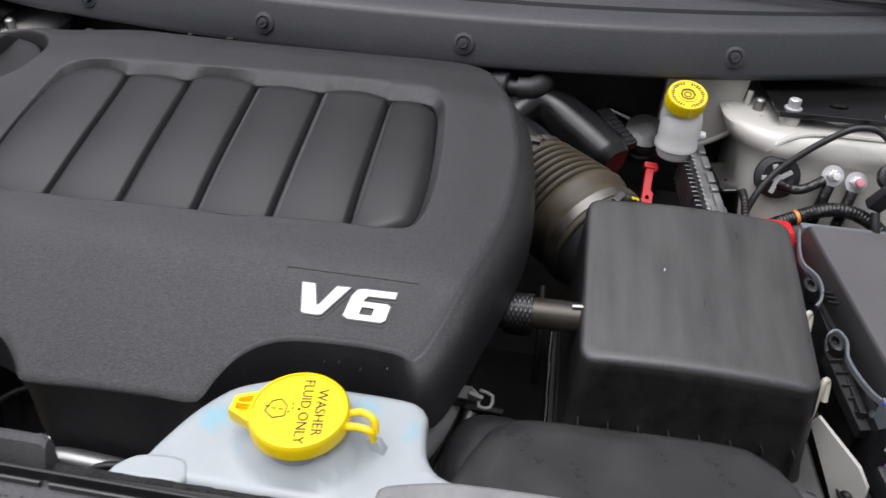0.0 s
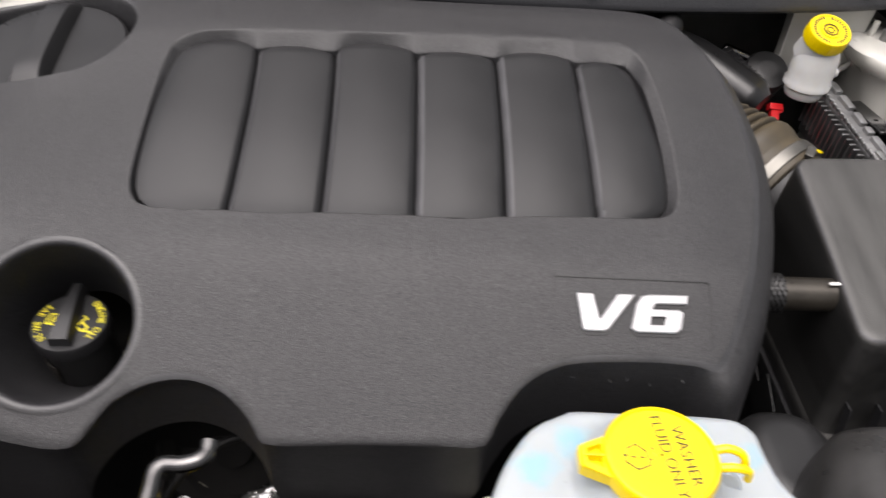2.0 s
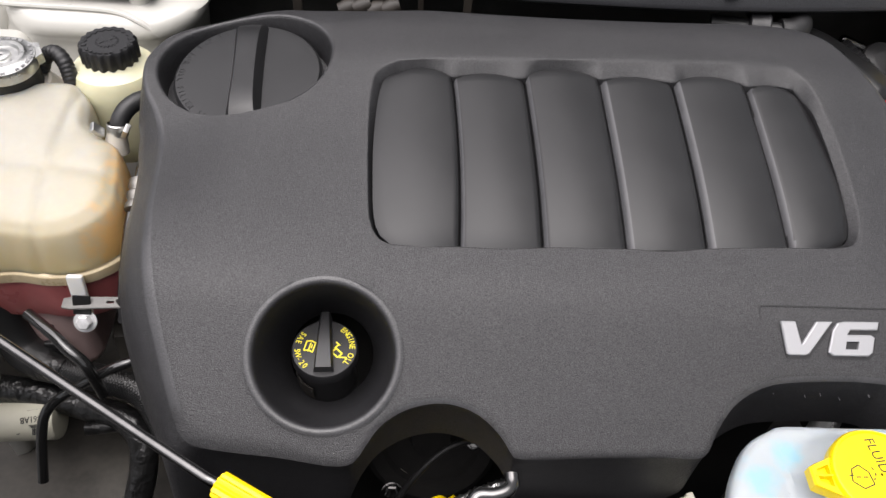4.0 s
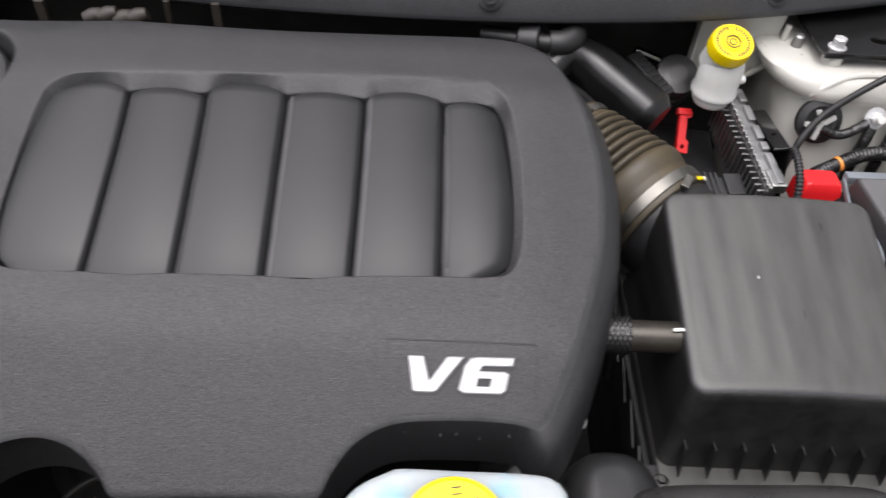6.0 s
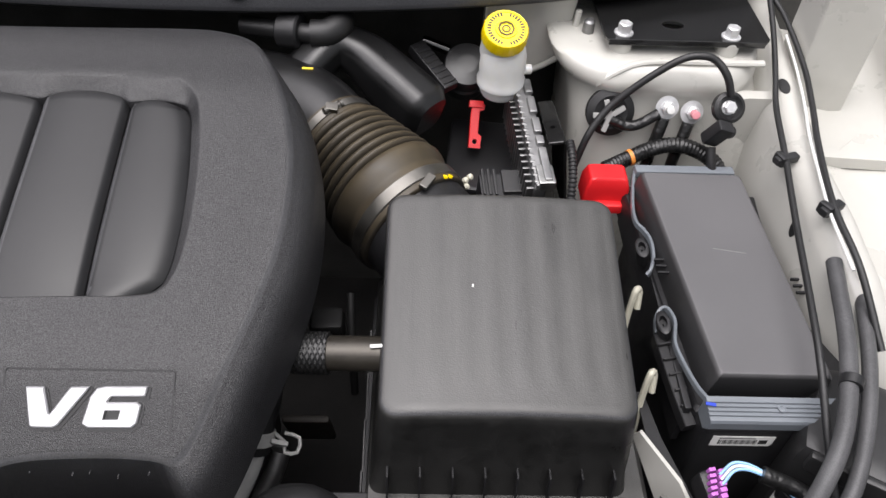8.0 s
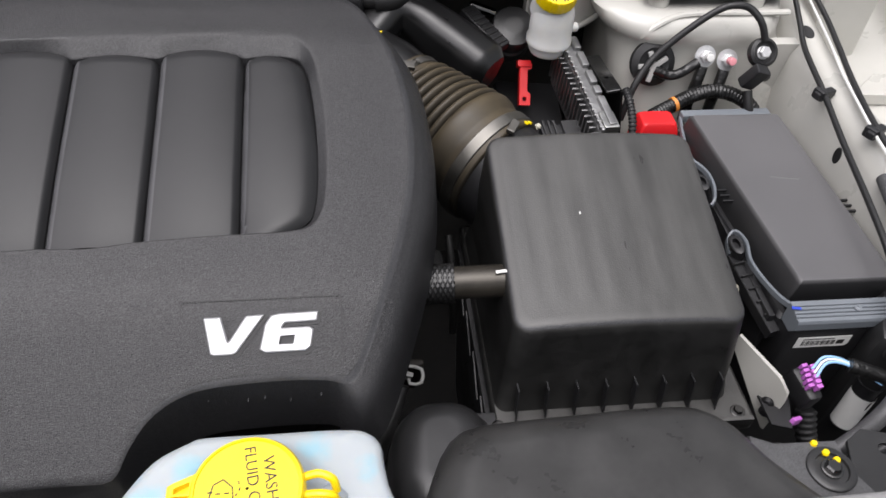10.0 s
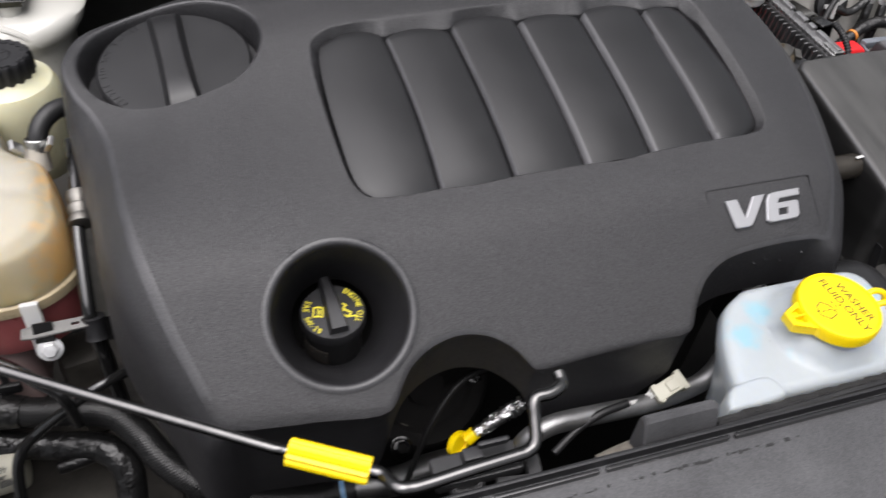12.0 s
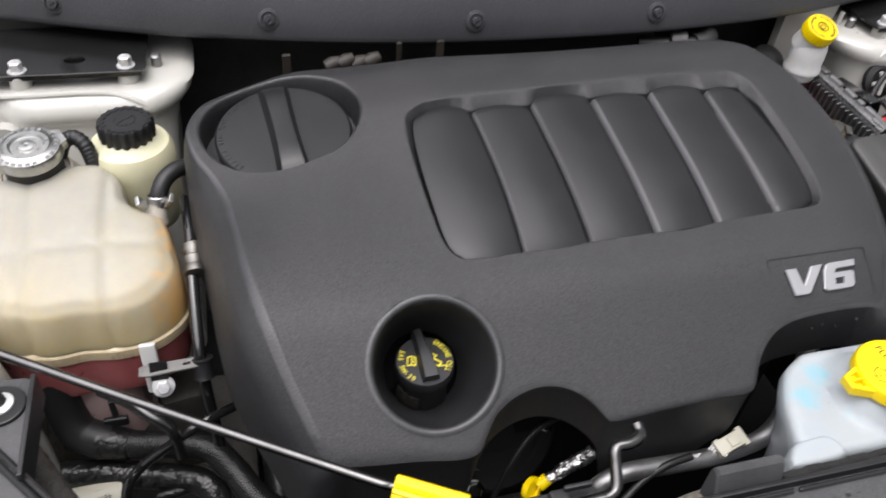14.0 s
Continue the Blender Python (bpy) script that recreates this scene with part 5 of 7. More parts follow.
# ---- earth studs and wiring on the tower ----
OFFSET = Vector((0.006, 0.004, -0.004))
for k, (x, y, z) in enumerate(((0.504, 0.944, 0.956), (0.532, 0.944, 0.951))):
    stud = thing("earth_stud", (x, y, z), "plated earth stud and nut on the white tower" if k == 0 else "plated earth stud with a dab of pink paint", "earth stud", "earth studs")
    ax = (0, -0.9, 0.4)
    part("washer", lathe([(0.0125, 0), (0.0125, 0.0015), (0.008, 0.002)], (x, y, z), ax, 24), ZINC, stud)
    hex_bolt("nut", (x, y, z), ax, 0.0075, stud, ZINC, 0.009, 1.2)
    part("tip", lathe([(0.0045, 0.008), (0.0045, 0.016), (0.003, 0.017)], (x, y, z), ax, 14), LABEL if k == 0 else PINK, stud)
    part("cable", tube([(x - 0.002, y - 0.006, z - 0.010), (x - 0.006, y - 0.012, z - 0.028), (x - 0.009, y - 0.014, z - 0.05), (x - 0.012, y - 0.02, z - 0.075)], 0.0065, 12), TAPE, stud)
sensor = thing("wing_sensor", (0.56, 0.925, 0.955), "black sensor plug and looped cable on the white tower", "sensor")
part("ring", lathe([(0.014, 0), (0.0165, 0.002), (0.0165, 0.010), (0.013, 0.012), (0.010, 0.008), (0.001, 0.007)], (0.560, 0.930, 0.968), (0.05, -0.8, 0.6), 28, cap=(True, False)), RUBBER, sensor)
hex_bolt("nut", (0.560, 0.9245, 0.972), (0.05, -0.8, 0.6), 0.0068, sensor, ZINC, 0.008, 1.1)
part("plug", box(0.020, 0.014, 0.030, place(0.545, 0.912, 0.938, 20, 20, 10), 0.003), BLACK, sensor)
part("lug", lathe([(0.007, 0), (0.007, 0.008)], (0.563, 0.915, 0.950), (0, -0.9, 0.4), 14), RUBBER, sensor)
part("lead", tube([(0.56, 0.928, 0.985), (0.552, 0.935, 1.003), (0.540, 0.945, 1.014), (0.525, 0.948, 1.017), (0.505, 0.948, 1.012), (0.475, 0.945, 0.990), (0.447, 0.942, 0.962), (0.432, 0.935, 0.945), (0.420, 0.925, 0.925), (0.410, 0.915, 0.89)], 0.0040, 12), RUBBER, sensor, "looping black lead")
part("tail", tube([(0.548, 0.905, 0.935), (0.550, 0.895, 0.92), (0.556, 0.888, 0.905), (0.562, 0.885, 0.89)], 0.005, 10), RUBBER, sensor)
part("grommet", lathe([(0.026, -0.006), (0.026, 0.001), (0.018, 0.004), (0.012, 0.002)], (0.446, 0.948, 0.945), (0.0, -0.9, 0.4), 28), RUBBER, sensor)
bm = None
for k in range(5):
    a = 36 + 72 * k
    bm = box(0.018, 0.006, 0.004, facing((0.444, 0.940, 0.9455), (-0.1, -0.9, 0.4), a) @ place(0.009, 0, 0), 0.0012, bm)
part("star_clip", bm, GREY_CLIP, sensor, "grey star-shaped cable clip")
part("side_lead", tube([(0.445, 0.938, 0.943), (0.460, 0.934, 0.938), (0.475, 0.934, 0.940), (0.495, 0.938, 0.952)], 0.0058, 12), TAPE, sensor)
loom = thing("battery_loom", (0.50, 0.915, 0.90), "taped black cable loom behind the fuse box", "cable loom")
part("loom", tube([(0.44, 0.90, 0.905), (0.465, 0.910, 0.912), (0.49, 0.918, 0.92), (0.515, 0.920, 0.925), (0.54, 0.915, 0.922), (0.560, 0.905, 0.912), (0.572, 0.897, 0.89)], 0.008, 14, ribs=0.0006, pitch=0.004), TAPE, loom)
part("band", lathe([(0.009, -0.002), (0.0092, 0.002)], (0.468, 0.9112, 0.9128), (0.9, 0.3, 0.2), 16), surface("orange_tape", (0.6, 0.22, 0.04), 0.5), loom)
# long leads along the inner wing
OFFSET = Vector((0, 0, 0))
run = thing("wing_leads", (0.60, 0.80, 0.95), "black leads and a white wire clipped along the white inner wing", "cable")
part("lead", tube([(0.640, 1.09, 1.02), (0.634, 1.03, 1.0), (0.624, 0.97, 0.982), (0.614, 0.926, 0.973), (0.599, 0.846, 0.970), (0.584, 0.767, 0.965), (0.568, 0.682, 0.962), (0.558, 0.62, 0.955), (0.556, 0.57, 0.93), (0.56, 0.53, 0.90)], 0.0031, 10), RUBBER, run)
part("lead", tube([(0.637, 1.10, 1.02), (0.652, 1.055, 1.006), (0.655, 0.982, 0.990), (0.645, 0.920, 0.984), (0.631, 0.862, 0.982), (0.618, 0.800, 0.981), (0.612, 0.755, 0.980), (0.614, 0.70, 0.972), (0.622, 0.64, 0.94)], 0.0031, 10), RUBBER, run)
part("white_wire", tube([(0.650, 1.03, 0.996), (0.648, 0.975, 0.985), (0.637, 0.915, 0.982), (0.625, 0.865, 0.981), (0.614, 0.803, 0.980), (0.607, 0.757, 0.979), (0.609, 0.70, 0.970)], 0.0015, 8), LABEL, run, "white wire")
for x, y, z, a in ((0.600, 0.846, 0.965, 20), (0.611, 0.766, 0.975, 30)):
    part("clip", box(0.026, 0.009, 0.008, place(x, y, z, 0, 0, a), 0.002), BLACK, run)
    part("clip_stud", box(0.008, 0.014, 0.012, place(x - 0.006, y - 0.001, z - 0.002, 0, 0, a), 0.0025), BLACK, run)
tabx = thing("wing_tab", (0.71, 0.93, 0.912), "white painted tab with folded edges on the wing gutter", "bracket")
part("floor", cut_plate([(0.675, 0.905), (0.755, 0.900), (0.755, 0.950), (0.735, 0.952), (0.700, 0.922), (0.684, 0.925), (0.676, 0.940), (0.670, 0.938)], [], 0.003, place(0, 0, 0.921), edge=0.0008), PAINT, tabx)
part("fold", box(0.088, 0.003, 0.014, place(0.713, 0.903, 0.914, 0, 0, -3), 0.001), PAINT, tabx)
part("fold", box(0.003, 0.034, 0.014, place(0.673, 0.922, 0.914, 0, 0, 8), 0.001), PAINT, tabx)
bulk = thing("bulkhead_bracket", (0.36, 1.05, 0.92), "white painted bulkhead bracket behind the brake fluid bottle", "bracket")
part("plate", cut_plate([(-0.042, 0.0), (0.020, 0.0), (0.050, 0.030), (0.058, 0.105), (-0.046, 0.105)], [], 0.002, Matrix.Translation((0.360, 1.052, 0.925)) @ Matrix.Rotation(radians(90), 4, "X"), edge=0.0005), PAINT, bulk)
part("fold", box(0.003, 0.016, 0.105, place(0.3165, 1.044, 0.925), 0.001), PAINT, bulk)
part("flange", tube([(0.372, 1.046, 0.928), (0.392, 1.044, 0.940), (0.410, 1.042, 0.958), (0.416, 1.040, 0.985), (0.418, 1.040, 1.01)], 0.0035, 8), PAINT, bulk)
hinge = thing("hinge_pillar", (0.69, 1.02, 0.91), "white painted hinge pillar standing in the wing gutter", "bracket")
part("pillar", box(0.070, 0.060, 0.16, place(0.700, 1.030, 0.912), 0.005), PAINT, hinge)
part("foot", box(0.092, 0.082, 0.006, place(0.700, 1.022, 0.911), 0.0025), PAINT, hinge)

# ---- coolant tank and power steering bottle ----
OFFSET = Vector((-0.0085, 0.006, -0.002))
tank = thing("coolant_tank", (-0.635, 0.74, 0.80), "milky yellowed coolant tank with pink coolant and a metal pressure cap", "coolant tank")


def tank_ring(pts, z, tilt=0.0, k=1.0):
    c = Vector((-0.635, 0.735))
    out = []
    for x, y in dense(pts, 0.005):
        q = c + k * (Vector((x, y)) - c)
        out.append((q.x, q.y, z + tilt * (q.y - 0.735)))
    return out


TANK = [(-0.540, 0.690), (-0.541, 0.730), (-0.549, 0.762), (-0.568, 0.775), (-0.584, 0.790), (-0.592, 0.822), (-0.615, 0.846), (-0.675, 0.842), (-0.715, 0.830), (-0.730, 0.790), (-0.731, 0.735), (-0.722, 0.695),
        (-0.700, 0.668), (-0.660, 0.655), (-0.630, 0.657), (-0.600, 0.654), (-0.565, 0.662)]
KEY = [(0.888, 0.0, 1.015), (0.893, 0.0, 1.02), (0.897, 0.0, 1.022), (0.900, 0.01, 1.02), (0.903, 0.02, 1.000), (0.914, 0.06, 0.998), (0.927, 0.11, 0.992), (0.940, 0.16, 0.980), (0.9510, 0.19, 0.962), (0.9600, 0.205, 0.932),
       (0.9645, 0.21, 0.88), (0.9685, 0.213, 0.82), (0.9710, 0.215, 0.74), (0.9725, 0.215, 0.64), (0.974, 0.215, 0.46), (0.975, 0.215, 0.28), (0.975, 0.215, 0.1)]
rings = [[Vector(v) for v in tank_ring(TANK, z, t, k)] for z, t, k in smooth_path(KEY, 4)]
core = Vector((-0.635, 0.76, 0.89))
for ring in rings[16:]:
    for v in ring:
        # the moulded chambers: soft grooves along and across
        g = math.exp(-((v.x + 0.676) / 0.0055) ** 2) + math.exp(-((v.x + 0.604) / 0.0055) ** 2)
        h = math.exp(-(((v.y - 0.722) + 0.3 * (0.965 - v.z)) / 0.006) ** 2) if v.z > 0.945 else 0
        v -= (v - core).normalized() * 0.0026 * min(1.1, g + 0.8 * h)
bm = loft(rings[16:])
SKIN = BVHTree.FromBMesh(bm)
part("upper_shell", bm, CREAM_SKIN, tank, "milky cream upper shell", 70)
part("seam_flange", loft(rings[:18]), AMBER, tank, "amber stained seam flange", 60)
part("lower_shell", loft([tank_ring(TANK, 0.835, 0, 0.93), tank_ring(TANK, 0.850, 0, 0.965), tank_ring(TANK, 0.888, 0, 0.985)]), COOLANT, tank, "pink coolant-filled lower shell", 60)
part("sump", loft([[(x, y, z) for x, y in round_rect(-0.668 + k, -0.598 - k, 0.668 + k, 0.75, 0.02, 6)] for k, z in ((0.006, 0.735), (0.0, 0.75), (0.0, 0.84))]), surface("pale_pink_plastic", (0.55, 0.40, 0.38), 0.35, vary=0.1), tank, "pale pink lower sump")
NECK = Vector((-0.6725, 0.8370, 0.980))
part("neck", lathe([(0.048, -0.024), (0.040, -0.010), (0.0355, -0.003), (0.0345, 0.002), (0.0325, 0.003), (0.0310, 0.0), (0.029, 0.0)], NECK, (0, -0.12, 1), 40), CREAM, tank)
part("neck_seal", lathe([(0.0275, -0.012), (0.0275, 0.021)], NECK, (0, -0.12, 1), 32), RUBBER, tank, "black neck seal")
pc = part("pressure_cap", lathe([(0.0290, 0.021), (0.0312, 0.023), (0.0312, 0.031), (0.0298, 0.0345), (0.024, 0.035), (0.021, 0.0375), (0.017, 0.0375), (0.015, 0.035), (0.009, 0.035), (0.008, 0.037), (0.004, 0.0375), (0.001, 0.037)], NECK, (0, -0.12, 1), 48, cap=(True, False)), PLATED, tank, "stamped bright metal pressure cap")
for a in (-62, 118):
    m = facing(NECK, (0, -0.12, 1), a)
    part("ear", cut_plate([(-0.014, 0.025), (0.014, 0.025), (0.009, 0.0350), (-0.009, 0.0350)], [], 0.010, m @ place(0, 0, 0.0235), edge=0.001), PLATED, pc)
bm = None
for k in range(26):
    a = 2 * math.pi * k / 26
    if k % 9 == 4:
        continue
    bm = box(0.003, 0.0042, 0.0006, facing(NECK, (0, -0.12, 1)) @ place(0.0268 * math.cos(a), 0.0268 * math.sin(a), 0.0347, 0, 0, math.degrees(a)), 0, bm)
tagged(part("stamping", bm, ALU, pc), kind="stuff")
part("overflow_spout", tube([(-0.652, 0.856, 0.985), (-0.646, 0.860, 0.998), (-0.635, 0.860, 1.004), (-0.625, 0.853, 0.999), (-0.620, 0.846, 0.985), (-0.619, 0.842, 0.972)], 0.0075, 14, ribs=0.0005, pitch=0.004), RUBBER, tank, "short ribbed overflow hose")
OFFSET = Vector((-0.0195, 0.014, -0.001))
part("hose_outlet", tube([(-0.56, 0.770, 0.955), (-0.556, 0.776, 0.978)], (0.012, 0.0085), 18), CREAM, tank)
part("inlet_hose", tube([(-0.556, 0.775, 0.972), (-0.553, 0.781, 0.984), (-0.546, 0.791, 0.992), (-0.533, 0.803, 0.994), (-0.51, 0.82, 0.985)], 0.0085, 16), RUBBER, tank, "black inlet hose")
cl = part("hose_clip", lathe([(0.0090, -0.006), (0.0100, -0.005), (0.0100, 0.005), (0.0090, 0.006)], (-0.5560, 0.7765, 0.976), (0.1, 0.3, 1), 20, cap=(False, False)), PLATED, tank, "bright spring hose clip")
for dx in (-0.012, 0.010):
    part("clip_ear", box(0.005, 0.010, 0.014, place(-0.556 + 0.9 * dx, 0.768, 0.977, 20, 30 * (1 if dx > 0 else -1), 0), 0.001), PLATED, cl)
OFFSET = Vector((-0.0085, 0.006, -0.002))
tab = part("mount_tab", box(0.015, 0.006, 0.06, place(-0.576, 0.643, 0.846, -8), 0.002), BRAKE_WHITE, tank)
bm = None
rng = random.Random(5)
for cx, cy, n, s in ((-0.572, 0.742, 60, 0.017), (-0.640, 0.745, 36, 0.018), (-0.590, 0.700, 16, 0.014), (-0.640, 0.692, 40, 0.016), (-0.690, 0.720, 16, 0.016)):
    for k in range(n):
        x, y = cx + rng.gauss(0, s * 0.55), cy + rng.gauss(0, s * 0.5)
        r = rng.uniform(0.0009, 0.0023)
        at, up = SKIN.ray_cast(Vector((x, y, 1.2)), Vector((0, 0, -1)))[:2]
        if at:
            up = up if up.z > 0 else -up
            bm = lathe([(r * 1.1, -0.0004), (r, 0.5 * r), (r * 0.6, 0.9 * r), (r * 0.2, r)], at, up, 8, cap=(False, True), bm=bm)
DROPS = bm
tagged(part("droplets", DROPS, surface("condensation_drops", (0.13, 0.115, 0.085), 0.16), tank, "beads of condensation"), kind="stuff")
valve = thing("bleed_valve", (-0.734, 0.875, 0.958), "white plastic bleed valve with black bands beside the coolant tank", "valve")
part("body", lathe([(0.0075, 0.0), (0.0085, 0.004), (0.0085, 0.024), (0.0075, 0.026), (0.0070, 0.040), (0.004, 0.043)], (-0.7330 + 0.008, 0.875, 0.9770), (-0.12, 0.05, 1), 20), BRAKE_WHITE, valve)
part("band", lathe([(0.0098, -0.010), (0.0102, -0.009), (0.0102, 0.001), (0.0098, 0.002)], (-0.7330 + 0.008, 0.875, 0.9770), (-0.12, 0.05, 1), 20), BLACK, valve)
part("hose", tube([(-0.7330 + 0.009, 0.875, 0.9770 - 0.006), (-0.7340 + 0.008, 0.872, 0.9580), (-0.7340 + 0.012, 0.865, 0.9580 - 0.06)], 0.006, 12), RUBBER, valve)
steer = thing("power_steering_bottle", (-0.583, 0.875, 0.88), "pale yellow power steering bottle with a black ribbed cap", "fluid bottle")
SAT = Vector((-0.584, 0.870, 0.998))
part("bottle", lathe([(0.030, -0.115), (0.038, -0.110), (0.044, -0.085), (0.0455, -0.035), (0.0445, -0.020), (0.040, -0.011), (0.031, -0.007), (0.027, -0.002)], SAT, (0, 0, 1), 36), STEERING, steer)
part("screw_cap", lathe([(0.0275, -0.004), (0.0290, -0.002), (0.0290, 0.013), (0.0270, 0.0165), (0.022, 0.0165), (0.0215, 0.0155), (0.012, 0.0155), (0.011, 0.0165), (0.001, 0.0165)], SAT, (0, -0.03, 1), 90, 18, 0.0022, cap=(True, False)), BLACK, steer, "black ribbed cap")
bm = None
for k in range(28):
    a = 2 * math.pi * k / 28
    if k % 7 == 3:
        continue
    bm = box(0.0022, 0.0036, 0.0007, place(*SAT) @ place(0.0235 * math.cos(a), 0.0235 * math.sin(a), 0.0163, 0, 0, math.degrees(a)), 0, bm)
for a in (40, 220):
    bm = box(0.006, 0.002, 0.0007, place(*SAT) @ place(0.006 * math.cos(radians(a)), 0.006 * math.sin(radians(a)), 0.0163, 0, 0, a), 0, bm)
tagged(part("embossing", bm, SATIN, steer), kind="stuff")
part("vent_dot", lathe([(0.003, -0.001), (0.0028, 0.0006)], (-0.586, 0.8275, 0.945), (0, -1, 0.1), 10), BLACK, steer)

# ---- air conditioning line ----
OFFSET = Vector((-0.008, 0.0, 0.0))
line = thing("refrigerant_line", (-0.53, 0.68, 0.85), "black refrigerant line with a crimped metal fitting and clamp", "refrigerant line")
part("line", tube([(-0.533, 0.80, 0.96), (-0.529, 0.75, 0.953), (-0.530, 0.70, 0.935), (-0.530, 0.655, 0.905), (-0.530, 0.640, 0.885), (-0.529, 0.632, 0.84), (-0.525, 0.62, 0.77)], 0.0058, 12), GLOSS, line)
FIT, FW = Vector((-0.5265, 0.722, 0.946)), Vector((-0.03, 0.94, 0.33)).normalized()
part("fitting", lathe([(0.007, -0.019), (0.0105, -0.017), (0.0108, -0.012), (0.0090, -0.009), (0.0090, -0.007), (0.0108, -0.004), (0.0108, 0.0), (0.0090, 0.002), (0.0090, 0.004), (0.0108, 0.007), (0.0105, 0.014), (0.008, 0.016)], FIT, FW, 24), STEEL, line, "crimped silver fitting")
part("clamp_sleeve", lathe([(0.0070, -0.011), (0.0100, -0.010), (0.0088, -0.006), (0.0088, 0.006), (0.0100, 0.010), (0.0070, 0.011)], (-0.5285, 0.639, 0.880), (0, 0.45, 0.9), 20), BLACK, line)
bm = cut_plate([(-0.034, -0.005), (-0.026, -0.0065), (0.020, -0.0055), (0.024, 0.0), (0.020, 0.0055), (-0.026, 0.0065), (-0.034, 0.005)], [[(0.006, -0.0014), (0.013, -0.0014), (0.013, 0.0014), (0.006, 0.0014)]], 0.0022, place(-0.5520, 0.640, 0.886, 10, -4, 0), edge=0.0005)
part("clamp_strap", bm, DULL, line, "slotted plated steel strap")
part("strap_foot", box(0.016, 0.0022, 0.018, place(-0.568, 0.633, 0.878, -30, 0, 0), 0.0006), COATED, line)
hex_bolt("bolt", (-0.566, 0.630, 0.872), (0.1, -0.8, 0.6), 0.0068, line, ZINC, 0.009, 1.5)

# ---- front corner by the lamp ----
OFFSET = Vector((0.006, 0.002, -0.003))
lampduct = thing("lamp_conduit", (0.50, 0.49, 0.88), "thick grey-black conduits curving round the lamp corner", "conduit")
part("conduit", tube([(0.60, 0.72, 0.96), (0.580, 0.63, 0.955), (0.556, 0.565, 0.948), (0.530, 0.525, 0.938), (0.500, 0.495, 0.930), (0.478, 0.484, 0.905), (0.450, 0.474, 0.890)], 0.0068, 16), PANEL, lampduct)
part("conduit", tube([(0.62, 0.70, 0.95), (0.598, 0.62, 0.945), (0.572, 0.555, 0.936), (0.545, 0.512, 0.926), (0.512, 0.482, 0.908), (0.47, 0.463, 0.892), (0.43, 0.452, 0.885)], 0.0060, 16), PANEL, lampduct)
part("tie", lathe([(0.0085, -0.004), (0.009, 0.004)], (0.572, 0.600, 0.953), (0.45, 0.9, 0.1), 18), BLACK, lampduct)
lampb = thing("lamp_bracket", (0.47, 0.465, 0.90), "grey metal lamp bracket with a round hole", "bracket")
hole = [(0.478 + 0.006 * math.cos(a), 0.461 + 0.005 * math.sin(a)) for a in (2 * math.pi * k / 14 for k in range(14))]
part("plate", cut_plate([(0.44, 0.43), (0.52, 0.425), (0.512, 0.452), (0.50, 0.470), (0.468, 0.479), (0.452, 0.470)], [hole], 0.003, place(0, 0, 0.922), edge=0.0006), SATIN, lampb)
ductb = thing("inlet_side_shell", (0.41, 0.45, 0.85), "rounded black shell beside the inlet duct", "trim panel")
part("shell", loft([[(x, y, z) for x, y in round_rect(0.395 - k, 0.452 + k, 0.405 - k, 0.500 + k, 0.025, 6)] for k, z in ((0.004, 0.80), (0.0, 0.87), (-0.006, 0.884), (-0.016, 0.891))]), SATIN, ductb, sharp=60)
part("shelf", cut_plate([(0.3610, 0.4630), (0.3780, 0.4560), (0.4220, 0.4550), (0.4250, 0.4290), (0.4350, 0.4070), (0.3780, 0.4120), (0.3600, 0.4340)][::-1], [], 0.012, place(0, 0, 0.943), edge=0.0015), PANEL, ductb)
part("washer", lathe([(0.0165, 0), (0.0165, 0.002), (0.0150, 0.003), (0.0115, 0.003), (0.0110, 0.0010)], (0.4080, 0.4330, 0.955), (0, 0, 1), 32), SATIN, ductb)
hex_bolt("bolt", (0.4080, 0.4330, 0.9565), (0, 0, 1), 0.0056, ductb, DARK_STEEL, 0.005, 1.3)
for x, y, z in [(0.4050, 0.4530, 0.9570), (0.4080, 0.4440, 0.9570), (0.4130, 0.4380, 0.9570), (0.4210, 0.4380, 0.9570)]:
    part("paint_dab", lathe([(0.0026, -0.001), (0.0020, 0.0010)], (x, y, 0.9558 if y > 0.4500 or x > 0.42 else 0.9590), (0, 0, 1), 10), YELLOW, ductb)
can = thing("labelled_sleeve", (0.53, 0.54, 0.78), "black sleeve with a white label wrap", "sleeve")
part("sleeve", lathe([(0.010, 0.0), (0.0108, 0.05), (0.0118, 0.056), (0.0100, 0.056), (0.0095, 0.04), (0.001, 0.038)], (0.5430, 0.553, 0.806), (0.12, 0.10, 0.98), 24, cap=(True, False)), BLACK, can)
part("label", lathe([(0.0111, 0.002), (0.0114, 0.030), (0.0116, 0.043)], (0.5434, 0.5526, 0.806), (0.12, 0.10, 0.98), 24, cap=(False, False)), LABEL, can, "white paper wrap with a bar code")
bm = None
for k in range(7):
    bm = box(0.0008 + 0.0006 * (k % 2), 0.0006, 0.010, place(0.5475 + 0.0014 * k, 0.5445 + 0.0006 * k, 0.838, 0, 0, 20), 0, bm)
part("bars", bm, INK, can)
lamp_back = thing("lamp_housing", (0.60, 0.585, 0.72), "grey-brown rear of the headlamp housing", "lamp housing")
part("shell", box(0.10, 0.10, 0.20, place(0.60, 0.585, 0.72, 0, 0, -30), 0.02), SATIN, lamp_back)
part("rim", box(0.11, 0.008, 0.02, place(0.588, 0.532, 0.90, 0, 0, -30), 0.003), SATIN, lamp_back)
ladder = thing("front_corner_loom", (0.49, 0.52, 0.80), "ribbed black conduit in the dark lamp corner", "conduit")
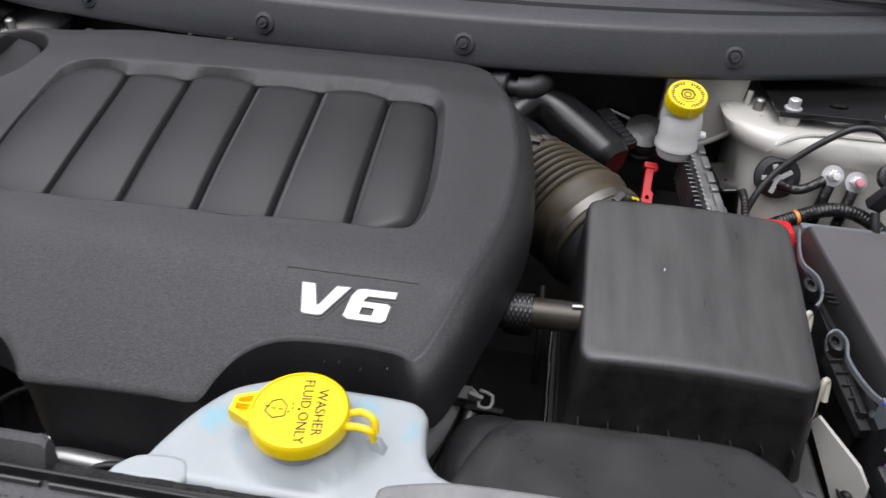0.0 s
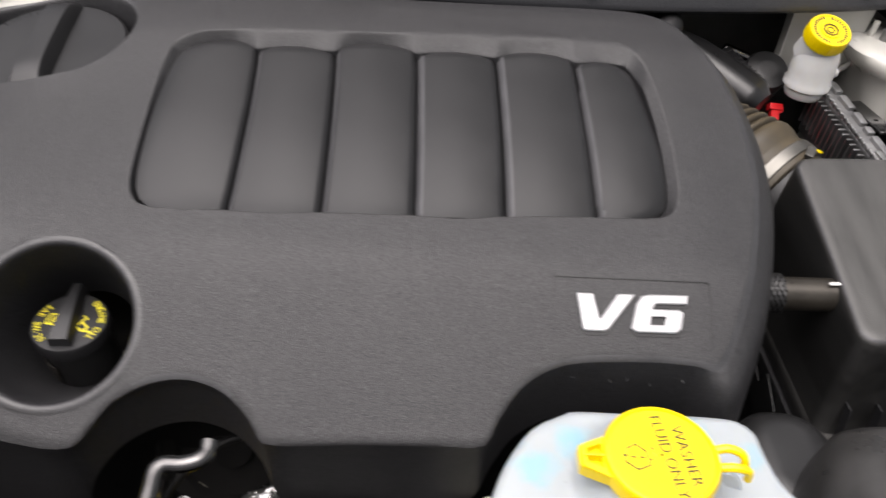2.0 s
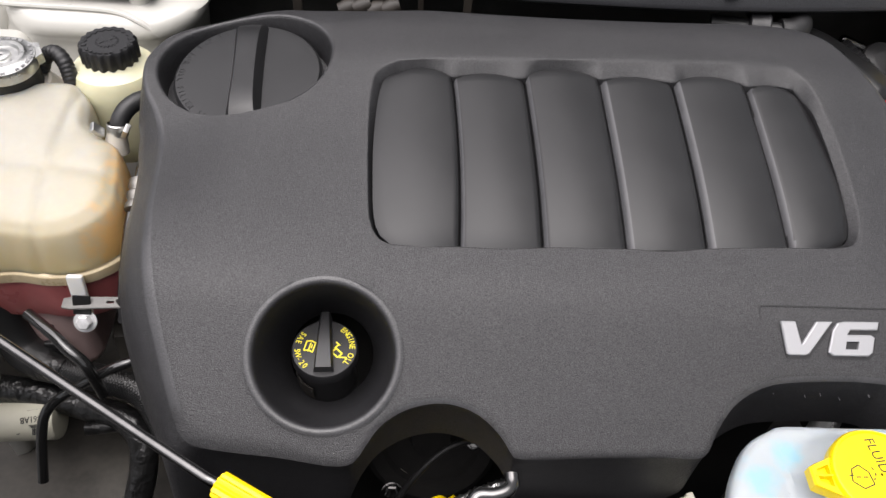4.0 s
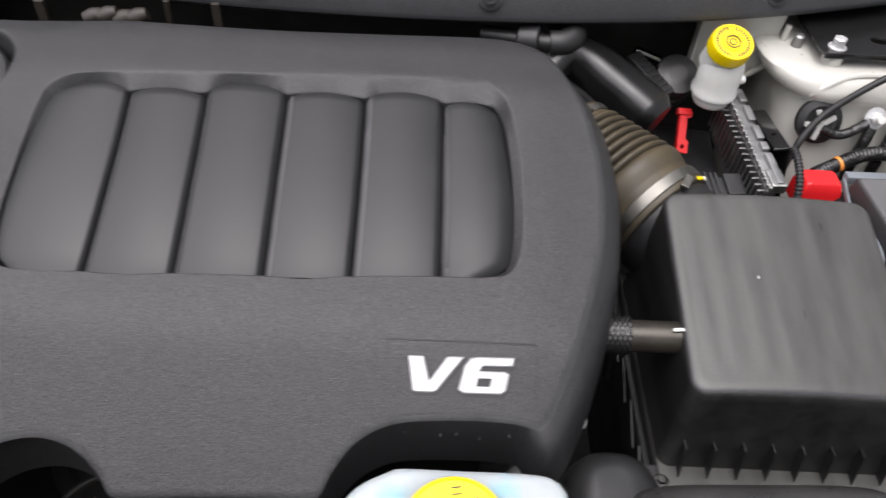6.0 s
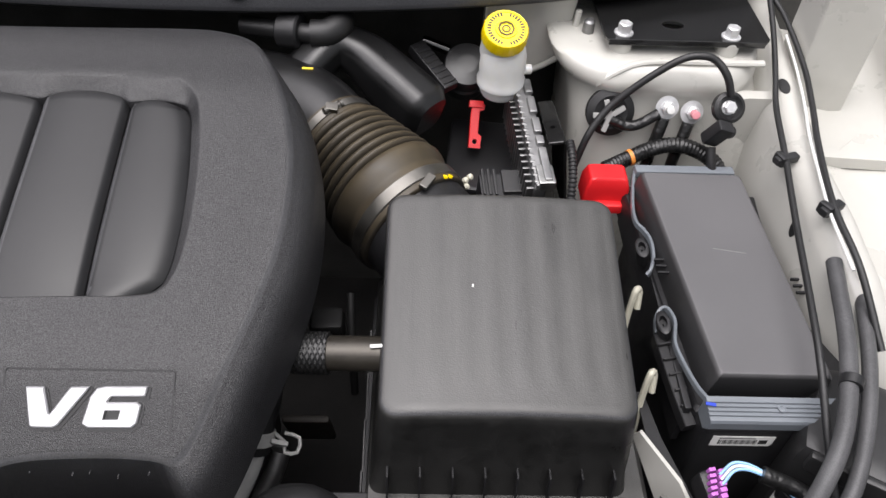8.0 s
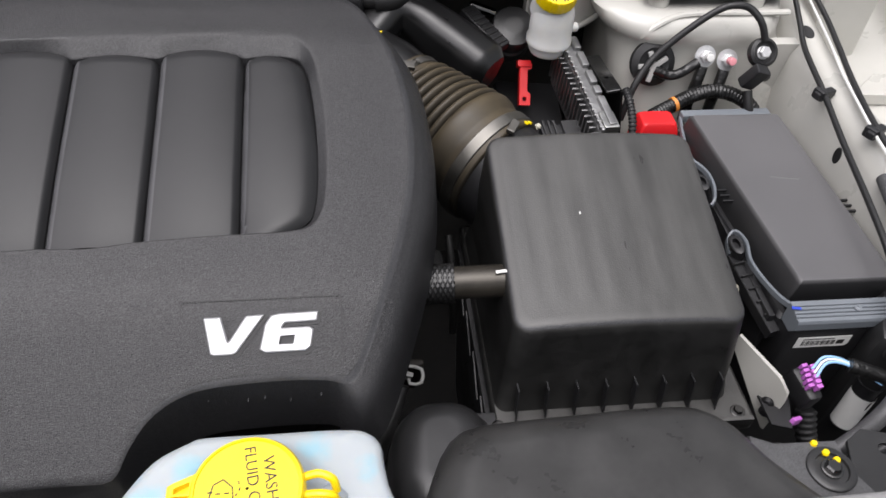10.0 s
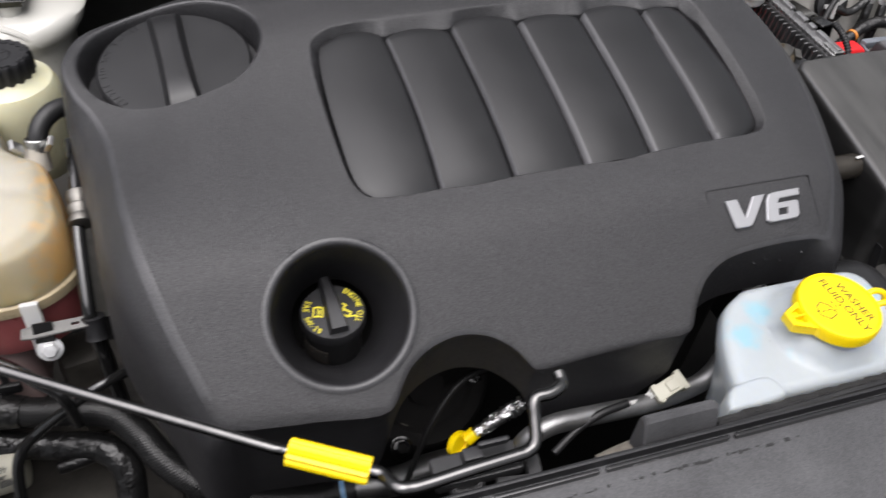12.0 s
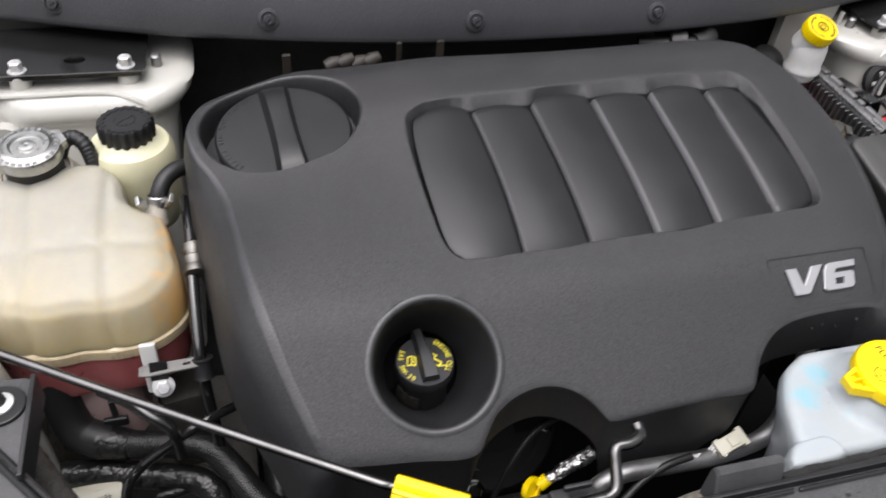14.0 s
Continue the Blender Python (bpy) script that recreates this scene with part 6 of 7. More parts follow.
part("conduit", tube([(0.488, 0.545, 0.845), (0.490, 0.530, 0.825), (0.500, 0.515, 0.805), (0.53, 0.50, 0.775)], 0.008, 12, ribs=0.0015, pitch=0.005), RUBBER, ladder)
part("violet_lock", box(0.012, 0.004, 0.008, place(0.458, 0.522, 0.862, 0, 20, 20), 0.001), PURPLE, ladder)

# ---- washer bottle ----
OFFSET = Vector((0, -0.001, 0.0005))
washer = thing("washer_bottle", (0.05, 0.43, 0.80), "milky washer fluid bottle with blue stains and a yellow cap", "washer bottle")


def wash_ring(k, z, tilt=0.0):
    pts = [(-0.010, 0.490), (-0.027, 0.481), (-0.037, 0.471), (-0.050, 0.450), (-0.0595, 0.426), (-0.0645, 0.410), (-0.066, 0.398), (-0.058, 0.391), (0.0, 0.389), (0.08, 0.389), (0.150, 0.391), (0.158, 0.410), (0.150, 0.424), (0.132, 0.431), (0.122, 0.444), (0.118, 0.464),
           (0.116, 0.480), (0.106, 0.490), (0.085, 0.493), (0.04, 0.493), (0.0, 0.493)]
    loop = grow(dense(pts, 0.006), k)
    return [(x, y, z + tilt * (y - 0.44)) for x, y in loop]


bm = loft([wash_ring(-0.026, 0.80), wash_ring(-0.020, 0.86), wash_ring(-0.012, 0.90), wash_ring(-0.004, 0.925, 0.0), wash_ring(-0.0005, 0.938, 0.01), wash_ring(-0.0012, 0.9460, 0.03), wash_ring(-0.003, 0.9500, 0.03), wash_ring(-0.007, 0.9520, 0.03)], (True, False))
sheet([(x, y) for x, y, z in wash_ring(-0.007, 0)], [], lambda x, y: 0.9520 + 0.03 * (y - 0.44) + 0.018 * step(0.046, 0.030, math.hypot(x - 0.0355, y - 0.4375)) * step(0.397, 0.412, y), 0.007, bm)
part("bottle", bm, WASHER, washer, "milky body with cyan fluid stains", sharp=50)
WASH_AT, WASH_AXIS = Vector((0.0355, 0.4345, 0.9865)), Vector((-0.02, -0.06, 1)).normalized()
part("filler_neck", lathe([(0.034, -0.034), (0.030, -0.026), (0.0285, -0.012)], WASH_AT, WASH_AXIS, 36), WASHER, washer)
low = [(-0.0815, 0.388), (-0.0800, 0.395), (-0.0730, 0.4040), (-0.0620, 0.4095), (-0.040, 0.411), (-0.030, 0.405), (-0.030, 0.388), (-0.075, 0.386)]
part("low_shoulder", loft([[(x, y, z) for x, y in grow(dense(low, 0.006), d)] for d, z in ((-0.004, 0.82), (-0.001, 0.90), (0.0, 0.942), (-0.0012, 0.9485), (-0.003, 0.9510), (-0.0055, 0.9515))]), WASHER, washer, sharp=60)
lid = part("cap", lathe([(0.0315, -0.013), (0.0335, -0.011), (0.0335, -0.003), (0.0318, 0.0), (0.0305, 0.0002), (0.0300, -0.0010), (0.001, -0.0010)], WASH_AT, WASH_AXIS, 64, cap=(True, False)), YELLOW, washer, "bright yellow hinged cap")
wm = facing(WASH_AT, WASH_AXIS)
ear = [(-0.026, 0.014), (-0.043, 0.008), (-0.0465, 0.006), (-0.0465, -0.007), (-0.043, -0.009), (-0.026, -0.016)]
pit = [(-0.0335, 0.0075), (-0.0425, 0.0040), (-0.0425, -0.0045), (-0.0335, -0.0085)]
part("thumb_tab", cut_plate(ear[::-1], [pit], 0.009, wm @ place(0, 0, -0.0115), edge=0.0012), YELLOW, lid)
part("tab_floor", cut_plate(grow(ear[::-1], -0.001), [], 0.003, wm @ place(0, 0, -0.0105)), YELLOW, lid)
part("tab_rib", box(0.012, 0.0014, 0.005, wm @ place(-0.038, -0.0005, -0.0065), 0.0003), YELLOW, lid)
for s in (1, -1):
    part("hinge_arm", tube([wm @ Vector((0.031, 0.0055 * s + 0.001, -0.006)), wm @ Vector((0.041, 0.0062 * s + 0.001, -0.004)), wm @ Vector((0.049, 0.005 * s - 0.001, -0.006)), wm @ Vector((0.051, 0.003 * s - 0.003, -0.014))], 0.0026, 8), YELLOW, lid)
bm = words("WASHER", 0.0098, wm @ place(0.0138, 0.000, -0.0008, 0, 0, -82), 0.00012, None, 1.0)
bm = words("FLUID ONLY", 0.0098, wm @ place(0.0035, -0.0005, -0.0008, 0, 0, -82), 0.00012, bm, 0.98)
part("wording", bm, INK, lid, "black printed words")
bm = None
for a, b in (((-0.0195, 0.0045), (-0.0215, -0.004)), ((-0.0215, -0.004), (-0.0150, -0.009)), ((-0.0150, -0.009), (-0.0075, -0.006)), ((-0.0075, -0.006), (-0.0085, 0.0025)), ((-0.0195, 0.0045), (-0.0140, 0.0075)), ((-0.0140, 0.0075), (-0.0085, 0.0025)),
             ((-0.0225, 0.0), (-0.0195, 0.0)), ((-0.0180, -0.001), (-0.0150, -0.001)), ((-0.0130, -0.001), (-0.0100, -0.001)), ((-0.0055, 0.006), (-0.0045, 0.004)), ((-0.0040, 0.002), (-0.0045, 0.0)), ((-0.0055, -0.0015), (-0.0065, -0.003))):
    d = Vector(b) - Vector(a)
    bm = box(d.length, 0.0008, 0.0003, wm @ place((a[0] + b[0]) / 2, (a[1] + b[1]) / 2 - 0.001, -0.0010, 0, 0, math.degrees(math.atan2(d.y, d.x))), 0, bm)
part("symbol", bm, INK, lid)
fin = [(-0.011, 0.0), (-0.010, 0.007), (-0.005, 0.0125), (0.003, 0.0135), (0.009, 0.009), (0.012, 0.0)]
part("hinge_fin", cut_plate(fin, [], 0.006, Matrix.Translation((0.0830, 0.4420, 0.9450)) @ Matrix.Rotation(radians(-18), 4, "Z") @ Matrix.Rotation(radians(62), 4, "X"), edge=0.0015), WASHER, washer, "milky moulded fin")

# ---- snorkel and elbow in front of the airbox ----
snork = thing("air_inlet_duct", (0.29, 0.45, 0.85), "dusty black plastic air inlet duct", "air duct")
rings = []
for k, dz, tilt in ((0.004, 0.83, 0.0), (0.0, 0.925, 0.0), (-0.002, 0.945, 0.0), (-0.007, 0.957, -0.02), (-0.014, 0.9655, -0.04), (-0.022, 0.9705, -0.06), (-0.032, 0.9720, -0.07)):
    loop = [(0.112, 0.345), (0.128, 0.395), (0.136, 0.425), (0.146, 0.455), (0.160, 0.480), (0.182, 0.490), (0.25, 0.494), (0.31, 0.496), (0.340, 0.492), (0.362, 0.475), (0.376, 0.450), (0.395, 0.425), (0.42, 0.395), (0.44, 0.345), (0.30, 0.335)]
    rings.append([(x, y, dz + tilt * (y - 0.46)) for x, y in grow(dense(loop, 0.012), k)])
bm = loft(rings)
SKIN = BVHTree.FromBMesh(bm)
part("hood", bm, HOOD, snork, sharp=60)
bm = None
rng = random.Random(21)
for k in range(70):
    x, y = rng.choice((rng.uniform(0.19, 0.32), rng.gauss(0.275, 0.014))), rng.gauss(0.478, 0.006)
    at, up = SKIN.ray_cast(Vector((x, y, 1.2)), Vector((0, 0, -1)))[:2]
    if at:
        bm = lathe([(rng.uniform(0.0003, 0.0008), -0.0001), (0.0002, 0.0003)], at, up if up.z > 0 else -up, 6, cap=(False, True), bm=bm)
tagged(part("dust_fleck", bm, GREY_CLIP, snork, "pale flecks of dried water"), kind="stuff")
mouth = [(0.105, 0.389), (0.135, 0.3975), (0.161, 0.400), (0.215, 0.4015), (0.29, 0.403), (0.40, 0.405), (0.52, 0.407), (0.56, 0.39), (0.56, 0.20), (0.30, 0.17), (0.14, 0.20), (0.10, 0.30), (0.10, 0.385)]
rings = []
for k, dz in ((0.0, 0.955), (0.0, 0.9800), (-0.0008, 0.9822), (-0.0025, 0.9838), (-0.0050, 0.9843)):
    rings.append([(x, y, dz + 0.02 * (0.41 - y)) for x, y in grow(dense(mouth, 0.012), k)])
part("mouth", loft(rings), MOUTH, snork, sharp=50)
pin = part("push_pin", lathe([(0.011, 0), (0.011, 0.003), (0.009, 0.0055), (0.001, 0.006)], (0.2490, 0.3890, 0.9850), (0, 0, 1), 24, cap=(False, True)), PANEL, snork)
elbow = thing("resonator_elbow", (0.15, 0.50, 0.80), "dusty black resonator elbow beside the airbox", "air duct")
part("elbow", loft([[(x, y, z) for x, y in round_rect(a, b, c, d, r, 6)] for a, b, c, d, r, z in ((0.120, 0.212, 0.43, 0.545, 0.035, 0.78), (0.122, 0.209, 0.435, 0.546, 0.034, 0.862), (0.125, 0.205, 0.440, 0.545, 0.032, 0.884), (0.131, 0.197, 0.450, 0.541, 0.028, 0.898), (0.140, 0.186, 0.462, 0.534, 0.020, 0.905), (0.150, 0.174, 0.475, 0.522, 0.010, 0.907))]), SATIN, elbow, sharp=60)
part("joint_band", lathe([(0.028, -0.008), (0.0335, -0.007), (0.0350, -0.004), (0.0350, 0.004), (0.0335, 0.007), (0.028, 0.008)], (0.198, 0.476, 0.868), (1, -0.15, 0.1), 32), BLACK, elbow)

# ---- front panel ----
panel = thing("radiator_shield", (-0.2, 0.30, 0.93), "black plastic radiator shield panel along the front", "trim panel")
out = [(-0.62, 0.12), (0.60, 0.12), (0.60, 0.376), (0.13, 0.376), (-0.06, 0.3715), (-0.42, 0.3690), (-0.60, 0.385), (-0.64, 0.43)]
part("top", cut_plate(out, [], 0.006, place(0, 0, 0.957), edge=0.0015), PANEL, panel)
part("edge_rail", band([(-0.47, 0.3685, 0.9660), (-0.30, 0.3690, 0.9660), (-0.10, 0.3700, 0.9660), (0.02, 0.3730, 0.9660), (0.16, 0.3740, 0.9660)], 0.0045, 0.006), SATIN, panel)
for x0, x1 in ((-0.435, -0.285), (-0.280, -0.205), (-0.200, -0.105), (-0.100, 0.06), (0.065, 0.150)):
    part("inner_rail", box(x1 - x0, 0.0032, 0.006, place((x0 + x1) / 2, 0.3618, 0.9612), 0.0010), GLOSS, panel)
part("edge_lip", box(0.62, 0.003, 0.03, place(-0.165, 0.3672, 0.941), 0.001), BLACK, panel)
prof = [(0.3715, 0.955), (0.3715, 0.9635), (0.3780, 0.9815), (0.3810, 0.9845), (0.3840, 0.9835), (0.3855, 0.9800), (0.3855, 0.950)]
part("raised_block", loft([[(x, y + d, z - e) for y, z in prof] for x, d, e in ((-0.1660, 0.0, 0.004), (-0.1645, 0.0, 0.001), (-0.1120, 0.0, 0.001), (-0.1085, -0.001, 0.003))]), PANEL, panel, "dusty raised block on the edge", 25)
rng = random.Random(17)
bm = None
for k in range(40):
    x, w = rng.uniform(-0.42, 0.05), rng.uniform(0.002, 0.014)
    bm = box(w, rng.uniform(0.0003, 0.0007), 0.0003, place(x, rng.choice((0.3632, 0.3605, 0.3705)), rng.choice((0.9642, 0.9643)), 0, 0, rng.uniform(-1, 1)), 0, bm)
tagged(part("chip", bm, MOUTH, panel, "pale chips along the rails"), kind="stuff")
rng = random.Random(9)
bm = None
for k in range(46):
    x = -0.27 + 0.0048 * k
    if rng.random() < 0.25:
        continue
    bm = box(rng.uniform(0.0015, 0.006), rng.uniform(0.0006, 0.0030), 0.0004, place(x, 0.3500 + 0.0015 * rng.random(), 0.963), 0, bm)
tagged(part("worn_marks", bm, INK, panel, "smudged black marks along the panel"), kind="stuff")
foam = thing("foam_strip", (-0.03, 0.377, 0.95), "ragged black foam strip between the panel and the washer bottle", "foam strip")
rng = random.Random(4)
rings = []
for k in range(41):
    x = -0.105 + 0.0042 * k
    y = 0.3715 + 0.000045 * k
    t = 0.0016 * rng.uniform(-1, 1)
    rings.append([(x, y - 0.002, 0.940), (x, y - 0.001, 0.9620 + 0.4 * t), (x, y + 0.003, 0.9655 + t), (x, y + 0.0075 + t, 0.9640 - t), (x, y + 0.0080, 0.940)])
part("strip", loft(rings), surface("black_foam", (0.010, 0.010, 0.010), 0.8, grain=1.0, grain_size=0.002, vary=0.4, vary_size=0.01), foam)
lamp = thing("lamp_top_panel", (-0.70, 0.50, 0.93), "dusty grey-black headlamp top moulding", "trim panel")
edge_line = [(-0.600, 0.42), (-0.613, 0.439), (-0.662, 0.498), (-0.695, 0.539), (-0.723, 0.581), (-0.80, 0.66), (-0.84, 0.62), (-0.84, 0.30), (-0.60, 0.30)]
slot1 = [(-0.745, 0.520), (-0.722, 0.535), (-0.718, 0.531), (-0.742, 0.512)]
slot2 = [(-0.750, 0.495), (-0.712, 0.512), (-0.716, 0.505), (-0.748, 0.485)]
part("top", cut_plate(edge_line, [slot1, slot2], 0.005, place(0, 0, 0.945), edge=0.001), PANEL, lamp)
for dx in (0.0, 0.007):
    part("edge_fin", tube([(-0.603 + dx, 0.428, 0.951), (-0.613 + dx, 0.439, 0.952), (-0.662 + dx, 0.498, 0.953), (-0.695 + dx, 0.539, 0.953), (-0.723 + dx, 0.581, 0.953), (-0.76 + dx, 0.62, 0.953)], 0.0028, 8, flat=1.8), SATIN, lamp)
stand = thing("bonnet_stop", (-0.68, 0.57, 0.94), "black screw-in bonnet stop with a white washer", "bonnet stop")
part("stand", cut_plate([(-0.655, 0.585), (-0.665, 0.592), (-0.703, 0.594), (-0.709, 0.588), (-0.704, 0.553), (-0.662, 0.500), (-0.657, 0.503)], [], 0.010, place(0, 0, 0.945), edge=0.002), PANEL, stand)
part("web", box(0.004, 0.094, 0.03, place(-0.6565, 0.540, 0.934, 0, 0, 1), 0.001), SATIN, stand)
part("web", box(0.004, 0.030, 0.022, place(-0.7055, 0.575, 0.940, 0, 0, -8), 0.001), SATIN, stand)
part("washer", lathe([(0.019, 0), (0.019, 0.003), (0.0175, 0.004)], (-0.680, 0.564, 0.955), (0, 0, 1), 28), BLACK, stand)
part("white_washer", lathe([(0.0108, 0.003), (0.0108, 0.0055), (0.006, 0.006)], (-0.680, 0.564, 0.955), (0, 0, 1), 28), LABEL, stand, "white nylon washer")
pr = []
for k in range(8):
    pr += [(0.0060, 0.004 + 0.0028 * k), (0.0070, 0.0054 + 0.0028 * k)]
part("screw", lathe(pr + [(0.0060, 0.027), (0.0060, 0.029), (0.0080, 0.0295), (0.0080, 0.036), (0.0065, 0.038)], (-0.680, 0.564, 0.955), (-0.25, 0.2, 1), 20), RUBBER, stand)
part("push_clip", lathe([(0.009, 0), (0.009, 0.004), (0.005, 0.008)], (-0.716, 0.582, 0.952), (0, 0, 1), 12), BLACK, stand)

# ---- bonnet prop rod ----
OFFSET = Vector((-0.0055, -0.002, 0.002))
rod = thing("bonnet_prop_rod", (-0.35, 0.40, 0.96), "dark steel bonnet prop rod with a yellow grip", "prop rod")
GL, GR = Vector((-0.394, 0.4245, 0.9715)), Vector((-0.346, 0.4000, 0.9665))
gw = (GR - GL).normalized()
part("rod", tube([(-0.678, 0.590, 0.996), (-0.5515, 0.516, 0.983), GL - 0.02 * gw, GL, GR, GR + 0.006 * gw], 0.0036, 14), DARK_STEEL, rod)
part("rod_end", tube([GR - 0.004 * gw, GR + 0.008 * gw, (-0.3325, 0.3830, 0.970), (-0.3235, 0.3805, 0.970), (-0.312, 0.3805, 0.970), (-0.286, 0.3820, 0.971), (-0.253, 0.3835, 0.972), (-0.2440, 0.3842, 0.9725), (-0.2375, 0.3880, 0.975), (-0.2345, 0.4000, 0.983), (-0.2330, 0.4080, 0.989), (-0.2290, 0.4115, 0.991), (-0.2200, 0.4115, 0.9915), (-0.2120, 0.4140, 0.992), (-0.2085, 0.4190, 0.992), (-0.2085, 0.4250, 0.993)], 0.0046, 14), DARK_STEEL, rod)
prof = [(0.0085, 0), (0.0092, 0.001), (0.0092, (GR - GL).length - 0.001), (0.0085, (GR - GL).length)]
part("grip", lathe(prof, GL, gw, 72, 12, 0.0014), YELLOW, rod, "fluted yellow plastic grip")
holder = thing("rod_clip", (-0.28, 0.385, 0.94), "black plastic clip holding the prop rod", "clip")
part("base", box(0.060, 0.022, 0.010, place(-0.277, 0.389, 0.955), 0.002), SATIN, holder)
part("jaw", box(0.014, 0.010, 0.012, place(-0.279, 0.393, 0.960), 0.002), BLACK, holder)
part("socket", lathe([(0.0120, -0.006), (0.0125, 0.0), (0.0105, 0.002), (0.0080, 0.002), (0.0075, -0.002), (0.001, -0.002)], (-0.286, 0.3815, 0.957), (0, -0.1, 1), 24, cap=(True, False)), SATIN, holder)
part("foot", cut_plate([(-0.022, -0.010), (0.010, -0.012), (0.014, 0.012), (0.004, 0.014), (0.002, -0.002), (-0.020, 0.0)], [], 0.006, place(-0.247, 0.377, 0.955), edge=0.001), SATIN, holder)
part("jaw_arm", box(0.022, 0.004, 0.006, place(-0.264, 0.396, 0.970), 0.0015), BLACK, holder)

# ---- under and beside the cover: dipstick, hoses, looms ----
OFFSET = Vector((-0.003, -0.001, 0))
dip = thing("transmission_dipstick", (-0.25, 0.48, 0.80), "yellow dipstick loop on a foil-wrapped tube", "dipstick")
DP, DE = Vector((-0.245, 0.481, 0.828)), Vector((-0.186, 0.4915, 0.8505))
RING = facing(DP + Vector((-0.004, -0.002, 0.001)), (0.55, -0.75, 0.40))
part("loop", lathe([(0.0085, -0.003), (0.0125, -0.003), (0.0130, 0.0), (0.0125, 0.003), (0.0085, 0.003), (0.0078, 0.0), (0.0085, -0.003)], RING.translation, (0.55, -0.75, 0.40), 28, cap=(False, False), wide=(1, 0.85)), YELLOW, dip)
part("loop_web", lathe([(0.0085, -0.0008), (0.0085, 0.0008)], RING.translation, (0.55, -0.75, 0.40), 20, wide=(1, 0.85)), YELLOW, dip)
part("collar", tube([DP + Vector((0.004, 0, 0.0)), DP + Vector((0.012, 0.002, 0.006))], 0.0062, 14), YELLOW, dip)
rng = random.Random(31)
bm = tube([DP + Vector((0.010, 0.002, 0.004)), DP.lerp(DE, 0.40) + Vector((0, 0, -0.002)), DP.lerp(DE, 0.48) + Vector((0.001, 0, 0.002)), DE], (0.0046, 0.0072), 14, ribs=0.0006, pitch=0.006)
for v in bm.verts:
    v.co += 0.0009 * Vector((rng.uniform(-1, 1), rng.uniform(-1, 1), rng.uniform(-1, 1)))
part("foil_tube", bm, FOIL, dip, "crumpled silver foil wrap", 25)
chain = thing("coolant_pipe", (-0.15, 0.44, 0.85), "grey metal coolant pipe with a natural nylon plug", "coolant pipe")
part("pipe", tube([(-0.2030, 0.4550, 0.8310), (-0.2010, 0.4550, 0.8450), (-0.1920, 0.4560, 0.8570), (-0.1710, 0.4580, 0.8630), (-0.1270, 0.4600, 0.8580), (-0.0740, 0.4630, 0.8510), (-0.0210, 0.4690, 0.8540), (-0.0010, 0.4750, 0.8770), (0.0090, 0.4820, 0.9020)], 0.0088, 18), ALU, chain)
PLUG = Vector((-0.0600, 0.4660, 0.8620))
pm = place(*PLUG, 14, -14, 12)
part("plug", box(0.028, 0.015, 0.013, pm @ place(0, 0, -0.006), 0.0015), NATURAL, chain, "natural nylon wiring plug")
part("plug_lock", box(0.010, 0.010, 0.004, pm @ place(0.004, 0, 0.005), 0.0012), NATURAL, chain)
part("plug_ear", box(0.006, 0.019, 0.010, pm @ place(0.0155, 0, -0.004), 0.0012), NATURAL, chain)
part("plug_ear", box(0.005, 0.018, 0.009, pm @ place(-0.0100, 0, -0.003), 0.0012), NATURAL, chain)
for k in range(3):
    part("wire", tube([PLUG + Vector((-0.014, 0.003 * k - 0.003, 0)), (-0.0830, 0.4610 + 0.002 * k, 0.8560 + 0.001 * k), (-0.1030, 0.4600, 0.8650)], 0.0011, 6), LABEL, chain)
part("loom", tube([(-0.1030, 0.4600, 0.8650), (-0.1330, 0.4550, 0.8660), (-0.1560, 0.4500, 0.8560), (-0.1780, 0.4400, 0.8470)], 0.0036, 10), RUBBER, chain)
wrap = thing("cloth_wrapped_hose", (-0.111, 0.405, 0.877), "greyish brown cloth-wrapped hose behind the front panel", "hose")
part("hose", tube([(-0.1000, 0.4000, 0.9060), (-0.1110, 0.4050, 0.8890), (-0.1290, 0.4100, 0.8740), (-0.1530, 0.4100, 0.8640)], 0.0105, 16), surface("grey_brown_cloth", (0.16, 0.145, 0.12), 0.85, grain=0.9, grain_size=0.0015, vary=0.35, vary_size=0.01), wrap)
OFFSET = Vector((-0.003, 0.010, -0.024))
filler = thing("filler_pipe", (0.11, 0.55, 0.80), "bare metal pipes with spring hose clips between cover and airbox", "pipe")
part("pipe", tube([(0.123, 0.580, 0.880), (0.119, 0.572, 0.868), (0.109, 0.556, 0.850), (0.097, 0.543, 0.836), (0.085, 0.530, 0.815), (0.078, 0.52, 0.76)], 0.0090, 18), PIPE, filler)
part("pipe", tube([(0.141, 0.590, 0.862), (0.134, 0.574, 0.846), (0.122, 0.556, 0.822), (0.112, 0.545, 0.77)], 0.0085, 16), TUBE_METAL, filler)
part("hose", tube([(0.123, 0.580, 0.880), (0.127, 0.595, 0.900), (0.130, 0.62, 0.915), (0.10, 0.65, 0.92)], 0.013, 16), RUBBER, filler)
part("clip", lathe([(0.0138, -0.006), (0.0148, -0.005), (0.0148, 0.005), (0.0138, 0.006)], (0.125, 0.587, 0.890), (0.1, 0.6, 0.7), 20), GREY_CLIP, filler)
part("clip_ear", box(0.014, 0.004, 0.012, place(0.141, 0.583, 0.884, 20, 20), 0.001), GREY_CLIP, filler)
loop = [(0.128, 0.596, 0.893), (0.136, 0.590, 0.893), (0.147, 0.583, 0.889), (0.148, 0.576, 0.884), (0.158, 0.576, 0.884), (0.159, 0.587, 0.888), (0.147, 0.590, 0.890)]
part("clip_ear", tube(loop, 0.0016, 8, 2), GREY_CLIP, filler)
OFFSET = Vector((0, 0, 0))
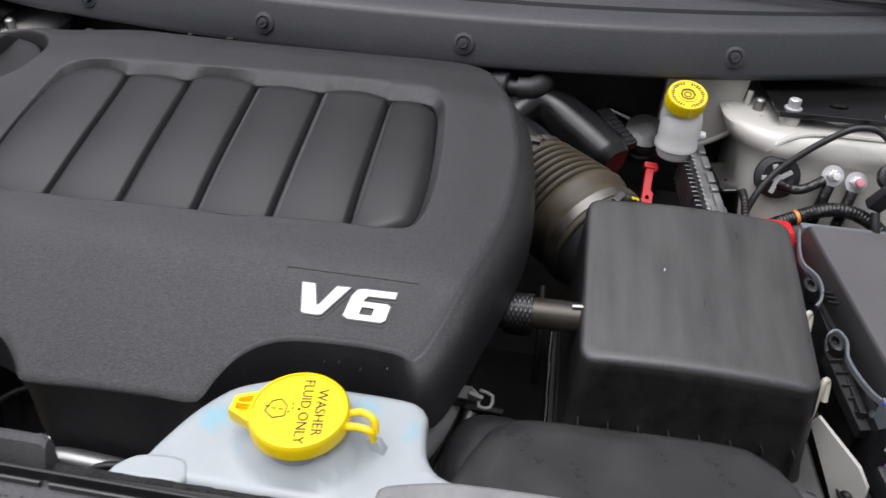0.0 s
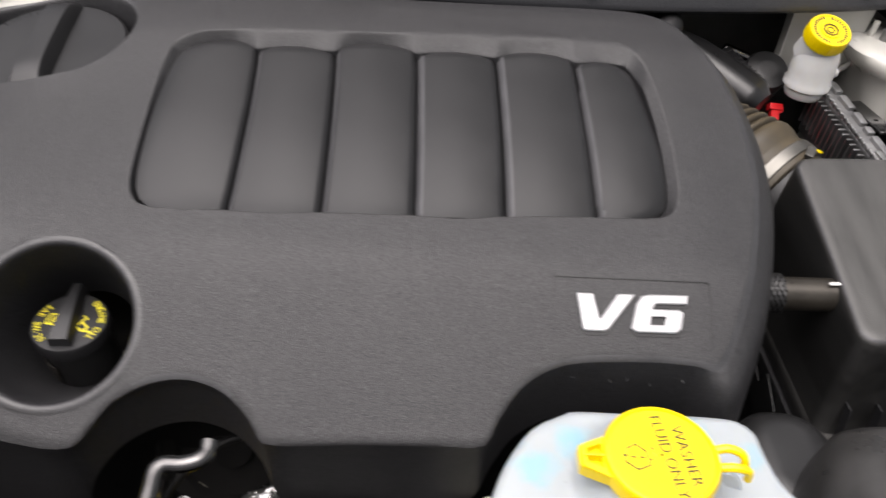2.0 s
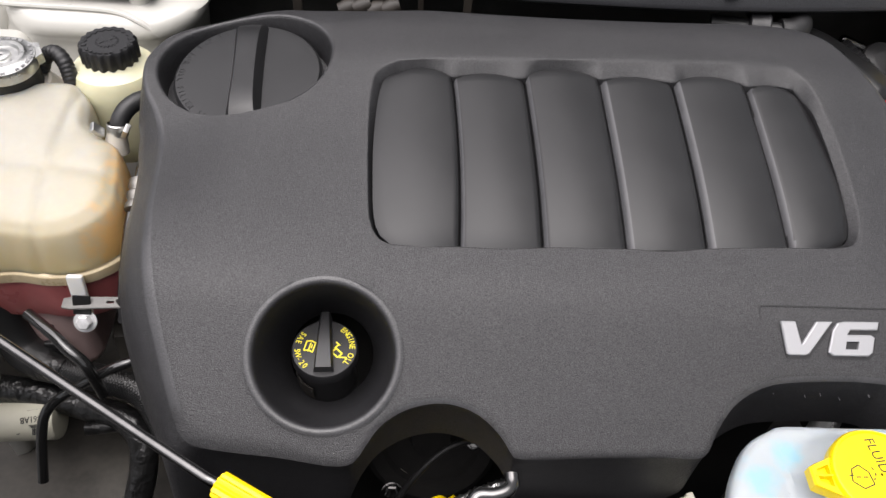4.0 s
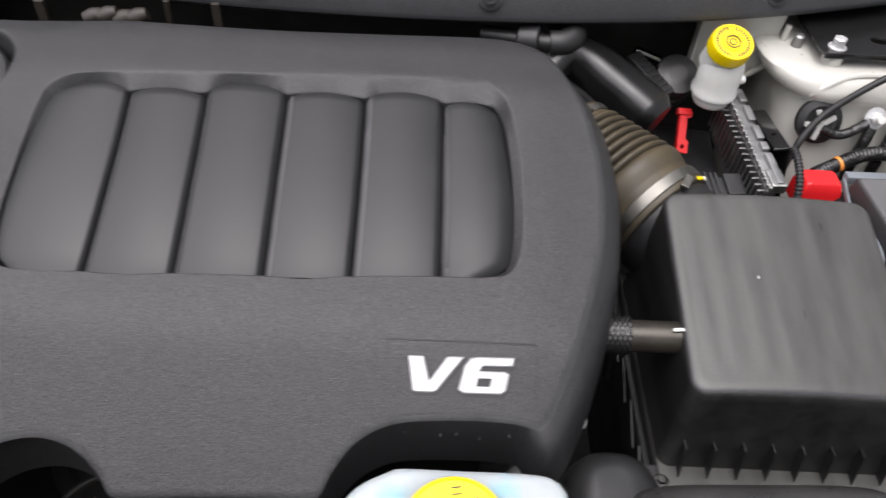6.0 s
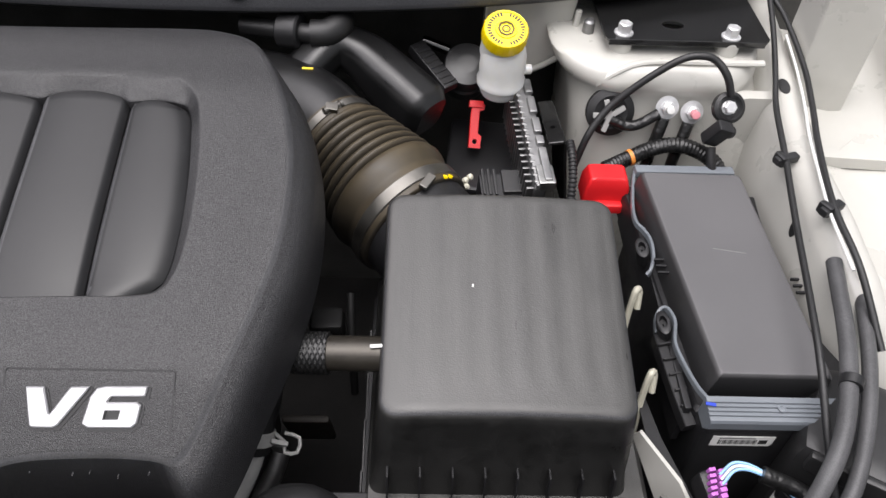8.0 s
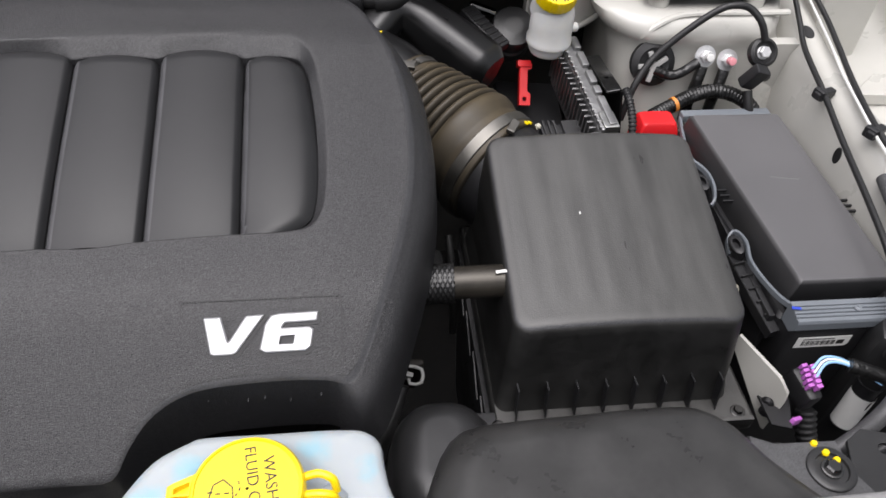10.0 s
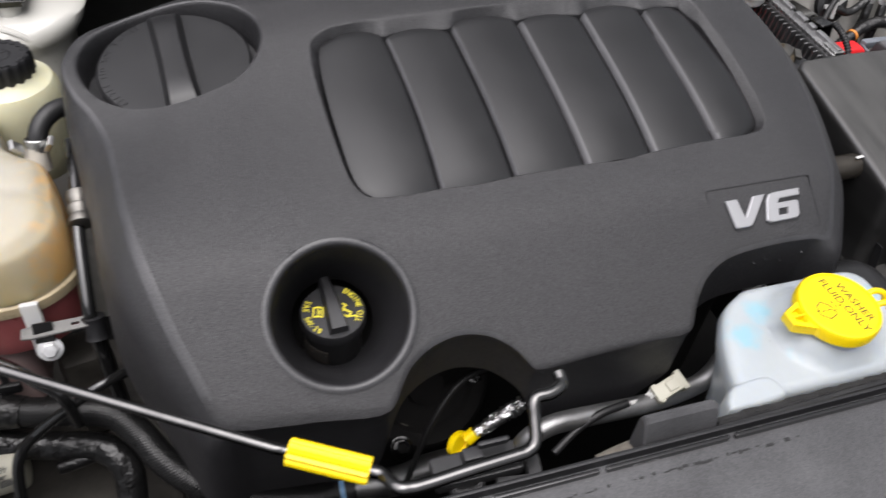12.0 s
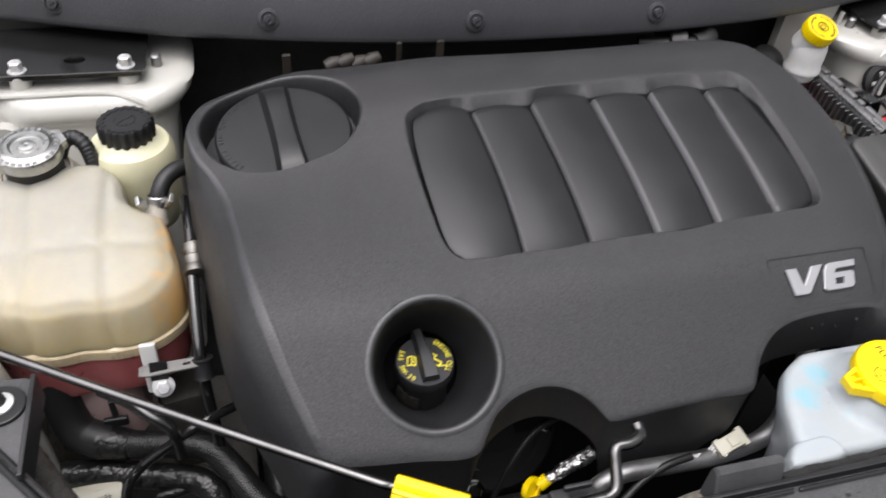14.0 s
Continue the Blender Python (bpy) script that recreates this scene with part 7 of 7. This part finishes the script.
sens = thing("intake_sensor", (0.17, 0.70, 0.86), "black sensor block in the dark gap beside the airbox", "sensor")
part("block", box(0.030, 0.026, 0.034, place(0.170, 0.698, 0.862, 0, 0, 3), 0.006), COATED, sens)
part("post", tube([(0.190, 0.716, 0.906), (0.191, 0.700, 0.895), (0.193, 0.680, 0.870), (0.194, 0.67, 0.82)], 0.0036, 10), COATED, sens)
part("stay", box(0.046, 0.008, 0.090, place(0.145, 0.700, 0.690, 20, 0, 0), 0.003), DIM_BROWN, sens, "dull brown stay")
upper = thing("radiator_hose", (-0.52, 0.58, 0.72), "braided black radiator hose with a blue-striped clamp", "hose")
part("hose", tube([(-0.650, 0.651, 0.775), (-0.613, 0.640, 0.775), (-0.575, 0.632, 0.775), (-0.543, 0.622, 0.770), (-0.523, 0.602, 0.757), (-0.505, 0.576, 0.746), (-0.475, 0.549, 0.735), (-0.434, 0.528, 0.728), (-0.377, 0.516, 0.722), (-0.345, 0.516, 0.719)], 0.0132, 64, pitch=0.0030, weave=0.0007), WEAVE, upper)
part("bare_end", tube([(-0.672, 0.690, 0.88), (-0.678, 0.682, 0.84), (-0.678, 0.672, 0.805), (-0.668, 0.660, 0.782), (-0.642, 0.649, 0.775)], 0.0185, 20), RUBBER, upper)
part("sleeve_tape", tube([(-0.650, 0.651, 0.776), (-0.622, 0.642, 0.775)], (0.0188, 0.0150), 20), TAPE, upper)
part("neck", tube([(-0.345, 0.518, 0.717), (-0.315, 0.515, 0.719), (-0.289, 0.510, 0.727), (-0.262, 0.507, 0.742), (-0.22, 0.50, 0.755)], 0.0145, 18), TUBE_METAL, upper)
part("clamp", lathe([(0.0170, -0.010), (0.0182, -0.009), (0.0182, 0.009), (0.0170, 0.010)], (-0.345, 0.518, 0.717), (0.98, -0.05, 0.08), 24, cap=(False, False)), BLACK, upper)
part("clamp_stripe", lathe([(0.0183, -0.005), (0.0185, -0.004), (0.0185, -0.001), (0.0183, 0.0)], (-0.345, 0.518, 0.717), (0.98, -0.05, 0.08), 24, cap=(False, False)), BLUE, upper)
lower = thing("lower_radiator_hose", (-0.48, 0.60, 0.60), "braided hose dropping beside the engine cover", "hose")
part("hose", tube([(-0.478, 0.66, 0.725), (-0.479, 0.642, 0.720), (-0.480, 0.601, 0.700), (-0.481, 0.559, 0.680), (-0.482, 0.52, 0.64)], 0.0150, 64, pitch=0.0028, weave=0.0005), WEAVE, lower)
loomw = thing("front_loom", (-0.60, 0.60, 0.72), "taped black wiring loom in the front corner", "cable loom")
part("loom", tube([(-0.72, 0.64, 0.748), (-0.698, 0.638, 0.748), (-0.655, 0.634, 0.745), (-0.606, 0.622, 0.742), (-0.562, 0.608, 0.742), (-0.543, 0.590, 0.732), (-0.541, 0.570, 0.710), (-0.547, 0.545, 0.685)], 0.0138, 16), TAPE, loomw)
part("stalk", tube([(-0.510, 0.628, 0.830), (-0.533, 0.612, 0.838), (-0.550, 0.605, 0.836), (-0.574, 0.600, 0.822), (-0.603, 0.597, 0.800), (-0.618, 0.586, 0.790), (-0.624, 0.572, 0.770), (-0.625, 0.545, 0.73)], 0.0050, 12), GLOSS, loomw, "thin black pipe")
part("branch", tube([(-0.632, 0.642, 0.865), (-0.606, 0.623, 0.864), (-0.588, 0.609, 0.858), (-0.575, 0.602, 0.850), (-0.569, 0.598, 0.838), (-0.568, 0.600, 0.80)], 0.0055, 12), GLOSS, loomw)
part("corner_loom", tube([(-0.700, 0.600, 0.862), (-0.682, 0.574, 0.868), (-0.672, 0.557, 0.869), (-0.651, 0.523, 0.868), (-0.632, 0.492, 0.864), (-0.61, 0.45, 0.85)], 0.0115, 16, ribs=0.0004, pitch=0.012), surface("dusty_wrap", (0.045, 0.042, 0.038), 0.6, grain=0.5, grain_size=0.004, vary=0.5, vary_size=0.015), loomw, "dusty cloth-wrapped branch")
part("side_branch", tube([(-0.60, 0.600, 0.735), (-0.575, 0.602, 0.738), (-0.555, 0.605, 0.742)], 0.0065, 12), TAPE, loomw)
rad = thing("labelled_canister", (-0.65, 0.60, 0.72), "white canister with a printed part label", "canister")
CA, CB = Vector((-0.712, 0.610, 0.724)), Vector((-0.634, 0.616, 0.728))
part("body", lathe([(0.015, 0.0), (0.0195, 0.003), (0.0215, 0.076), (0.0200, 0.079), (0.012, 0.080)], CA, CB - CA, 32), NATURAL, rad)
m = facing((CA + CB) / 2 + Vector((0.0225, -0.0098, 0.0186)), (0.0, -0.46, 0.89), 180 + 10)
part("code", words("461AB", 0.0088, m @ place(0.003, -0.001, 0), 0.0006, None, 0.85), INK, rad, "printed code")
bm = None
for k in range(8):
    bm = box(0.0007 + 0.0005 * (k % 2), 0.0065, 0.0010, m @ place(0.0020 - 0.0016 * k, 0.0115, -0.0030), 0, bm)
for k in range(3):
    bm = box(0.010 - 0.002 * k, 0.0006, 0.0008, m @ place(0.000, 0.0050 + 0.0012 * k, -0.0006), 0, bm)
bm = box(0.003, 0.0008, 0.0008, m @ place(0.016, 0.0115, -0.0030), 0, bm)
bm = box(0.014, 0.0028, 0.0008, m @ place(0.000, -0.0090, -0.0022), 0, bm)
part("bars", bm, INK, rad)
deep = thing("engine_block", (-0.19, 0.66, 0.44), "dark engine block under the cover", "engine")
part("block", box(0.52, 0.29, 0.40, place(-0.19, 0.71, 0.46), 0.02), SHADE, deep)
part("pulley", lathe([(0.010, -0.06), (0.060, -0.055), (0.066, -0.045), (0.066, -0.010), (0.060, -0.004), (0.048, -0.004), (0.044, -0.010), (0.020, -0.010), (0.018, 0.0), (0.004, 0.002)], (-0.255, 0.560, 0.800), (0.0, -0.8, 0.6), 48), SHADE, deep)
for k, (x, y, z, r) in enumerate(((-0.2210, 0.5310, 0.846, 0.0042), (-0.29, 0.520, 0.77, 0.007))):
    hex_bolt("bolt", (x, y, z), (0, -0.6, 0.8), r, deep, DARK_STEEL, 0.008)
part("dark_lead", tube([(-0.30, 0.47, 0.80), (-0.275, 0.49, 0.85), (-0.245, 0.51, 0.872), (-0.21, 0.52, 0.875)], 0.0028, 10), COATED, deep)
part("tag", box(0.018, 0.010, 0.003, place(-0.277, 0.548, 0.762, 40, 0, 15), 0.001), NATURAL, deep)

# ---- scuttle panel ----
scuttle = thing("scuttle_panel", (MID, 1.03, 1.03), "black plastic scuttle trim with push rivets and a louvred top", "scuttle panel")


def scuttle_y(x):
    return 0.974 + 0.30 * abs(x - MID) ** 2.2


rows = []
for k in range(61):
    x = -0.78 + 1.43 * k / 60
    y = scuttle_y(x)
    prof = [(0.030, 1.018), (0.004, 1.024), (0.0, 1.028), (-0.001, 1.034), (0.004, 1.056), (0.012, 1.076), (0.014, 1.080), (0.018, 1.083), (0.030, 1.0865), (0.050, 1.090), (0.052, 1.084), (0.056, 1.084), (0.058, 1.093), (0.070, 1.096), (0.094, 1.100), (0.097, 1.093), (0.102, 1.093), (0.105, 1.103), (0.16, 1.112), (0.24, 1.13)]
    rows.append([(x, y + dy, z) for dy, z in prof])
bm = bmesh.new()
join_rings(bm, rows, False)
bmesh.ops.solidify(bm, geom=bm.faces[:], thickness=0.003)
part("panel", bm, SCUTTLE, scuttle, sharp=35)
for x in (-0.672, -0.43, -0.183, 0.064, 0.385):
    y = scuttle_y(x)
    at = Vector((x, y + 0.003, 1.053))
    part("push_rivet", lathe([(0.013, 0), (0.0125, 0.002), (0.009, 0.003), (0.0085, 0.001), (0.0060, 0.001), (0.0055, 0.0060), (0.0050, 0.0068), (0.002, 0.0068)], at, (0, -0.96, 0.28), 24), SCUTTLE, scuttle)
    part("rivet_cross", box(0.0070, 0.0014, 0.0012, facing(at, (0, -0.96, 0.28), 30) @ place(0, 0, 0.0064), 0), BLACK, scuttle)
for k in range(9):
    part("louvre", box(0.46, 0.006, 0.004, place(0.40, scuttle_y(0.40) + 0.085 + 0.016 * k, 1.106 + 0.0035 * k, -25, 0, 4), 0.001), BLACK, scuttle)

OFFSET = Vector((0, 0, 0))
# pale posts coloured dark, the gloom under the scuttle painted in
under = thing("wiper_linkage", (-0.32, 0.96, 0.98), "wiper linkage posts glimpsed under the scuttle, shade in their colour", "wiper linkage")
for x, w, z in ((-0.415, 0.010, 1.012), (-0.279, 0.006, 1.020), (-0.227, 0.009, 1.020)):
    part("post", box(w, 0.006, 0.030, place(x, 0.975, z - 0.018), 0.001), DIM_BROWN, under)
for k in range(4):
    part("knuckle", lathe([(0.008, -0.010), (0.010, 0.0), (0.007, 0.010)], (-0.36 + 0.016 * k, 0.975, 1.008 + 0.003 * (k % 2)), (1, 0.2, 0.3), 14), DIM_BROWN, under)
rail = thing("chassis_rail", (-0.62, 0.62, 0.54), "cream painted chassis rail below the hoses, shade in its colour", "chassis rail")
# cream paint darkened to hold the shade under the hoses
SHADED_CREAM = surface("shaded_cream_paint", (0.06, 0.055, 0.047), 0.6, vary=0.5, vary_size=0.04)
part("rail", box(0.24, 0.30, 0.10, place(-0.62, 0.68, 0.545), 0.012), SHADED_CREAM, rail)
part("riser", box(0.05, 0.05, 0.13, place(-0.575, 0.715, 0.642, 0, 0, 10), 0.012), SHADED_CREAM, rail)
clipx = thing("hose_pin", (-0.625, 0.63, 0.78), "black fir-tree clip standing on the hose", "clip")
part("pin", box(0.006, 0.004, 0.035, place(-0.633, 0.664, 0.785), 0.001), BLACK, clipx)
part("wing", box(0.024, 0.006, 0.012, place(-0.633, 0.661, 0.785), 0.002), BLACK, clipx)
# the raised bonnet behind the view, unseen; dark lining added to dim reflections
bm = box(1.45, 1.05, 0.03, place(MID, 1.72, 1.60, 58), 0.006)
solo("wall_bonnet", bm, surface("bonnet_dark_lining", (0.035, 0.035, 0.035), 0.9, grain=0.6, grain_size=0.004, vary=0.2), "unseen raised bonnet, its dark underside added to dim reflections", "bonnet", kind="structure")
